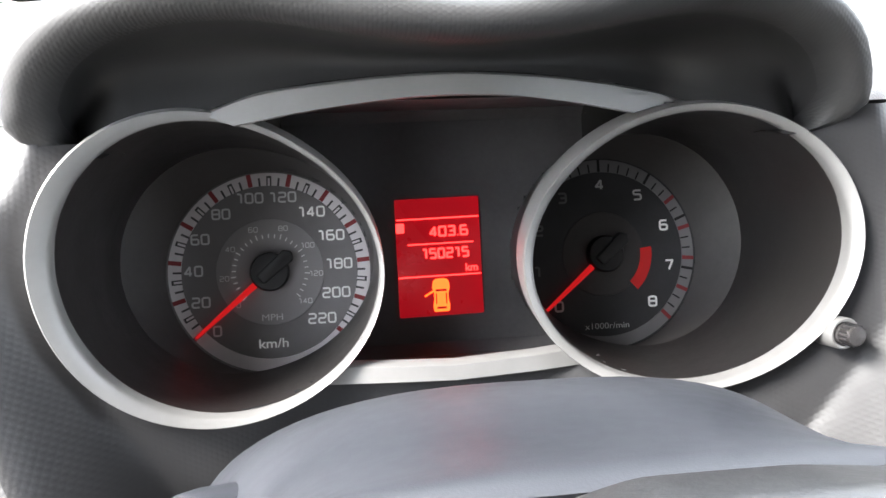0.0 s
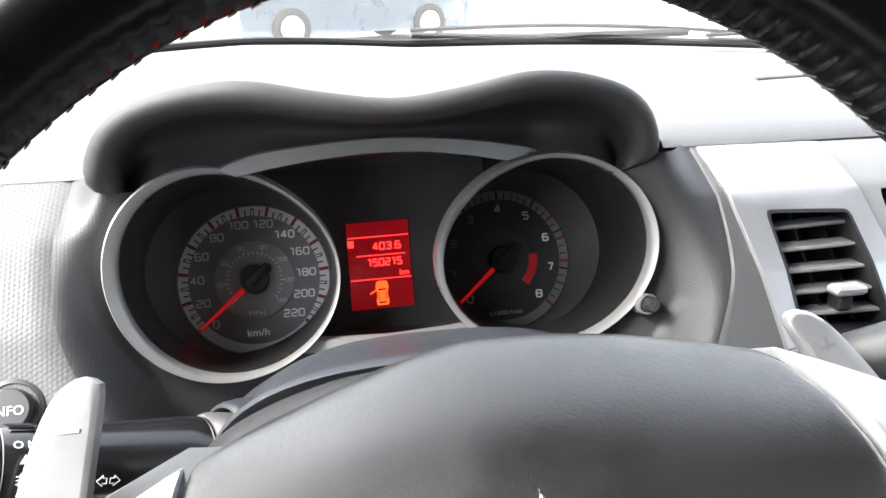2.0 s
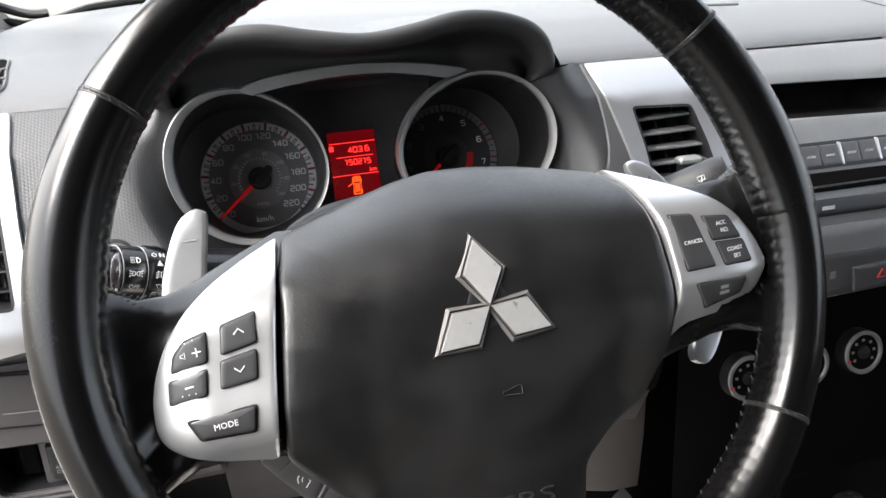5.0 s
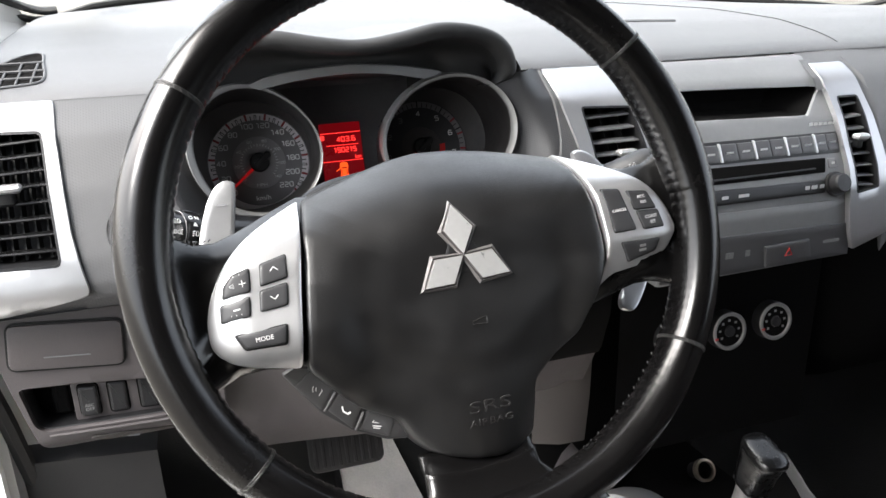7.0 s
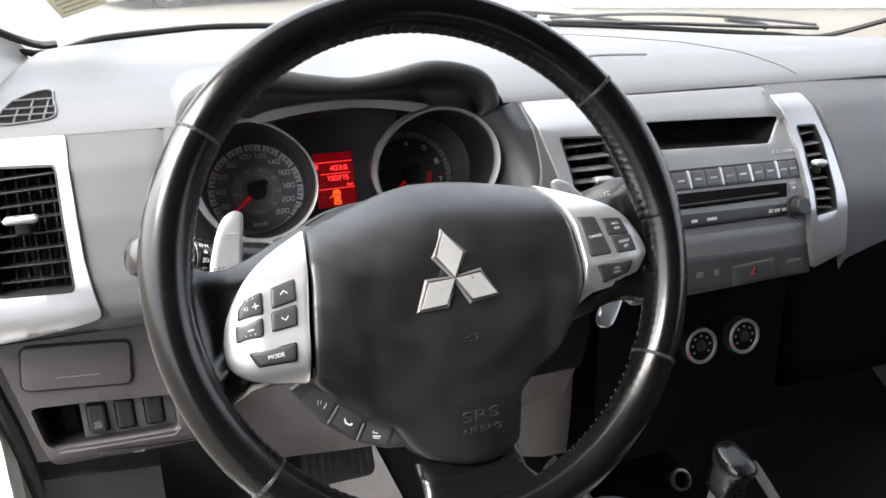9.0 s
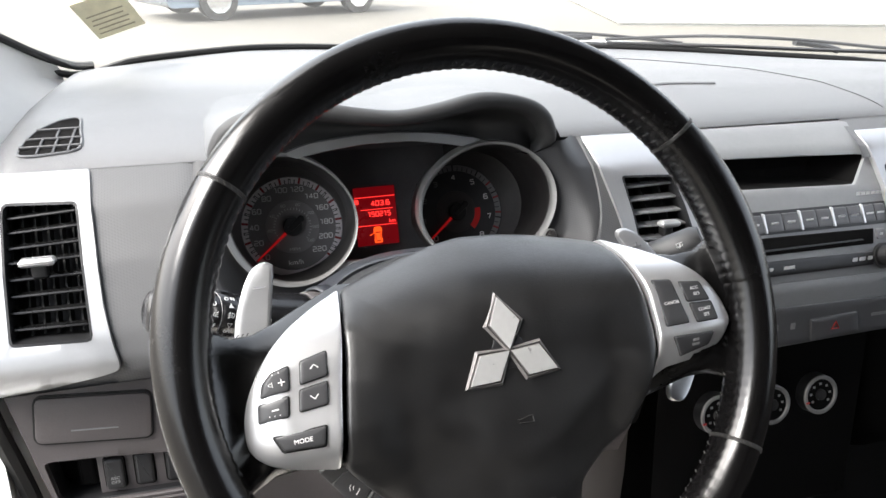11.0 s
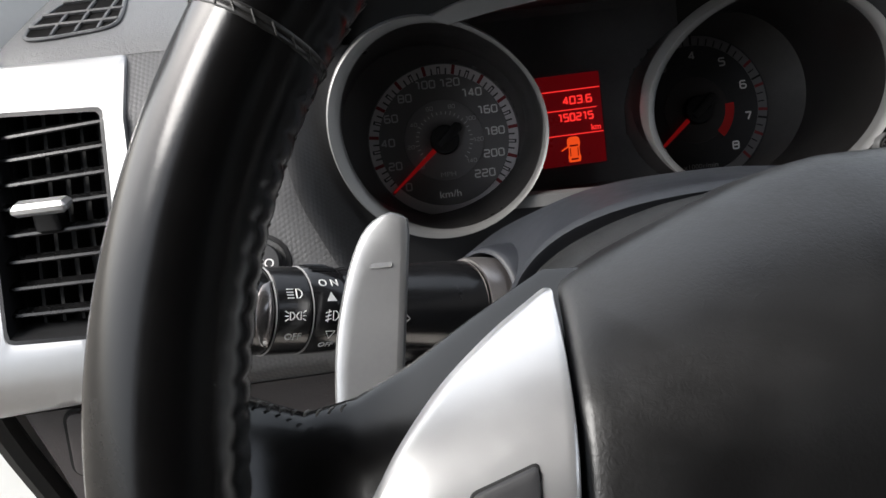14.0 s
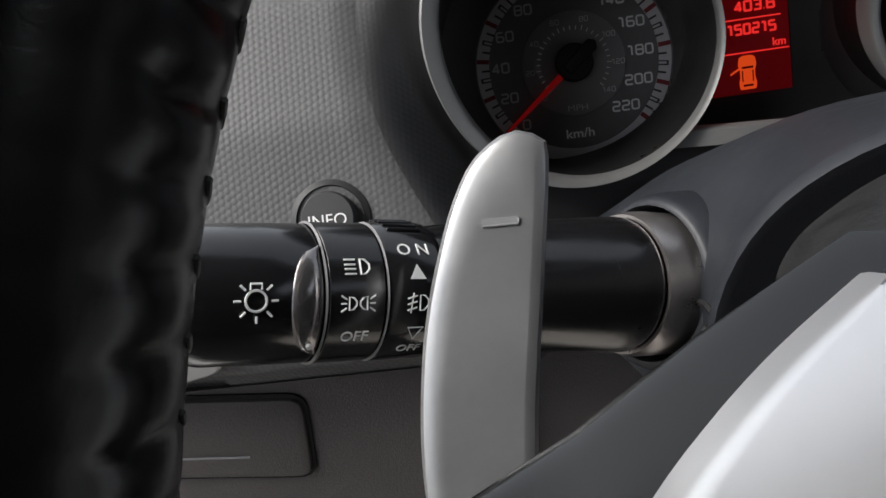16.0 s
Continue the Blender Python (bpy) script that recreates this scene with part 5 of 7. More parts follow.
for s in (-1, 1):
    mark(m, [(s * 0.0006, 0.0010), (s * 0.0020, 0.0010), (s * 0.0020, 0.0019), (s * 0.0042, 0.0), (s * 0.0020, -0.0019), (s * 0.0020, -0.0010), (s * 0.0006, -0.0010)], 0.00022, True)

RB, RE = Vector((0.096, 0.104, 1.046)), Vector((0.206, 0.036, 1.108))
th2 = thing("wiper_stalk", RB, "black wiper stalk with white symbols behind the wheel", "stalk")
rd = (RE - RB).normalized()
rn = Vector((-0.25, -0.74, 0.60))
rn = (rn - rd * rn.dot(rd)).normalized()
RM = basis(RB, rd, rn.cross(rd), rn)
rl = (RE - RB).length
obj("stalk_collar", *lathe([(0.0180, -0.012), (0.0180, 0.0), (0.0165, 0.003)], along(RM), 36), M_BLACK, th2)
obj("shaft", *lathe([(0.0150, 0.0), (0.0148, rl - 0.045), (0.0140, rl - 0.043)], along(RM), 40), M_GLOSS, th2)
obj("shaft_ring", *lathe([(0.0140, rl - 0.046), (0.0152, rl - 0.044), (0.0152, rl - 0.040), (0.0140, rl - 0.038)], along(RM), 40), M_RING, th2)
obj("end_knob", *lathe([(0.0135, rl - 0.040), (0.0148, rl - 0.038), (0.0148, rl - 0.006), (0.0128, rl), (0.0001, rl + 0.001)], along(RM), 40), M_BLACK, th2)
for k in (0, 1, 2):
    xx = rl - 0.016
    c = RB + rd * xx + rn * 0.0149
    m = basis(c, rd, rn.cross(rd), rn)
    if k == 0:
        obj("symbol", *tube(put(m, [(-0.002, -0.0015, 0), (0.002, -0.0015, 0), (0.0024, 0.0015, 0), (-0.0024, 0.0015, 0)]), 0.0003, 5, True), M_WHITE, th2)
    elif k == 1:
        obj("symbol", *tube(put(m, [(-0.0006, -0.0027, 0), (0.0007, 0.001, 0)]), 0.0003, 5), M_WHITE, th2)

# ---- paddles ----
TAU = 0.42
W_O = Vector((-0.0025, -0.0675, 1.1038))
V0, WN = Vector((0, math.sin(TAU), math.cos(TAU))), Vector((0, -math.cos(TAU), math.sin(TAU)))
ROT = radians(3.7)
WU = Vector((1, 0, 0)) * math.cos(ROT) + V0 * math.sin(ROT)
WV = Vector((1, 0, 0)) * -math.sin(ROT) + V0 * math.cos(ROT)
WM = basis(W_O, WU, WV, WN)
PADDLE = [(-0.1228, 0.0739), (-0.1192, 0.0722), (-0.1175, 0.0680), (-0.1225, 0.045), (-0.1285, 0.018), (-0.1315, -0.005), (-0.129, -0.03), (-0.118, -0.055), (-0.108, -0.076), (-0.122, -0.071), (-0.142, -0.05), (-0.152, -0.02), (-0.1532, 0.008), (-0.1485, 0.035), (-0.1410, 0.0555), (-0.1340, 0.0678), (-0.1278, 0.0727)]
PADDLE_R = PADDLE[:7] + [(-0.1120, -0.044), (-0.1070, -0.054), (-0.1170, -0.057), (-0.1340, -0.042)] + PADDLE[11:]
PADDLE = PADDLE[:7] + [(-0.123, -0.044), (-0.122, -0.054), (-0.131, -0.054), (-0.1450, -0.042)] + PADDLE[11:]
for side in (-1, 1):
    pd = thing("shift_paddle", W_O + WN * -0.09 + Vector((side * 0.13, 0, 0)), "silver grey gear shift paddle behind the steering wheel", "paddle", "shift paddles")
    if side < 0:
        pp, pm, pn = [Vector(p) for p in PADDLE], WM, -0.091
    else:
        pp, pm, pn = [Vector((0.0268 - p[0], p[1] - 0.0185)) for p in reversed(PADDLE_R)], WM, -0.094
    q = curve2([(p.x, p.y) for p in pp], 90, True)
    bend = lambda u, v: pn + 0.15 * max(0, -v) ** 1.2 - (0.30 * (v - 0.03) if side > 0 else 0.0)
    obj("paddle_plate", *patch(q, bend, pm, 0.0055, 0.0026, 6), M_PADDLE, pd)
    if side < 0:
        mm = pm @ Matrix.Translation((-0.1290, 0.0570, pn)) @ pose(0, 0, 0, 0, 0, -5)
        obj("minus_mark", *prism(rect(0.0074, 0.0016, 0.0006), 0, 0.00025, 0, mm), M_RADIO, pd, "moulded minus mark")
        obj("mark_edge", *tube(put(mm, [(-0.0034, -0.0007, 0.0002), (0.0034, -0.0007, 0.0002), (0.0036, 0.0003, 0.0002)]), 0.0003, 6), M_PADDLE, pd)
    else:
        mm = pm @ Matrix.Translation((0.1558, 0.0385, bend(0.1558, 0.0385))) @ pose(0, 0, 0, 0, 0, 5)
        for w, h in ((0.0074, 0.0016), (0.0016, 0.0074)):
            obj("plus_mark", *prism(rect(w, h, 0.0006), 0, 0.0004, 0, mm), M_RADIO, pd, "moulded plus mark")
    obj("paddle_root", *block((0, 0, 0), (0.06, 0.02, 0.02), 0.004, pm @ Matrix.Translation((side * 0.095 + 0.012, -0.02, pn - 0.004))), M_BLACK, pd)

# ---- steering wheel ----
wheel = thing("steering_wheel", W_O, "black leather three-spoke steering wheel with silver spoke trims", "steering wheel")
R0, RA, RN = 0.1753, 0.0147, 0.0181
UC, VC = -0.0038, 0.0
PITCH = 360 / 156


def rim_pt(a, ph, k=1.0, r0=R0):
    """A point of the rim: a degrees round the wheel, ph round the grip."""
    c, s = math.cos(radians(a)), math.sin(radians(a))
    grip = 1 + 0.10 * (math.exp(-((a % 360 - 168) / 14) ** 2) + math.exp(-((a % 360 - 12) / 14) ** 2))
    inner = max(0.0, -math.cos(ph)) ** 14
    r = r0 + RA * k * math.cos(ph) * grip + 0.0009 * inner * (1 - abs(math.sin(math.pi * a / PITCH))) ** 1.5 * (k > 0.95)
    v = r * s
    return (UC + r * c, VC + v, RN * k * math.sin(ph) * (1.0) + 0.033 * v)


def rim_arc(a0, a1, n, k=1.0, m=28):
    return [[rim_pt(a0 + (a1 - a0) * i / n, 2 * math.pi * j / m, k) for j in range(m)] for i in range(n + 1)]


SEAMS = (142.5, 35.0, -34.6, 218.0)
for a0, a1, k in ((35.0, 142.5, 0.985), (142.5, 218.0, 1.0), (218.0, 325.4, 0.985), (-34.6, 35.0, 1.0)):
    r = rim_arc(a0 + 0.15, a1 - 0.15, int((a1 - a0) * 3.4), k)
    e0, e1 = rim_arc(a0 + 0.02, a0 + 0.02, 1, k * 0.94)[0], rim_arc(a1 - 0.02, a1 - 0.02, 1, k * 0.94)[0]
    vv, ff = loft([e0] + r + [e1], True, True, True)
    obj("rim_cover", put(WM, vv), ff, M_LEATHER, wheel, "worn black leather rim cover", angle=50)
for a in SEAMS:
    band = [[rim_pt(a + d * 0.62, 2 * math.pi * j / 40, k) for j in range(40)] for d, k in ((-0.75, 0.985), (-0.6, 1.006), (-0.35, 1.012), (-0.08, 1.004), (0.0, 0.990), (0.08, 1.004), (0.35, 1.012), (0.6, 1.006), (0.75, 0.985))]
    vv, ff = loft(band, True)
    obj("rim_seam", put(WM, vv), ff, M_SEAMLEATHER, wheel, "folded leather seam", angle=60)
    th_v, th_f = [], []
    for j in range(22):
        ph = 2 * math.pi * j / 22
        q, g = tube(put(WM, [rim_pt(a + d, ph + e, 1.014) for d, e in ((-0.30, -0.06), (0.0, 0.0), (0.30, 0.06))]), 0.00022, 5)
        k = len(th_v)
        th_v += q
        th_f += [tuple(i + k for i in h) for h in g]
    tagged(obj("seam_thread", th_v, th_f, M_STITCH, wheel, "grey thread across the leather seam"), kind="stuff")
# cross-stitching in the notches along the inside of the rim
sv, sf = [], []
for i in range(156):
    a = i * PITCH
    if 245 < a < 292 or a < 8 or a > 340 or 166 < a < 196:
        continue
    p = [Vector(rim_pt(a + d, math.pi + h, 1.004)) for d, h in ((-0.25, 0.34), (0.15, 0.44), (0.5, 0.58))]
    q, g = tube(put(WM, p), 0.00030, 5)
    k = len(sv)
    sv += q
    sf += [tuple(j + k for j in h) for h in g]
for side in (-1, 1):
    seam = curve2([(0.1690, 0.0410, -0.0045), (0.1630, 0.0334, -0.0090), (0.1570, 0.0288, -0.0130), (0.1500, 0.0258, -0.0155), (0.1400, 0.0258, -0.0145)], 14)
    up_ = Vector((0.15, 0.70, 0.70))
    for a_, b_ in zip(seam, seam[1:]):
        t_ = (b_ - a_).normalized()
        w_ = t_.cross(up_).normalized() * 0.0008
        p = [Vector((side * c.x, c.y, c.z)) for c in (a_ - w_, a_ + t_ * 0.0006 + up_ * 0.0005, a_ + w_ + t_ * 0.0012)]
        q, g = tube(put(WM, p), 0.00036, 5)
        k = len(sv)
        sv += q
        sf += [tuple(j + k for j in h) for h in g]
tagged(obj("rim_stitching", sv, sf, M_STITCH, wheel, "dark cross-stitching on the inside of the rim"), kind="stuff")


def ease(t):
    t = min(1.0, max(0.0, t))
    return t * t * (3 - 2 * t)


def hub_n(u, v):
    """Height of the airbag cover: a rounded pillow over a neck that runs down to the lower spoke."""
    a = abs(u)
    pillow = 0.0035 * ease((math.hypot(u - 0.003, v + 0.010) - 0.060) / 0.020) * ease((-v - 0.025) / 0.03) * (1 - ease((a - 0.055) / 0.03))
    return 0.002 - 0.07 * (v + 0.012) - 11 * max(0, v) ** 2 * (1 + 0.6 * (a / 0.08) ** 2) - 7 * max(0, -v - 0.03) ** 2 * (a / 0.08) ** 2 - 2 * max(0, -v - 0.04) ** 2 - pillow - 0.007 * ease((0.015 - v) / 0.085) * (1 - ease((a - 0.06) / 0.03))


def spoke(side):
    secs = []
    for u, vt, vb, nf, nb in ((-0.179, 0.050, -0.056, 0.004, -0.008), (-0.172, 0.046, -0.064, 0.007, -0.012), (-0.163, 0.033, -0.066, 0.003, -0.022), (-0.152, 0.0255, -0.060, -0.0065, -0.028), (-0.140, 0.0255, -0.0555, 0.003, -0.032), (-0.125, 0.0305, -0.055, 0.000, -0.038), (-0.108, 0.038, -0.0585, -0.010, -0.042), (-0.085, 0.047, -0.064, -0.014, -0.046), (-0.070, 0.045, -0.064, -0.024, -0.044)):
        sec = []
        for i in range(32):
            a = 2 * math.pi * i / 32
            c, s = math.cos(a), math.sin(a)
            e = 0.55
            pv = (vt + vb) / 2 + (vt - vb) / 2 * math.copysign(abs(s) ** e, s)
            base = min(nf, hub_n(u, pv) - 0.004) if u > -0.150 else nf - 0.25 * max(0, pv) * (0 if u < -0.17 else 1)
            sec.append((-side * u if side > 0 else u, pv, (base + nb) / 2 + (base - nb) / 2 * math.copysign(abs(c) ** e, c)))
        secs.append(sec)
    vv, ff = loft(secs, True, True, True)
    obj("spoke", put(WM, vv), ff, M_LEATHER, wheel, "black leather-wrapped spoke", angle=60)


spoke(-1)
spoke(1)
HUB = [(0.0, 0.0648), (-0.022, 0.0618), (-0.045, 0.0560), (-0.066, 0.0500), (-0.0840, 0.0435), (-0.0905, 0.0200), (-0.0960, -0.0129), (-0.1000, -0.035), (-0.1027, -0.0597), (-0.0893, -0.0761), (-0.0746, -0.0921), (-0.0522, -0.1054), (-0.0451, -0.1211), (-0.039, -0.1287), (-0.0252, -0.1357), (-0.0089, -0.1408), (0.0105, -0.1434), (0.0265, -0.1430), (0.0385, -0.1359), (0.0405, -0.1142), (0.0414, -0.1016), (0.0572, -0.0898), (0.076, -0.0784), (0.0894, -0.055), (0.0950, -0.0430), (0.0985, -0.0320), (0.1000, -0.0200), (0.0997, 0.0), (0.0992, 0.0155), (0.0995, 0.0320), (0.0960, 0.0455), (0.076, 0.0520), (0.050, 0.0588), (0.025, 0.0630)]
hubp = inset(rounded(HUB, 0.004, 3), 0.0008)
obj("airbag_cover", *patch(hubp, hub_n, WM, 0.020, 0.003, 26), M_HUB, wheel, "grained black plastic airbag cover", angle=50)
obj("hub_back", *patch(inset(hubp, 0.003), lambda u, v: hub_n(u, v) - 0.008, WM, 0.018, 0.004, 10), M_BLACK, wheel, angle=50)
BOSS = [(-0.040, 0.0590), (-0.058, 0.0558), (-0.072, 0.0515), (-0.082, 0.0460), (-0.0870, 0.0400), (-0.089, 0.020), (-0.088, -0.030), (-0.075, -0.060)]
BOSS = [(0.0, 0.0600)] + BOSS + [(0.004, -0.075)] + [(0.004 - u, v) for u, v in reversed(BOSS)]
boss = rounded(BOSS, 0.006, 4)
vv, ff = loft([[(p.x, p.y, min(h, hub_n(p.x, p.y) - 0.012)) for p in inset(boss, d)] for d, h in ((0.010, -0.022), (0.006, -0.026), (0.003, -0.036), (0.0, -0.060), (0.0, -0.072), (0.004, -0.076))], True, True, True)
obj("rear_housing", put(WM, vv), ff, M_DUSTY, wheel, "dusty black plastic housing behind the hub", angle=40)
TRIM_L = [(-0.0856, 0.0430), (-0.1030, 0.0350), (-0.1195, 0.0254), (-0.1320, 0.0150), (-0.1415, 0.0035), (-0.1490, -0.0100), (-0.1530, -0.0230), (-0.1535, -0.0330), (-0.1500, -0.0415), (-0.1430, -0.0470), (-0.1308, -0.0520), (-0.1050, -0.0585), (-0.1022, -0.0400), (-0.0978, -0.0140), (-0.0920, 0.0150)]
TRIM_R = [(0.0970, 0.0462), (0.1110, 0.0380), (0.1240, 0.0275), (0.1370, 0.0155), (0.1435, 0.0045), (0.1508, -0.0085), (0.1540, -0.0215), (0.1515, -0.0270), (0.1460, -0.0350), (0.1370, -0.0405), (0.1240, -0.0430), (0.1075, -0.0432), (0.0985, -0.0475), (0.0890, -0.0570), (0.0955, -0.0440), (0.0992, -0.0330), (0.1008, -0.0200), (0.1005, 0.0), (0.1000, 0.0155), (0.1005, 0.0320)]


def trim_n(u, v):
    return hub_n(u, v) + 0.0022 - (14 if u < 0 else 4) * max(0, abs(u) - 0.125) ** 2 - (22 * max(0, -v - 0.040) ** 2 if u < 0 else 0.5 * max(0, -v - 0.0245))


def scan_patch(poly, fn, m, thick, bevel, rows, cols):
    """A sheet over an outline that each level line crosses twice, with rolled edges."""
    vs_ = [p.y for p in poly]
    lo_, hi_ = min(vs_), max(vs_)
    out = []
    for j in range(rows + 1):
        t = j / rows
        t = t + 0.1 * math.sin(2 * math.pi * t) * -0.8
        v_ = lo_ + (hi_ - lo_) * min(0.9985, max(0.0015, t))
        cross = []
        for a_, b_ in zip(poly, poly[1:] + poly[:1]):
            if (a_.y - v_) * (b_.y - v_) < 0:
                cross.append(a_.x + (b_.x - a_.x) * (v_ - a_.y) / (b_.y - a_.y))
        u0, u1 = min(cross), max(cross)
        e_ = min(bevel, (u1 - u0) * 0.2)
        end = max(0.0, 1 - min(v_ - lo_, hi_ - v_) / bevel)
        row = [(u0, v_, fn(u0, v_) - thick), (u0, v_, fn(u0, v_) - bevel), (u0 + 0.3 * e_, v_, fn(u0, v_) - 0.3 * bevel)]
        for k in range(cols + 1):
            u_ = u0 + e_ + (u1 - u0 - 2 * e_) * k / cols
            row.append((u_, v_, fn(u_, v_) - bevel * end ** 2))
        row += [(u1 - 0.3 * e_, v_, fn(u1, v_) - 0.3 * bevel), (u1, v_, fn(u1, v_) - bevel), (u1, v_, fn(u1, v_) - thick)]
        out.append(row)
    out = [[(p[0], p[1], p[2] - thick) for p in out[0]]] + out + [[(p[0], p[1], p[2] - thick) for p in out[-1]]]
    vv_, ff_ = loft(out)
    return put(m, vv_), ff_


def key_on(poly, parent, lift, mat, name="button", bev=0.0007, thick=0.003):
    return obj(name, *patch(rounded(poly, 0.0016, 3), trim_n, WM, thick, bev, 4, lift), mat, parent)


tl = obj("spoke_trim", *scan_patch(rounded(TRIM_L, [0.002] + [0.012] * 9 + [0.008, 0.003, 0.01, 0.01, 0.01], 6), trim_n, WM, 0.02, 0.0015, 60, 26), M_SILVER, wheel, "silver painted spoke trim with audio buttons", angle=50)
tr = obj("spoke_trim", *scan_patch(rounded(TRIM_R, [0.002] + [0.010] * 5 + [0.005, 0.005, 0.008, 0.008, 0.008, 0.006, 0.006, 0.001, 0.006] + [0.01] * 5, 6), trim_n, WM, 0.02, 0.0015, 60, 26), M_SILVER, wheel, "silver painted spoke trim with cruise control buttons", angle=50)


def uv(u, v, lift=0.0015):
    e = 0.002
    n = Vector((-(trim_n(u + e, v) - trim_n(u - e, v)) / (2 * e), -(trim_n(u, v + e) - trim_n(u, v - e)) / (2 * e), 1)).normalized()
    x = (Vector((1, 0, 0)) - n * n.x).normalized()
    return WM @ basis((u, v, trim_n(u, v) + lift), x, n.cross(x), n)


LEFT_KEYS = {
    "volume_up": [(-0.1415, -0.0100), (-0.1395, -0.0035), (-0.1340, 0.0020), (-0.1245, 0.0042), (-0.1262, -0.0085)],
    "volume_down": [(-0.1445, -0.0232), (-0.1432, -0.0137), (-0.1270, -0.0115), (-0.1288, -0.0222)],
    "track_up": [(-0.1198, -0.0068), (-0.1178, 0.0052), (-0.1028, 0.0085), (-0.1046, -0.0046)],
    "track_down": [(-0.1225, -0.0210), (-0.1206, -0.0098), (-0.1052, -0.0078), (-0.1072, -0.0200)]}
for nm, poly in LEFT_KEYS.items():
    key_on(inset(poly, -0.0007), tl, 0.0004, M_MATT, "button_gap", 0.0003)
    key_on(poly, tl, 0.0016, M_BUTTON)
key_on([(-0.1395, -0.0310), (-0.1350, -0.0410), (-0.1115, -0.0425), (-0.1092, -0.0305)], tl, 0.0008, M_MATT, "button_gap", 0.0003)
key_on([(-0.1380, -0.0318), (-0.1338, -0.0400), (-0.1124, -0.0413), (-0.1104, -0.0312)], tl, 0.0020, M_BUTTON)
RIGHT_KEYS = {
    "cancel": [(0.1062, -0.0184), (0.1220, -0.0188), (0.1174, 0.0092), (0.1050, 0.0112)],
    "resume": [(0.1245, -0.0060), (0.1408, -0.0074), (0.1367, 0.0045), (0.1225, 0.0070)],
    "set": [(0.1278, -0.0197), (0.1434, -0.0203), (0.1416, -0.0087), (0.1256, -0.0075)],
    "cruise": [(0.1147, -0.0386), (0.1353, -0.0348), (0.1386, -0.0276), (0.1094, -0.0257)]}
for nm, poly in RIGHT_KEYS.items():
    key_on(inset(poly, -0.0007), tr, 0.0004, M_MATT, "button_gap", 0.0003)
    key_on(poly, tr, 0.0016, M_BUTTON)


def sign(m, pts, w=0.0003, closed=False, parent=None, mat=None):
    obj("symbol", *tube(put(m, [(x, y, 0.0003) for x, y in pts]), w, 5, closed), mat or M_WHITE, parent or tl)


sign(uv(-0.111, 0.0013), [(-0.0022, -0.0009), (0, 0.0013), (0.0022, -0.0009)], 0.0003)
sign(uv(-0.1135, -0.0145), [(-0.0022, 0.0009), (0, -0.0013), (0.0022, 0.0009)], 0.0003)
sign(uv(-0.1295, -0.0035), [(-0.0019, 0), (0.0019, 0)], 0.0003)
sign(uv(-0.1295, -0.0035), [(0, -0.0019), (0, 0.0019)], 0.0003)
sign(uv(-0.1352, -0.004), [(-0.0012, -0.0005), (-0.0012, 0.0005), (-0.0003, 0.0006), (0.0008, 0.0014), (0.0008, -0.0014), (-0.0003, -0.0006)], 0.0002, True)
sign(uv(-0.1350, -0.0175), [(-0.0019, 0), (0.0019, 0.0002)], 0.0004)
for k in range(3):
    sign(uv(-0.1385 + 0.0028 * k, -0.0205), [(0, -0.0002), (0, 0.0004)], 0.00022)
    sign(uv(-0.1370 + 0.0034 * k, 0.0005 + 0.0006 * k), [(0, -0.0002), (0, 0.0004)], 0.00022)
text("marking", "MODE", 0.0036, uv(-0.1235, -0.0362, 0.0023), M_WHITE, tl)
text("marking", "CANCEL", 0.0028, uv(0.1128, -0.0048, 0.0018), M_PALE, tr)
for body, u, v in (("ACC", 0.1308, 0.0016), ("RES", 0.1315, -0.0022), ("COAST", 0.1345, -0.0125), ("SET", 0.1350, -0.0162)):
    text("marking", body, 0.0029, uv(u, v, 0.0018), M_PALE, tr)
for w, u, v in ((0.0045, 0.1245, -0.0302), (0.0055, 0.1245, -0.0330)):
    obj("worn_marking", *prism(rect(w, 0.0017, 0.0005), 0, 0.0002, 0, uv(u, v, 0.0018)), M_WORN, tr)

# hands-free keys below the left spoke
PHONE = [[(-0.1092, -0.0709), (-0.0988, -0.0618), (-0.0859, -0.0747), (-0.0947, -0.0904)],
         [(-0.0912, -0.0911), (-0.0840, -0.0782), (-0.0712, -0.0920), (-0.0771, -0.1074)],
         [(-0.0734, -0.1087), (-0.0680, -0.0952), (-0.0519, -0.1030), (-0.0560, -0.1170)]]
phone_n = lambda u, v: hub_n(u, v) - 0.010 - 0.3 * max(0, -u - 0.06)
keyb = obj("handsfree_keys", *patch(rounded([(-0.1152, -0.0618), (-0.1025, -0.0560), (-0.0513, -0.0960), (-0.0420, -0.1150), (-0.0444, -0.1199), (-0.0573, -0.1190), (-0.0771, -0.1090), (-0.0952, -0.0920)], 0.002, 3), lambda u, v: phone_n(u, v) - 0.002, WM, 0.02, 0.001, 5), M_BLACK, wheel, "black hands-free key strip", angle=50)
for poly in PHONE:
    obj("button", *patch(rounded(poly, 0.0015, 3), phone_n, WM, 0.004, 0.001, 4), M_BUTTON, keyb)
for a, b in (((-0.0930, -0.0910), (-0.0850, -0.0765)), ((-0.0753, -0.1083), (-0.0696, -0.0938))):
    q = [Vector(a).lerp(Vector(b), t) for t in (0, 0.5, 0.8)]
    obj("divider", *tube(put(WM, [(p.x, p.y, phone_n(p.x, p.y) + 0.0002) for p in q]), 0.0008, 6), M_GREYBTN, keyb)
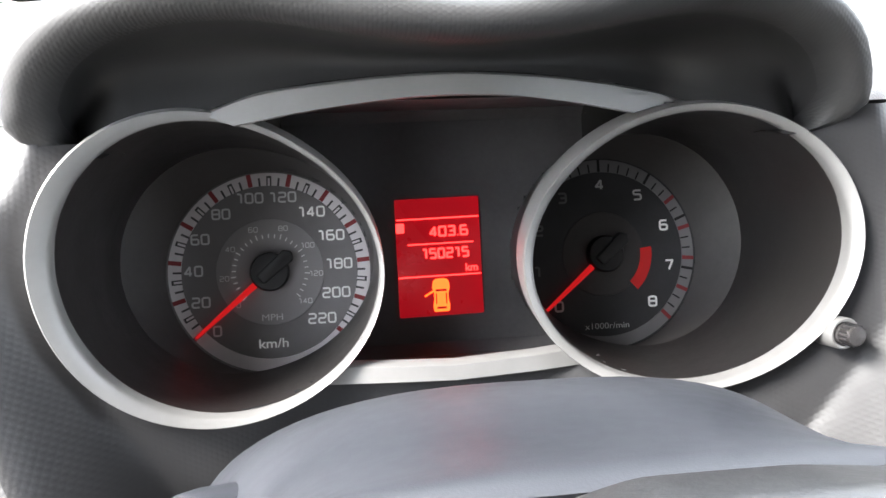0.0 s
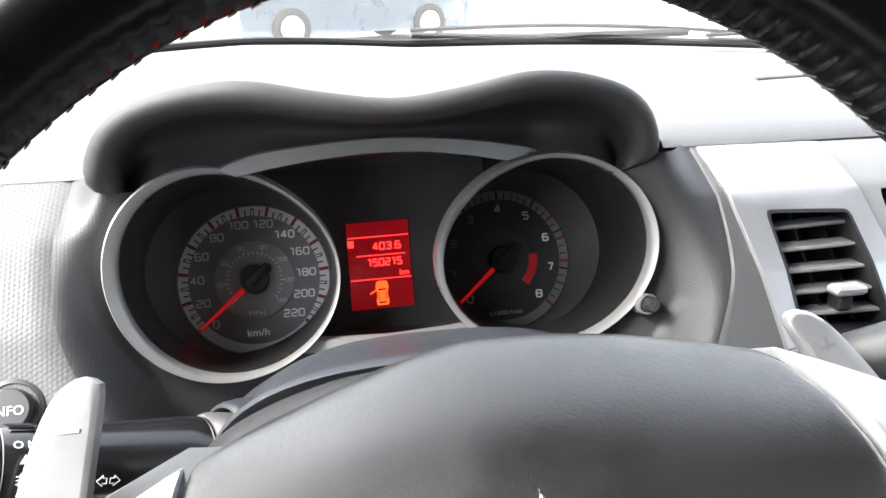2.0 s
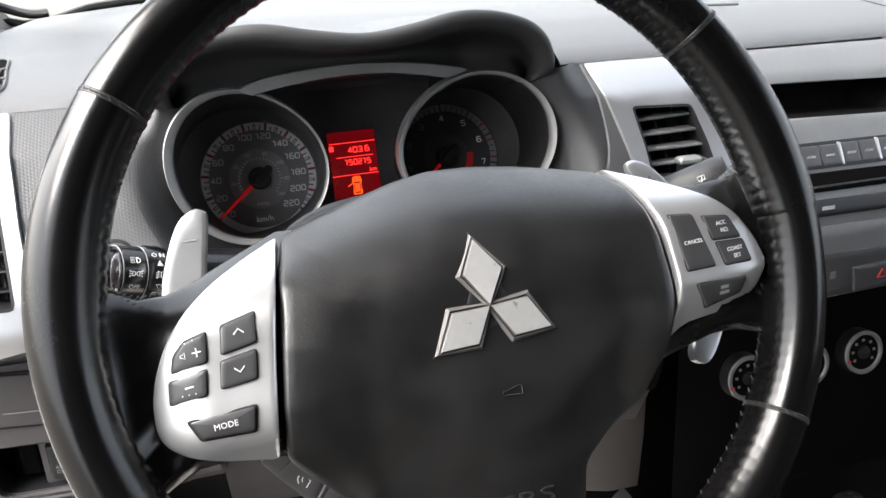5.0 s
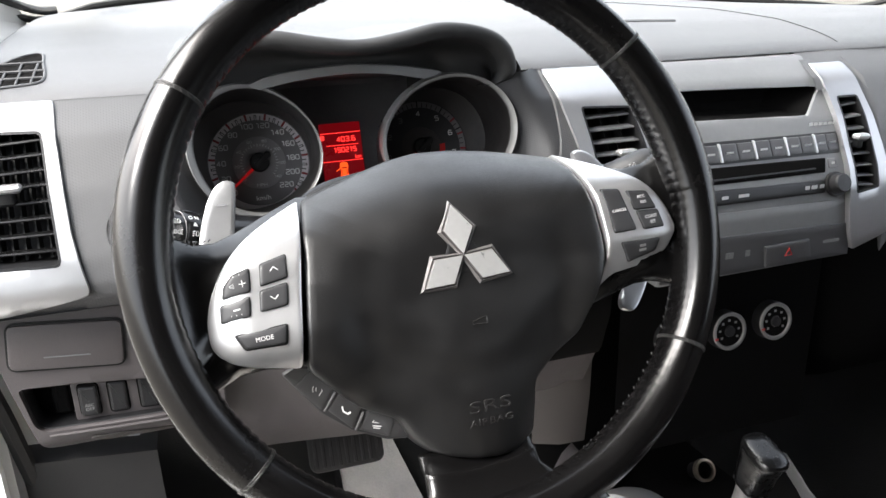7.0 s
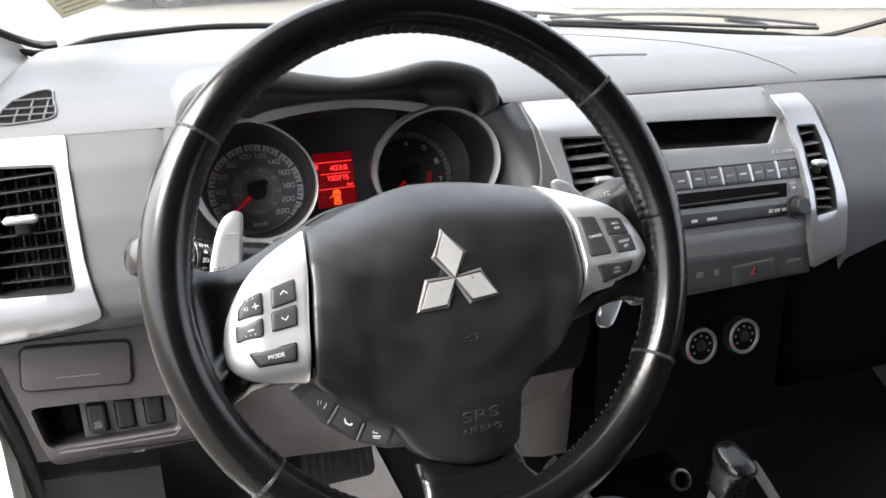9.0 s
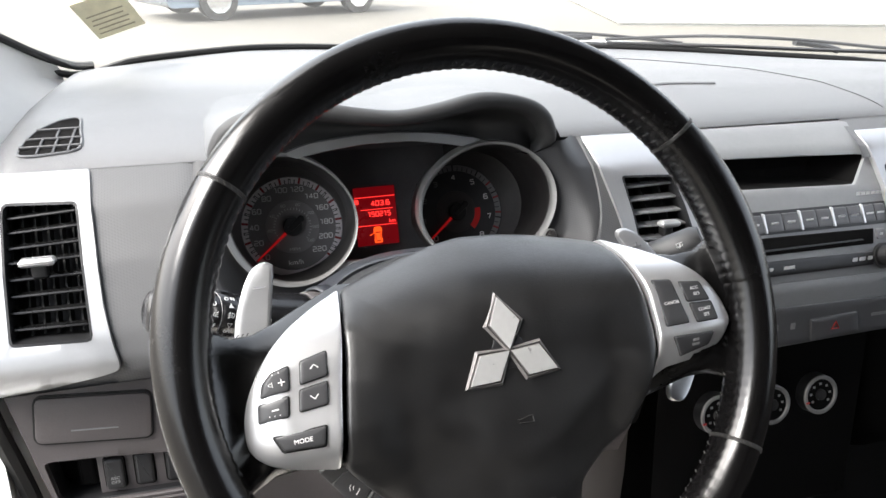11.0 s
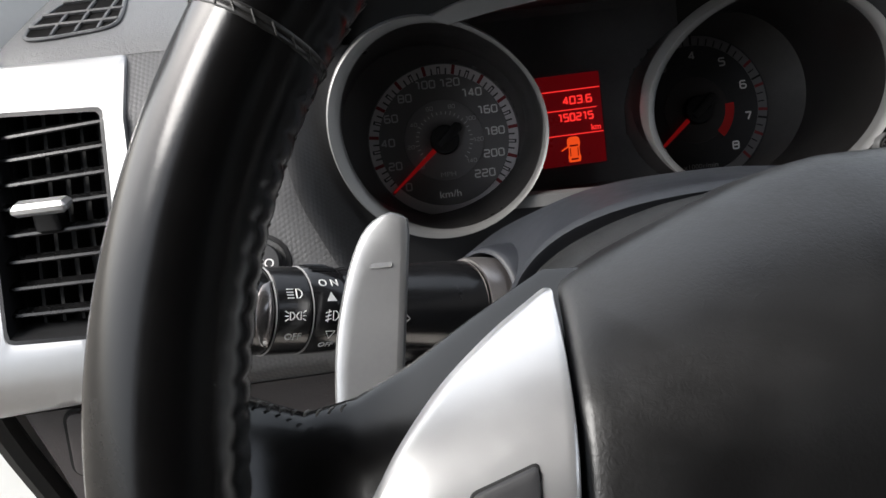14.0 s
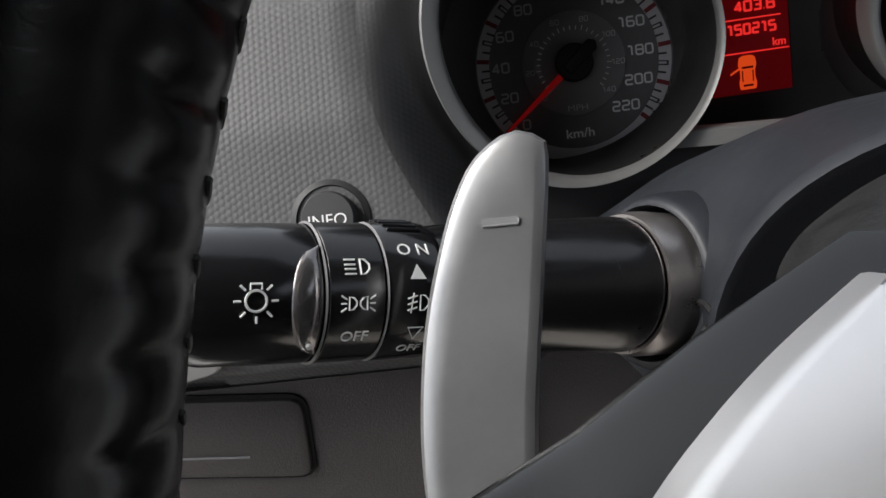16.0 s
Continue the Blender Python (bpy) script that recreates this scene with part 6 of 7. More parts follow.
for k, (u, v) in enumerate(((-0.0962, -0.0750), (-0.0808, -0.0920), (-0.0628, -0.1062))):
    m = WM @ Matrix.Translation((u, v, phone_n(u, v) + 0.0003)) @ pose(0, 0, 0, 0, 0, -20) @ Matrix.Scale(1.3, 4)
    if k == 0:
        sign(m, [(0.0008, 0.003), (0.0022, 0.0022), (0.0012, 0.0006), (0.0022, -0.0004), (0.0010, -0.003)], 0.0003, parent=keyb)
        sign(m, [(-0.0006, -0.001), (-0.0010, 0.0), (-0.0006, 0.001)], 0.00025, parent=keyb)
        sign(m, [(-0.0020, -0.0016), (-0.0026, 0.0), (-0.0020, 0.0016)], 0.00025, parent=keyb)
    elif k == 1:
        sign(m, [(-0.0012, 0.0026), (-0.0020, 0.0008), (-0.0012, -0.0012), (0.0014, -0.0022)], 0.0006, parent=keyb)
        sign(m, [(-0.0014, 0.0028), (-0.0002, 0.0024)], 0.0007, parent=keyb)
        sign(m, [(0.0012, -0.0022), (0.0024, -0.0012)], 0.0007, parent=keyb)
    else:
        sign(m, [(-0.0026, 0.0004), (-0.0014, 0.0020), (0.0014, 0.0020), (0.0026, 0.0004), (0.0012, 0.0004), (-0.0012, 0.0004)], 0.00035, True, keyb)
        sign(m, [(-0.0022, -0.0012), (0.0022, -0.0012)], 0.0004, parent=keyb)
        sign(m, [(-0.0018, -0.0022), (0.0018, -0.0022)], 0.0003, parent=keyb)

# lower spoke
secs = []
for v_, wl_, wr_, nf, nb in ((-0.132, 0.0430, 0.0330, -0.0300, -0.045), (-0.1402, 0.0432, 0.0328, -0.0245, -0.042), (-0.1410, 0.0434, 0.0328, -0.0215, -0.040), (-0.1424, 0.0435, 0.0328, -0.0198, -0.038), (-0.1445, 0.0435, 0.0326, -0.0192, -0.036), (-0.151, 0.0440, 0.0330, -0.0180, -0.032), (-0.158, 0.0460, 0.0380, -0.0130, -0.028), (-0.166, 0.052, 0.050, -0.0055, -0.023), (-0.174, 0.064, 0.062, 0.001, -0.018), (-0.182, 0.070, 0.068, -0.001, -0.015)):
    sec = []
    for i in range(32):
        a = 2 * math.pi * i / 32
        c, s = math.cos(a), math.sin(a)
        e = 0.6
        pu = (wr_ - wl_) / 2 + (wr_ + wl_) / 2 * math.copysign(abs(c) ** e, c)
        sec.append((pu, v_ - 0.004 * (1 - (pu / 0.04) ** 2 if abs(pu) < 0.04 else 0), (nf + nb) / 2 + (nf - nb) / 2 * math.copysign(abs(s) ** e, s)))
    secs.append(sec)
vv, ff = loft(secs, True, True, True)
obj("lower_spoke", put(WM, vv), ff, M_LEATHER, wheel, "black lower spoke", angle=60)


def hub_frame(u, v, lift):
    e = 0.003
    n = Vector((-(hub_n(u + e, v) - hub_n(u - e, v)) / (2 * e), -(hub_n(u, v + e) - hub_n(u, v - e)) / (2 * e), 1)).normalized()
    x = (Vector((1, 0, 0)) - n * n.x).normalized()
    return WM @ basis((u, v, hub_n(u, v) + lift), x, n.cross(x), n)


# three-diamond badge
badge = obj("badge_base", *patch(rounded([(0.0026 + 0.0395 * math.cos(radians(a)) * k, -0.0125 + 0.0395 * math.sin(radians(a)) * k) for a, k in ((90, 0.94), (60, 0.40), (45, 0.28), (0, 0.30), (-10, 0.45), (-30, 0.94), (-60, 0.40), (-75, 0.28), (-105, 0.28), (-120, 0.40), (210, 0.94), (190, 0.45), (180, 0.30), (135, 0.28), (120, 0.40))], 0.001, 2), hub_n, WM, 0.002, 0.0006, 4, 0.0004), M_BLACK, wheel, "three-diamond metal badge")
for a in (90, 210, -30):
    d, w_ = Vector((math.cos(radians(a)), math.sin(radians(a)))), Vector((-math.sin(radians(a)), math.cos(radians(a))))
    c = Vector((0.0026, -0.0125))
    q = [c + d * 0.0005, c + d * 0.0162 - w_ * 0.0094, c + d * 0.0320, c + d * 0.0162 + w_ * 0.0094]
    rr = [[(p.x, p.y, hub_n(p.x, p.y) + h) for p in o_] for o_, h in ((inset(q, -0.0006), 0.0002), (inset(q, -0.0003), 0.0028), (q, 0.0031))]
    vv, ff = loft(rr, True, True)
    fl = [[(p.x, p.y, hub_n(p.x, p.y) + h) for p in o_] for o_, h in ((inset(q, -0.0036), 0.0), (inset(q, -0.0032), 0.0006), (inset(q, -0.0018), 0.0022), (inset(q, -0.0015), 0.0021), (inset(q, -0.0012), 0.0004))]
    fv, ff2 = loft(fl, True)
    obj("badge_flank", put(WM, fv), ff2, M_FLANK, badge, "dull metal edge round a diamond", angle=10)
    dia = obj("badge_diamond", put(WM, vv), ff, M_FLANK, badge, "diamond with dull metal sides", angle=10)
    rr = [[(p.x, p.y, hub_n(p.x, p.y) + h) for p in o_] for o_, h in ((q, 0.0029), (inset(q, 0.00015), 0.0033))]
    vv, ff = loft(rr, True, False, True)
    obj("diamond_face", put(WM, vv), ff, M_EMBLEM, dia, angle=10)
sign(hub_frame(0.0054, -0.0548, 0.0) @ Matrix.Scale(0.8, 4), [(-0.0058, -0.0012), (-0.0058, 0.0014), (-0.0030, 0.0016), (0.0036, 0.0030), (0.0060, 0.0030), (0.0060, -0.0024), (0.0036, -0.0022), (-0.0030, -0.0012)], 0.00035, True, wheel, M_HUBMARK)
text("embossing", "SRS", 0.0108, hub_frame(0.0038, -0.1077, 0.0) @ pose(0, 0, 0, 0, 0, -3), M_HUBMARK, wheel, 0.0005, squash=1.8)
text("embossing", "AIRBAG", 0.0062, hub_frame(0.0034, -0.1174, 0.0) @ pose(0, 0, 0, 0, 0, -3), M_HUBMARK, wheel, 0.0005, squash=1.4)

# ---- info button ----
info = thing("info_button", (-0.196, 0.155, 1.073), "round grey info button beside the gauges", "button")
IM = basis((-0.1950, 0.1530, 1.0685), (1, 0, 0), (0, 0.47, 0.88), (0, -0.88, 0.47))
obj("button_well", *lathe([(0.0152, -0.003), (0.0146, 0.0014), (0.0125, 0.0018), (0.0106, -0.003)], IM, 40), M_BLACK, info)
obj("button_cap", *lathe([(0.0100, -0.002), (0.0100, 0.0050), (0.0092, 0.0064), (0.0001, 0.0066)], IM, 36), M_BUTTON, info)
text("marking", "INFO", 0.0062, IM @ Matrix.Translation((0, -0.0010, 0.0067)), M_WHITE, info)

# ---- centre stack ----
RAD = 0.005
stack_n = lambda u, w: -RAD * ease((1.164 - w) / 0.035) - face_y(0.37, w)
radio = thing("car_radio", (0.41, 0.17, 1.0), "dark grey car radio with display, disc slot and keys", "radio")
SO = rounded([(0.286, 0.945), (0.5330, 0.950), (0.5215, 0.99), (0.5195, 1.06), (0.5180, 1.10), (0.5140, 1.1625), (0.276, 1.1635), (0.288, 1.114), (0.296, 1.07)], 0.002)
SH = rounded([(0.304, 1.1085), (0.486, 1.1030), (0.514, 1.1310), (0.304, 1.1370)], 0.002)
vv, ff = framed(SO, SH, stack_n, 0.004, 0.02, 240, 0.0008)
obj("fascia", put(FACEM, vv), ff, M_RADIO, radio, "dark grey radio front")
b0 = around(SH, Vector((0.40, 1.12)), 160)
b1 = [Vector((0.40 + (p.x - 0.40) * 0.80 - 0.012, 1.118 + (p.y - 1.118) * 0.86 + 0.002)) for p in b0]
vv, ff = loft([[(p.x, p.y, stack_n(p.x, p.y) - 0.0035) for p in b0], [(p.x, p.y, stack_n(p.x, p.y) - 0.040) for p in b1]], True, False, True)
# Recess walls are near-black: the shade inside is put into their colour.
obj("display_recess", put(FACEM, vv), ff, M_VOID, radio, angle=20)
obj("display_pane", *prism(inset(b1, 0.002), 0, 0.001, 0, FACEM @ Matrix.Translation((0, 0, stack_n(0.4, 1.12) - 0.0385))), M_VOID, radio, "dark unlit display")


def on_stack(poly, lift, mat, name, parent=radio, bev=0.0006, thick=0.004, r=0.001):
    return obj(name, *patch(rounded(poly, r, 2), stack_n, FACEM, thick, bev, 3, lift), mat, parent)


def quad(x0, x1, z0, z1, lean=0.0):
    return [(x0, z0), (x1, z0 - lean), (x1, z1 - lean), (x0, z1)]


on_stack([(0.300, 1.0655), (0.516, 1.0640), (0.520, 1.0855), (0.298, 1.0875)], 0.0004, M_BLACK, "key_row_bed")
edges = [0.302, 0.3225, 0.3650, 0.4080, 0.4480, 0.4855, 0.5165]
for i in range(6):
    a, b = edges[i] + 0.0016, edges[i + 1] - 0.0016
    mid = (a + b) / 2
    on_stack(quad(a, mid - 0.0004, 1.0680, 1.0840, 0.0002), 0.002, M_KEY, "key")
    on_stack(quad(mid + 0.0004, b, 1.0678, 1.0838, 0.0002), 0.002, M_KEY, "key")
    for x in ((a + mid) / 2, (b + mid) / 2):
        obj("key_marking", *prism(rect(0.009, 0.0024, 0.0006), 0, 0.0002, 0, FACEM @ Matrix.Translation((x, 1.0755, stack_n(x, 1.0755) + 0.0022))), M_PALE, radio)
    if 0 < i:
        on_stack(quad(edges[i] - 0.0013, edges[i] + 0.0013, 1.0670, 1.0850), 0.0030, M_SILVER, "key_divider")
slot_p = [(0.300, 1.0475), (0.4915, 1.0470), (0.4950, 1.0600), (0.300, 1.0625)]
on_stack(inset(slot_p, -0.001), 0.0004, M_VOID, "disc_slot", bev=0.0003)
on_stack([(0.302, 1.0500), (0.480, 1.0505), (0.480, 1.0520), (0.302, 1.0520)], 0.0012, M_BLACK, "slot_flap")
on_stack(quad(0.4975, 0.5090, 1.0500, 1.0595), 0.0014, M_GREYBTN, "eject_key")
obj("key_marking", *prism(rect(0.004, 0.003, 0.0005), 0, 0.0002, 0, FACEM @ Matrix.Translation((0.503, 1.055, stack_n(0.5, 1.055) + 0.0017))), M_PALE, radio)
on_stack([(0.300, 1.0260), (0.490, 1.0255), (0.4895, 1.0385), (0.300, 1.0420)], 0.0016, M_BLACK, "lower_key_bed")
for x, w in ((0.322, 0.012), (0.362, 0.008), (0.385, 0.013), (0.466, 0.006), (0.475, 0.008), (0.485, 0.006)):
    obj("key_marking", *prism(rect(w, 0.0042, 0.0008), 0, 0.0002, 0, FACEM @ Matrix.Translation((x, 1.0330, stack_n(x, 1.033) + 0.0018))), M_PALE, radio)
for k in range(6):
    obj("maker_mark", *prism(rect(0.0052, 0.0042, 0.0008, 0.4865 + 0.0062 * k, 1.0945 - 0.0002 * k), 0, 0.0002, 0, FACEM @ Matrix.Translation((0, 0, stack_n(0.5, 1.0945) + 0.0006))), M_WHITE, radio, "white printed maker's mark")
KM = basis((0.5030, face_y(0.37, 1.033) + RAD, 1.0330), (1, 0, 0), (0, 0.35, 0.94), (0, -0.94, 0.35))
kn = obj("volume_knob", *lathe([(0.0108, 0.0), (0.0102, 0.013), (0.0090, 0.0145), (0.0001, 0.0148)], KM, 32), M_BLACK, radio, "black volume knob")
obj("knob_ring", *lathe([(0.0135, 0.0), (0.0132, 0.0035), (0.0105, 0.004), (0.0098, 0.001)], KM, 32), M_BLACK, kn)
on_stack([(0.288, 0.9505), (0.528, 0.9530), (0.5265, 1.0150), (0.292, 1.0180)], 0.0006, M_RADIO, "storage_lid", bev=0.0012)
hz = thing("hazard_switch_panel", (0.42, 0.16, 0.95), "dark switch panel with a red-marked hazard button", "switch panel")
on_stack([(0.290, 0.9480), (0.5315, 0.9505), (0.5290, 0.9880), (0.292, 0.9935)], 0.0022, M_KEY, "panel", hz, 0.001)
on_stack([(0.4185, 0.9515), (0.4780, 0.9545), (0.4730, 0.9765), (0.4150, 0.9750)], 0.0052, M_KEY, "hazard_button", hz, 0.001)
tri = [(0.446 + 0.0052 * math.cos(radians(a)), 0.9645 + 0.0052 * math.sin(radians(a))) for a in (90, 210, 330)]
obj("hazard_symbol", *tube(put(FACEM, [(p[0], p[1], stack_n(*p) + 0.0056) for p in tri]), 0.0009, 5, True), M_RED, hz)
for x, w in ((0.372, 0.010), (0.395, 0.006), (0.505, 0.022)):
    obj("marking", *prism(rect(w, 0.0035 if w > 0.015 else 0.007, 0.0008), 0, 0.0002, 0, FACEM @ Matrix.Translation((x, 0.970, stack_n(x, 0.97) + 0.0024))), M_WORN, hz)

clim = thing("climate_control", (0.38, 0.16, 0.85), "black climate control panel with three rotary dials", "climate panel")
CM = basis((0, 0.163, 0), (1, 0, 0), (0, 0.10, 0.995), (0, -0.995, 0.10))
cz = lambda z: (z - 0.0) / 0.995
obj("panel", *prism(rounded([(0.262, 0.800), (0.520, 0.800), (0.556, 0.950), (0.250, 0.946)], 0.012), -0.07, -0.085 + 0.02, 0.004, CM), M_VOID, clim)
for x, z in ((0.3310, 0.8670), (0.3992, 0.8675), (0.4618, 0.8695)):
    dm = basis((x, 0.166, z), (1, 0, 0), (0, 0.16, 0.987), (0, -0.987, 0.16))
    kb = thing("climate_dial", (x, 0.15, z), "round climate dial with a satin silver ring", "dial", "climate dials")
    obj("dial_body", *lathe([(0.0225, -0.004), (0.0222, 0.0085)], dm, 48), M_BLACK, kb)
    obj("dial_ring", *lathe([(0.0222, 0.0075), (0.0222, 0.0095), (0.0212, 0.0106), (0.0186, 0.0106), (0.0176, 0.0085)], dm, 48), M_RING, kb)
    obj("dial_face", *lathe([(0.0177, 0.0), (0.0177, 0.0085), (0.0001, 0.0085)], dm, 40), M_VOID, kb)
    obj("dial_grip", *lathe([(0.0066, 0.008), (0.0060, 0.0110), (0.0001, 0.0114)], dm, 32), M_BLACK, kb)
    for i in range(7):
        a = radians(215 - 250 * i / 6)
        obj("dial_mark", *block((0.0125 * math.cos(a), 0.0125 * math.sin(a), 0.0087), (0.0030, 0.0026, 0.0004), 0.0001, dm), M_WORN, kb)
    obj("dial_pointer", *block((0.0196 * math.cos(radians(200)), 0.0196 * math.sin(radians(200)), 0.0108), (0.0045, 0.0022, 0.0008), 0.0003, dm @ pose(0, 0, 0)), M_NEEDLEDULL, kb)

# ---- console, lever, floor ----
console = thing("centre_console", (0.38, 0.0, 0.5), "black plastic centre console with silver edge trims", "console")
rings = []
for y, w, zt in ((-0.45, 0.125, 0.66), (-0.1, 0.125, 0.665), (0.03, 0.13, 0.66), (0.10, 0.13, 0.635), (0.20, 0.13, 0.60), (0.34, 0.13, 0.59), (0.36, 0.13, 0.80)):
    rings.append([(0.375 - w, y, 0.35), (0.375 - w, y, zt - 0.03), (0.375 - w + 0.012, y, zt), (0.375 + w - 0.012, y, zt), (0.375 + w, y, zt - 0.03), (0.375 + w, y, 0.35)])
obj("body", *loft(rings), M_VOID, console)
obj("side_panel", *loft([[(0.249, y, 0.36), (0.243, y, 0.50), (0.243, y, 0.60), (0.250, y, 0.632), (0.262, y, 0.655), (0.276, y, 0.668)] for y in (-0.44, -0.1, 0.1, 0.2, 0.29)]), M_LOW, console, "brownish grey side panel of the console")
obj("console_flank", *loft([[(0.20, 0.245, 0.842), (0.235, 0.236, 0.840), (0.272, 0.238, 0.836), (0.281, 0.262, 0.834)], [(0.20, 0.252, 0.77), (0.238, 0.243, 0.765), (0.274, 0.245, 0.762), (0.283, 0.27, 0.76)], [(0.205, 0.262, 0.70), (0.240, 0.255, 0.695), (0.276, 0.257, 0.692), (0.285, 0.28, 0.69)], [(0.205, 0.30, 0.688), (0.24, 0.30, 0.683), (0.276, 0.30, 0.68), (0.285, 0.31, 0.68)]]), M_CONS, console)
for pts, w in (([(0.300, -0.36, 0.690), (0.296, 0.0, 0.695), (0.294, 0.10, 0.690), (0.290, 0.155, 0.680), (0.275, 0.185, 0.664), (0.255, 0.20, 0.640)], 0.019), ([(0.452, -0.30, 0.694), (0.455, -0.05, 0.696), (0.461, 0.057, 0.690), (0.476, 0.104, 0.690), (0.4900, 0.142, 0.690), (0.4945, 0.153, 0.685)], 0.0038)):
    path = curve2(pts, 40)
    vv, ff = [], []
    for k, p in enumerate(path):
        for du, dz in ((-1, -0.012), (-0.9, 0.0), (-0.3, 0.004), (0.3, 0.004), (0.9, 0.0), (1, -0.012)):
            vv.append((p.x + du * w, p.y, p.z + dz))
    n_ = 6
    ff = [(k * n_ + a, k * n_ + a + 1, (k + 1) * n_ + a + 1, (k + 1) * n_ + a) for k in range(len(path) - 1) for a in range(n_ - 1)]
    obj("edge_trim", vv, ff, M_SILVER, console, "silver console edge")
sock = thing("power_socket", (0.449, 0.236, 0.612), "round power socket with a metal rim", "socket")
km = basis((0.449, 0.236, 0.618), (1, 0, 0), (0, 0.55, 0.83), (0, -0.83, 0.55))
obj("socket_rim", *lathe([(0.0155, -0.004), (0.0152, 0.003), (0.0120, 0.004), (0.0112, -0.002)], km, 32), M_BRASS, sock)
obj("socket_well", *lathe([(0.0113, 0.0), (0.0113, -0.025), (0.0001, -0.025)], km, 24), M_MATT, sock)
lever = thing("gear_lever", (0.345, 0.03, 0.66), "black gear lever with a satin metal shaft", "gear lever")
lm = basis((0.3470, 0.055, 0.6745), (1, 0, 0), (0, 0.98, 0.2), (0, -0.2, 0.98))
obj("shaft", *lathe([(0.0140, -0.02), (0.0140, 0.088), (0.0130, 0.090)], lm, 28), M_FLANK, lever, "satin metal shaft")
obj("boot", *lathe([(0.055, -0.024), (0.045, -0.002), (0.03, 0.016), (0.017, 0.026), (0.0135, 0.026)], lm, 32), M_BLACK, lever)
hr = []
for z, a, b, d in ((0.086, 0.0148, 0.0160, 0.0), (0.088, 0.0158, 0.0172, 0.0), (0.108, 0.0160, 0.0180, 0.001), (0.124, 0.0165, 0.0205, 0.003), (0.134, 0.0170, 0.0235, 0.005), (0.1395, 0.0160, 0.0240, 0.006), (0.1425, 0.0130, 0.0210, 0.006), (0.1430, 0.0060, 0.0100, 0.006)):
    sec = []
    for i in range(36):
        c, q = math.cos(2 * math.pi * i / 36), math.sin(2 * math.pi * i / 36)
        sec.append((a * math.copysign(abs(c) ** 0.6, c) - 0.6 * d, b * math.copysign(abs(q) ** 0.6, q) - d, z + 0.10 * b * q))
    hr.append(sec)
vv, ff = loft(hr, True, True, True)
obj("grip", put(lm, vv), ff, M_STEMBLACK, lever, "black gear grip", angle=60)

ped = thing("brake_pedal", (-0.02, 0.30, 0.70), "worn rubber brake pedal with ribs", "pedal")
pm = basis((-0.0190, 0.318, 0.713), (1, 0, 0), (0, 0.45, 0.89), (0, -0.89, 0.45))
obj("pedal_pad", *prism(rect(0.092, 0.052, 0.012), -0.012, 0.0, 0.003, pm), M_RUBBER, ped)
for i in range(9):
    obj("rib", *block((-0.0384 + 0.0096 * i, 0, 0.0003), (0.0044, 0.042, 0.003), 0.0008, pm), M_RUBBER, ped)
obj("pedal_arm", *tube([(-0.035, 0.335, 0.72), (-0.03, 0.40, 0.80), (-0.03, 0.42, 0.98)], 0.010, 8), M_BLACK, ped)
obj("floor", *loft([[(x, y, z) for x in (-0.62, -0.2, 0.26)] for y, z in ((-1.2, 0.36), (0.25, 0.36), (0.55, 0.40), (0.80, 0.62), (0.85, 0.95))]), M_CARPET)
tagged(scene.objects["floor"], "black carpeted footwell floor", "floor", kind="structure")
mat_th = thing("floor_mat", (0.0, 0.4, 0.38), "pale worn floor mat in the driver's footwell", "floor mat")
obj("mat", *loft([[(x, y, z + 0.012) for x in (0.008, (0.008 + xr) / 2, xr)] for y, z, xr in ((-0.35, 0.36, 0.235), (0.25, 0.36, 0.220), (0.45, 0.387, 0.180), (0.55, 0.40, 0.146), (0.64, 0.48, 0.114), (0.74, 0.57, 0.078))]), M_MAT, mat_th)
obj("mat_edge", *tube([(0.008, -0.35, 0.372), (0.008, 0.25, 0.372), (0.008, 0.55, 0.412), (0.008, 0.74, 0.582)], 0.006, 6), M_CARPET, mat_th)

# ---- the car's shell ----
def wall(name, label, verts, faces, mat, kind="structure"):
    ob = obj(name, verts, faces, mat)
    tagged(ob, label, "car body", kind=kind)
    return ob


def glass_foot(x):
    """The lower edge of the windscreen, which climbs at its corners."""
    e = max(-0.33 - x, x - 1.07, 0.0)
    q = min(1.07, max(-0.33, x))
    return Vector((x, base_y(q) + 0.004 - 1.5 * e, top_z(q, base_y(q)) + 0.004 + 0.8 * e))


GL0 = [glass_foot(x) for x in np.linspace(-0.41, 1.15, 40)]
GL1 = [Vector((0.37 + (p.x - 0.37) * 0.80, 0.02 + 0.10 * (1 - ((p.x - 0.37) / 0.78) ** 2), 1.70)) for p in GL0]
mid = [a.lerp(b, 0.5) + Vector((0, 0.03, 0.03)) for a, b in zip(GL0, GL1)]
glass = obj("window_1", *loft([GL0, mid, GL1]), M_GLASS)
glass.visible_shadow = False
tagged(glass, "curved clear windscreen", "windscreen", kind="structure")
seal = [p + Vector((0, -0.004, 0.0)) for p in GL0]
side_l = [GL0[0].lerp(GL1[0], t) + Vector((0, -0.002, 0.002)) for t in (0.6, 0.4, 0.25, 0.12, 0.05)]
obj("trim", *tube(curve2(side_l[:4] + seal[::2], 110), 0.0048, 8), M_SEAL)
tagged(scene.objects["trim"], "black rubber edge along the windscreen base", "seal", kind="structure")
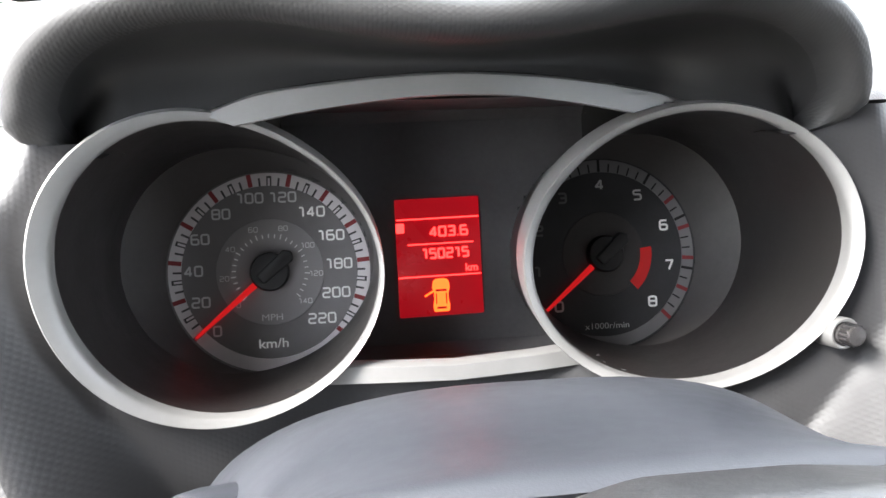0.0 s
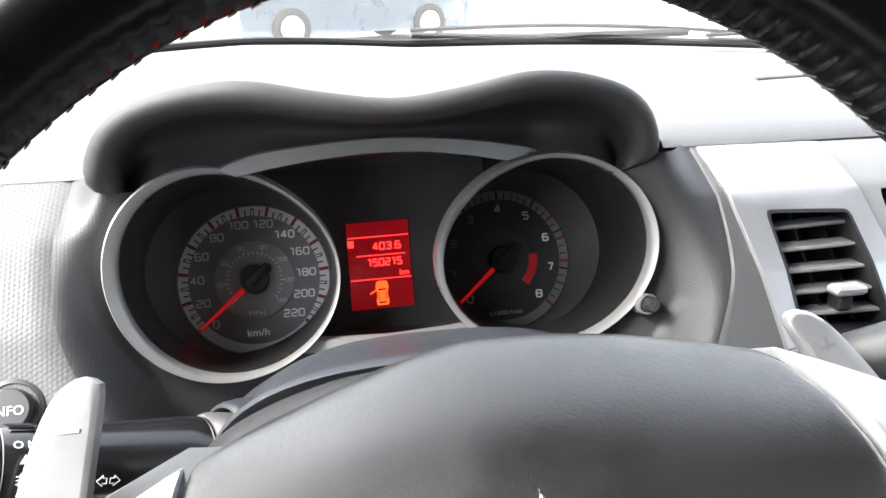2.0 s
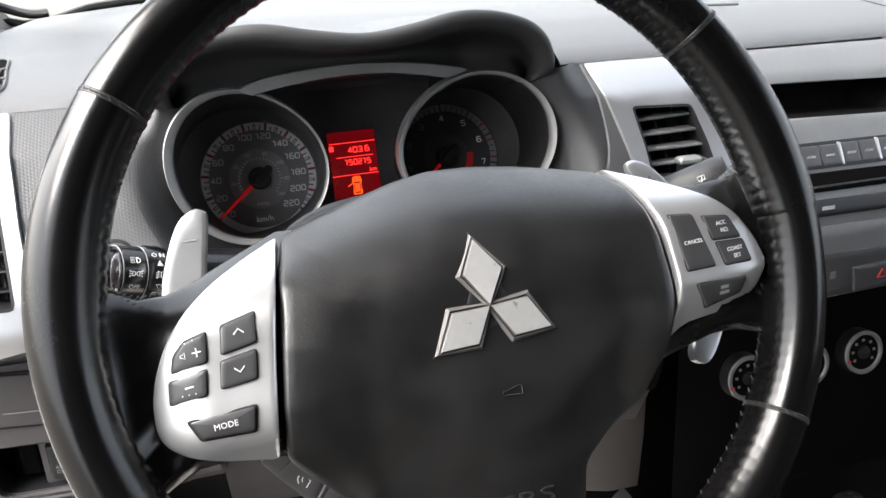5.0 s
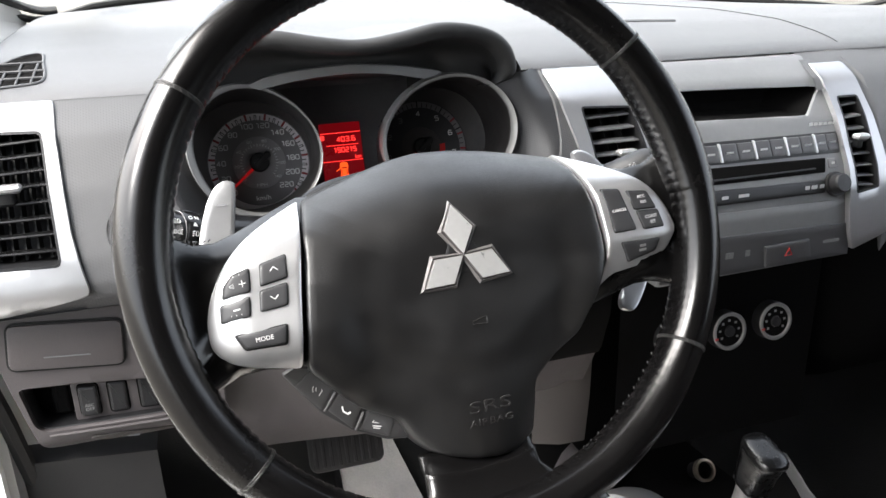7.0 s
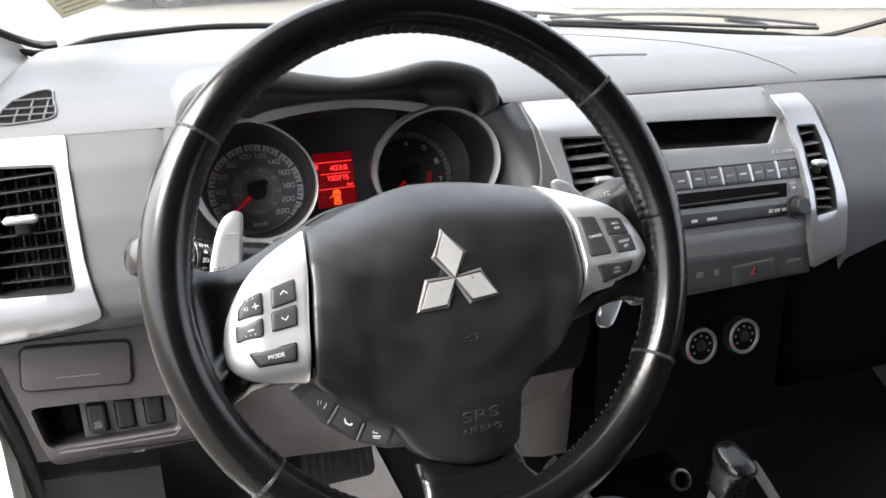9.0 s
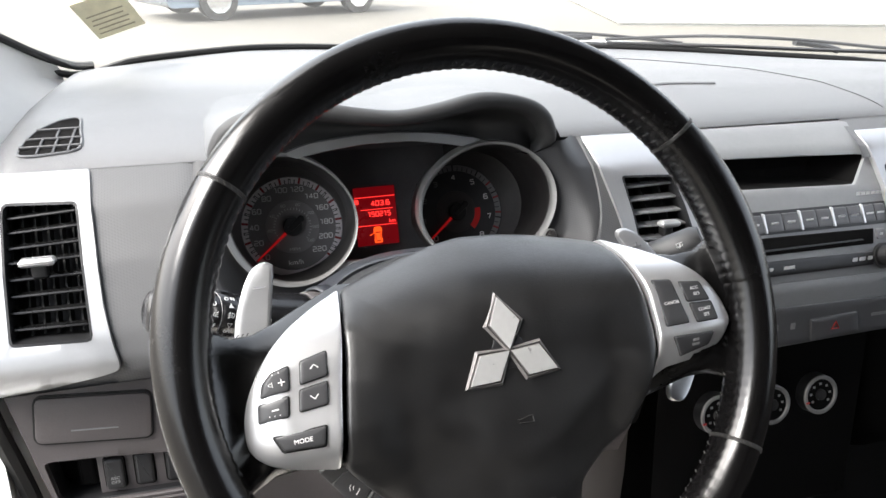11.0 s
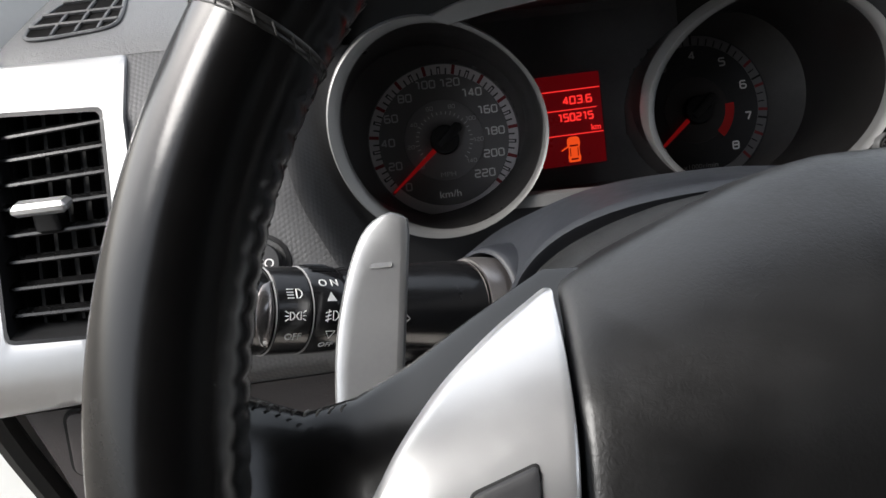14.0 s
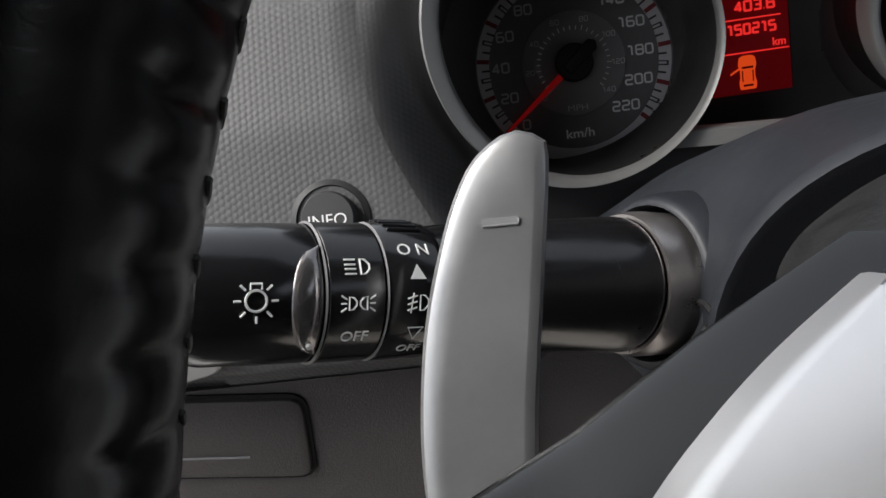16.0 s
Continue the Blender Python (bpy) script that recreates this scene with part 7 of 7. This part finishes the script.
# inner pillar trims
for s, nm in ((-1, "left"), (1, "right")):
    cx = lambda x: x if s < 0 else 0.74 - x
    a0, a1 = GL0[0], GL1[0]
    d = (a1 - a0).normalized()
    prof = [(-0.010, 0.004), (0.03, -0.010), (0.052, -0.05), (0.050, -0.10), (-0.02, -0.11), (-0.06, -0.03)]
    rr = []
    for t in (-0.16, 0.0, 0.2, 0.45, 0.7, 1.0):
        p = a0.lerp(a1, t)
        rr.append([(cx(p.x - 0.028 + u * 0.9), p.y + 0.0 + w * 0.9 + 0.01, p.z - 0.004 + 0.25 * u) for u, w in prof])
    ob = obj("pillar_trim", *loft(rr, True, True, True), M_STEM)
    tagged(ob, "light grey plastic windscreen pillar trim", "pillar trim", kind="structure")
low_edge = curve2([(-0.322, 0.660, 1.204), (-0.340, 0.55, 1.198), (-0.3435, 0.42, 1.182), (-0.345, 0.30, 1.154), (-0.346, 0.20, 1.11)], 24)
high_edge = curve2([(-0.342, 0.628, 1.234), (-0.385, 0.566, 1.266), (-0.435, 0.48, 1.305), (-0.465, 0.36, 1.34), (-0.475, 0.20, 1.34)], 24)
obj("pillar_foot", *loft([low_edge, [p.lerp(q, 0.35) + Vector((-0.006, 0, -0.004)) for p, q in zip(low_edge, high_edge)], [p.lerp(q, 0.7) for p, q in zip(low_edge, high_edge)], high_edge]), M_STEM)
tagged(scene.objects["pillar_foot"], "light grey plastic foot of the windscreen pillar", "pillar trim", kind="structure")
obj("corner_seal", *tube(curve2([(-0.300, 0.668, 1.2265), (-0.322, 0.655, 1.2275)] + [tuple(p + Vector((0, -0.003, 0.002))) for p in high_edge[1:17:3]], 40), 0.0055, 8), M_SEAL)
tagged(scene.objects["corner_seal"], "black rubber edge climbing the windscreen corner", "seal", kind="structure")
# Headliner is out of view; its colour is darkened to dim the wheel.
wall("ceiling", "grey cloth headliner", *block((0.37, -0.85, 1.74), (1.66, 1.9, 0.05), 0.02), M_LINER)
# Unseen wall, added full height to keep light from behind off the wheel.
wall("wall_rear", "added unseen dark wall blocking light from behind", *block((0.37, -1.75, 1.05), (1.70, 0.06, 1.45), 0.02), M_CARPET)
wall("wall_right", "dark right-hand door panel below its window", *block((1.16, -0.45, 0.72), (0.06, 2.5, 0.78), 0.02), M_LOW)
# Unseen block, added and sized to cut light from the right rear.
wall("wall_right_rear", "added unseen dark block holding back light from the right rear", *block((1.16, -1.36, 1.42), (0.06, 0.78, 0.64), 0.02), M_CARPET)
# Unseen wall, added behind the door opening to darken the cabin.
wall("wall_left_rear", "added unseen dark wall blocking light behind the open driver's door", *block((-0.47, -1.17, 1.05), (0.06, 1.16, 1.42), 0.02), M_CARPET)
wall("wall_left", "door sill below the open driver's door", *block((-0.47, -0.4, 0.33), (0.10, 1.9, 0.14), 0.02), M_SILLW)
wall("wall_front", "black footwell bulkhead", *loft([[(x, 0.86, z) for x in (-0.5, 1.15)] for z in (0.3, 0.8, 1.17)]), M_CARPET)
wall("floor_right", "black carpet on the passenger side", *loft([[(x, y, z) for x in (0.48, 1.12)] for y, z in ((-1.7, 0.36), (0.25, 0.36), (0.84, 0.75))]), M_CARPET)
glove = thing("glove_box", (0.8, 0.2, 0.8), "black plastic lower dashboard on the passenger side", "glove box")
rr = [[(x, y + 0.06 * max(0, (0.62 - x) / 0.1), z + 0.05 * min(1, max(0, (x - 0.57) / 0.25)) * k) for x in np.linspace(0.555, 1.085, 14)] for y, z, k in ((0.175, 0.957, 1), (0.19, 0.945, 0.9), (0.185, 0.87, 0.4), (0.20, 0.78, 0), (0.25, 0.72, 0), (0.5, 0.70, 0))]
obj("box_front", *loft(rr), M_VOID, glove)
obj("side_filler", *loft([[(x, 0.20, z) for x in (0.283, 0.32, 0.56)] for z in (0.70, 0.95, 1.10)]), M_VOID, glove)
jamb = thing("door_jamb", (-0.37, 0.2, 0.8), "dark rubber-edged door jamb beside the dashboard", "door jamb")
obj("jamb_panel", *loft([[(-0.346, 0.17, z), (-0.352, 0.24, z), (-0.36, 0.5, z), (-0.37, 0.75, z)] for z in (0.40, 0.8, 1.0, 1.14, 1.165)]), M_SILLW, jamb)
obj("jamb_face", *loft([[(-0.340, 0.186, z), (-0.375, 0.190, z), (-0.42, 0.205, z), (-0.47, 0.24, z)] for z in (0.40, 0.7, 0.90, 0.96)]), M_SILLW, jamb, "white painted rear face of the jamb")
obj("jamb_seal", *tube(curve2([(-0.352, 0.20, 1.19), (-0.35, 0.155, 1.10), (-0.350, 0.165, 1.0), (-0.335, 0.19, 0.88), (-0.33, 0.24, 0.70), (-0.33, 0.25, 0.45)], 40), 0.008, 8), M_SEAL, jamb)

# ---- outside ----
W = Matrix()
ob = obj("ground", *loft([[(x, y, -0.05) for x in (-400, -30, 0, 30, 400)] for y in (-400, -30, 0, 30, 400)]), M_GROUND, m=W)
tagged(ob, "pale dusty asphalt of a parking lot", "ground", kind="structure")
bon = thing("bonnet", (0.37, 1.3, 1.1), "blue-grey painted car bonnet beyond the windscreen", "bonnet")
rr = []
for y, z in ((0.86, 1.205), (0.95, 1.222), (1.1, 1.225), (1.4, 1.19), (1.7, 1.11), (1.8, 0.95), (1.82, 0.6)):
    rr.append([(x, y - 0.1 * ((x - 0.37) / 0.7) ** 2, z - 0.07 * ((x - 0.37) / 0.7) ** 2 + 0.012 * math.exp(-((abs(x - 0.37) - 0.35) / 0.12) ** 2)) for x in np.linspace(-0.42, 1.16, 24)])
obj("bonnet_panel", *loft(rr), M_PAINT, bon)
cowl = thing("wiper_cowl", (0.37, 0.85, 1.2), "black plastic cowl below the wipers", "cowl")
obj("cowl_panel", *loft([[(x, base_y(min(1.09, max(-0.345, x))) + d, top_z(min(1.08, max(-0.34, x)), base_y(min(1.08, max(-0.34, x)))) + h) for x in np.linspace(-0.40, 1.14, 24)] for d, h in ((0.006, -0.012), (0.05, -0.014), (0.12, -0.03))]), M_BLACK, cowl)


def wiper(pts, pivot):
    wp = thing("windscreen_wiper", pivot, "black windscreen wiper lying at the base of the glass", "wiper", "wipers")
    path = []
    for x, t in pts:
        k = min(39, max(0, (x + 0.41) / 1.56 * 39))
        i = min(38, int(k))
        a, b = GL0[i].lerp(GL0[i + 1], k - i), GL1[i].lerp(GL1[i + 1], k - i)
        path.append(a.lerp(b, t) + Vector((0, 0.012, 0.006)))
    obj("blade", *tube(curve2([p + Vector((0, -0.006, -0.006)) for p in path], 24), 0.0035, 6), M_BLACK, wp)
    obj("blade_frame", *tube(curve2([path[0]] + [p + Vector((0, 0.008, 0.010)) for p in path[1:-1]] + [path[-1]], 24), 0.003, 6), M_BLACK, wp)
    mid_ = path[len(path) // 2]
    obj("wiper_arm", *tube(curve2([Vector(pivot), Vector(pivot).lerp(mid_, 0.4) + Vector((0, 0.01, 0.006)), mid_ + Vector((0, 0.010, 0.006))], 16), 0.006, 8), M_BLACK, wp)


wiper([(0.10, 0.022), (0.30, 0.012), (0.50, 0.008), (0.66, 0.010)], (0.02, 0.80, 1.226))
wiper([(0.52, 0.012), (0.70, 0.018), (0.86, 0.024), (1.02, 0.03)], (0.95, 0.72, 1.205))


def sticker():
    st_ = thing("window_sticker", (-0.24, 0.5, 1.36), "yellowed paper sticker inside the windscreen", "sticker")
    c0, c1, c2 = Vector((-0.283, 0.636, 1.2635)), Vector((-0.225, 0.628, 1.282)), Vector((-0.300, 0.575, 1.304))
    u = (c1 - c0).normalized()
    v_ = (c2 - c0 - u * (c2 - c0).dot(u)).normalized()
    m = basis((c0 + c1) / 2 + Vector((0, -0.004, -0.004)), u, v_, u.cross(v_))
    obj("paper", *prism(rect(0.061, 0.076, 0.001, 0, 0.038), -0.0006, 0.0, 0.0002, m), M_PAPER, st_)
    for i in range(5):
        obj("printed_line", *prism(rect(0.046 - 0.006 * (i % 2), 0.0022, 0, -0.002, 0.010 + 0.009 * i), 0, 0.0003, 0, m), M_INK, st_)


sticker()


def parked_car(x, y, yaw, mat, label, size=1.0):
    th_ = new("parked_car")
    th_.matrix_basis = Matrix.Translation((x, y, -0.05))
    tagged(th_, label, "car", "parked cars")
    m = Matrix.Translation((x, y, -0.05)) @ pose(0, 0, 0, 0, 0, yaw) @ Matrix.Scale(size, 4)
    side = [(-2.2, 0.22), (-2.25, 0.75), (-2.1, 0.95), (-1.4, 1.02), (-0.7, 1.45), (0.7, 1.48), (1.5, 1.05), (2.1, 0.98), (2.22, 0.7), (2.2, 0.22)]
    r = rounded(side, 0.12, 4)
    sec = [[(p.x * k, w, 0.22 + (p.y - 0.22) * h) for p in r] for w, k, h in ((-0.86, 0.97, 0.9), (-0.88, 1, 0.97), (-0.7, 1.0, 1.0), (0.7, 1.0, 1.0), (0.88, 1, 0.97), (0.86, 0.97, 0.9))]
    vv_, ff_ = loft(sec, True, True, True)
    obj("body", put(m, vv_), ff_, mat, th_, m=W)
    for s in (-1, 1):
        gp_ = rounded([(-1.2, 1.03), (1.25, 1.03), (0.62, 1.38), (-0.6, 1.38)], 0.06)
        mm = m @ basis((0, s * 0.885, 0), (1, 0, 0), (0, 0, 1), (0, s, 0))
        obj("side_window", *prism(gp_, -0.01, 0.005, 0, mm), M_GLOSS, th_, m=W)
        for wx in (-1.35, 1.35):
            wm_ = m @ basis((wx, s * 0.82, 0.33), (1, 0, 0), (0, 0, 1), (0, s, 0))
            tyre = obj("tyre", *lathe([(0.20, -0.09), (0.33, -0.09), (0.335, 0.0), (0.33, 0.08), (0.235, 0.095), (0.225, 0.07)], wm_, 32), M_TYRE, th_, m=W)
            obj("rim", *lathe([(0.235, 0.06), (0.22, 0.085), (0.06, 0.07), (0.0001, 0.08)], wm_, 10), M_CHROME, tyre, m=W)
    return th_


parked_car(1.14, 16.35, 22, M_BLUECAR, "dark blue parked car with silver wheels across the lot", 1.12)
parked_car(-9.5, 19.0, 35, M_WHITECAR, "white parked car far across the lot")
hall = new("warehouse_building")
hall.matrix_basis = Matrix.Translation((12, 11, -0.05))
tagged(hall, "white flat-roofed building at the edge of the parking lot", "building")
HM = Matrix.Translation((7.0, 12.5, -0.05)) @ pose(0, 0, 0, 0, 0, -17)
obj("wall", *block((15, 5, 2.2), (30, 10, 4.4), 0.05, HM), M_WALL, hall, m=W)
for i in range(7):
    pn_ = obj("window", *block((2.6 + 4.1 * i, -0.02, 2.3), (2.0, 0.10, 1.3), 0.02, HM), M_GLOSS, hall, m=W)
    obj("window_frame", *block((2.6 + 4.1 * i, -0.05, 1.62), (2.2, 0.14, 0.08), 0.01, HM), M_GREYBTN, pn_, m=W)
obj("roof_edge", *block((15, 5, 4.5), (30.6, 10.6, 0.22), 0.05, HM), M_GREYBTN, hall, m=W)
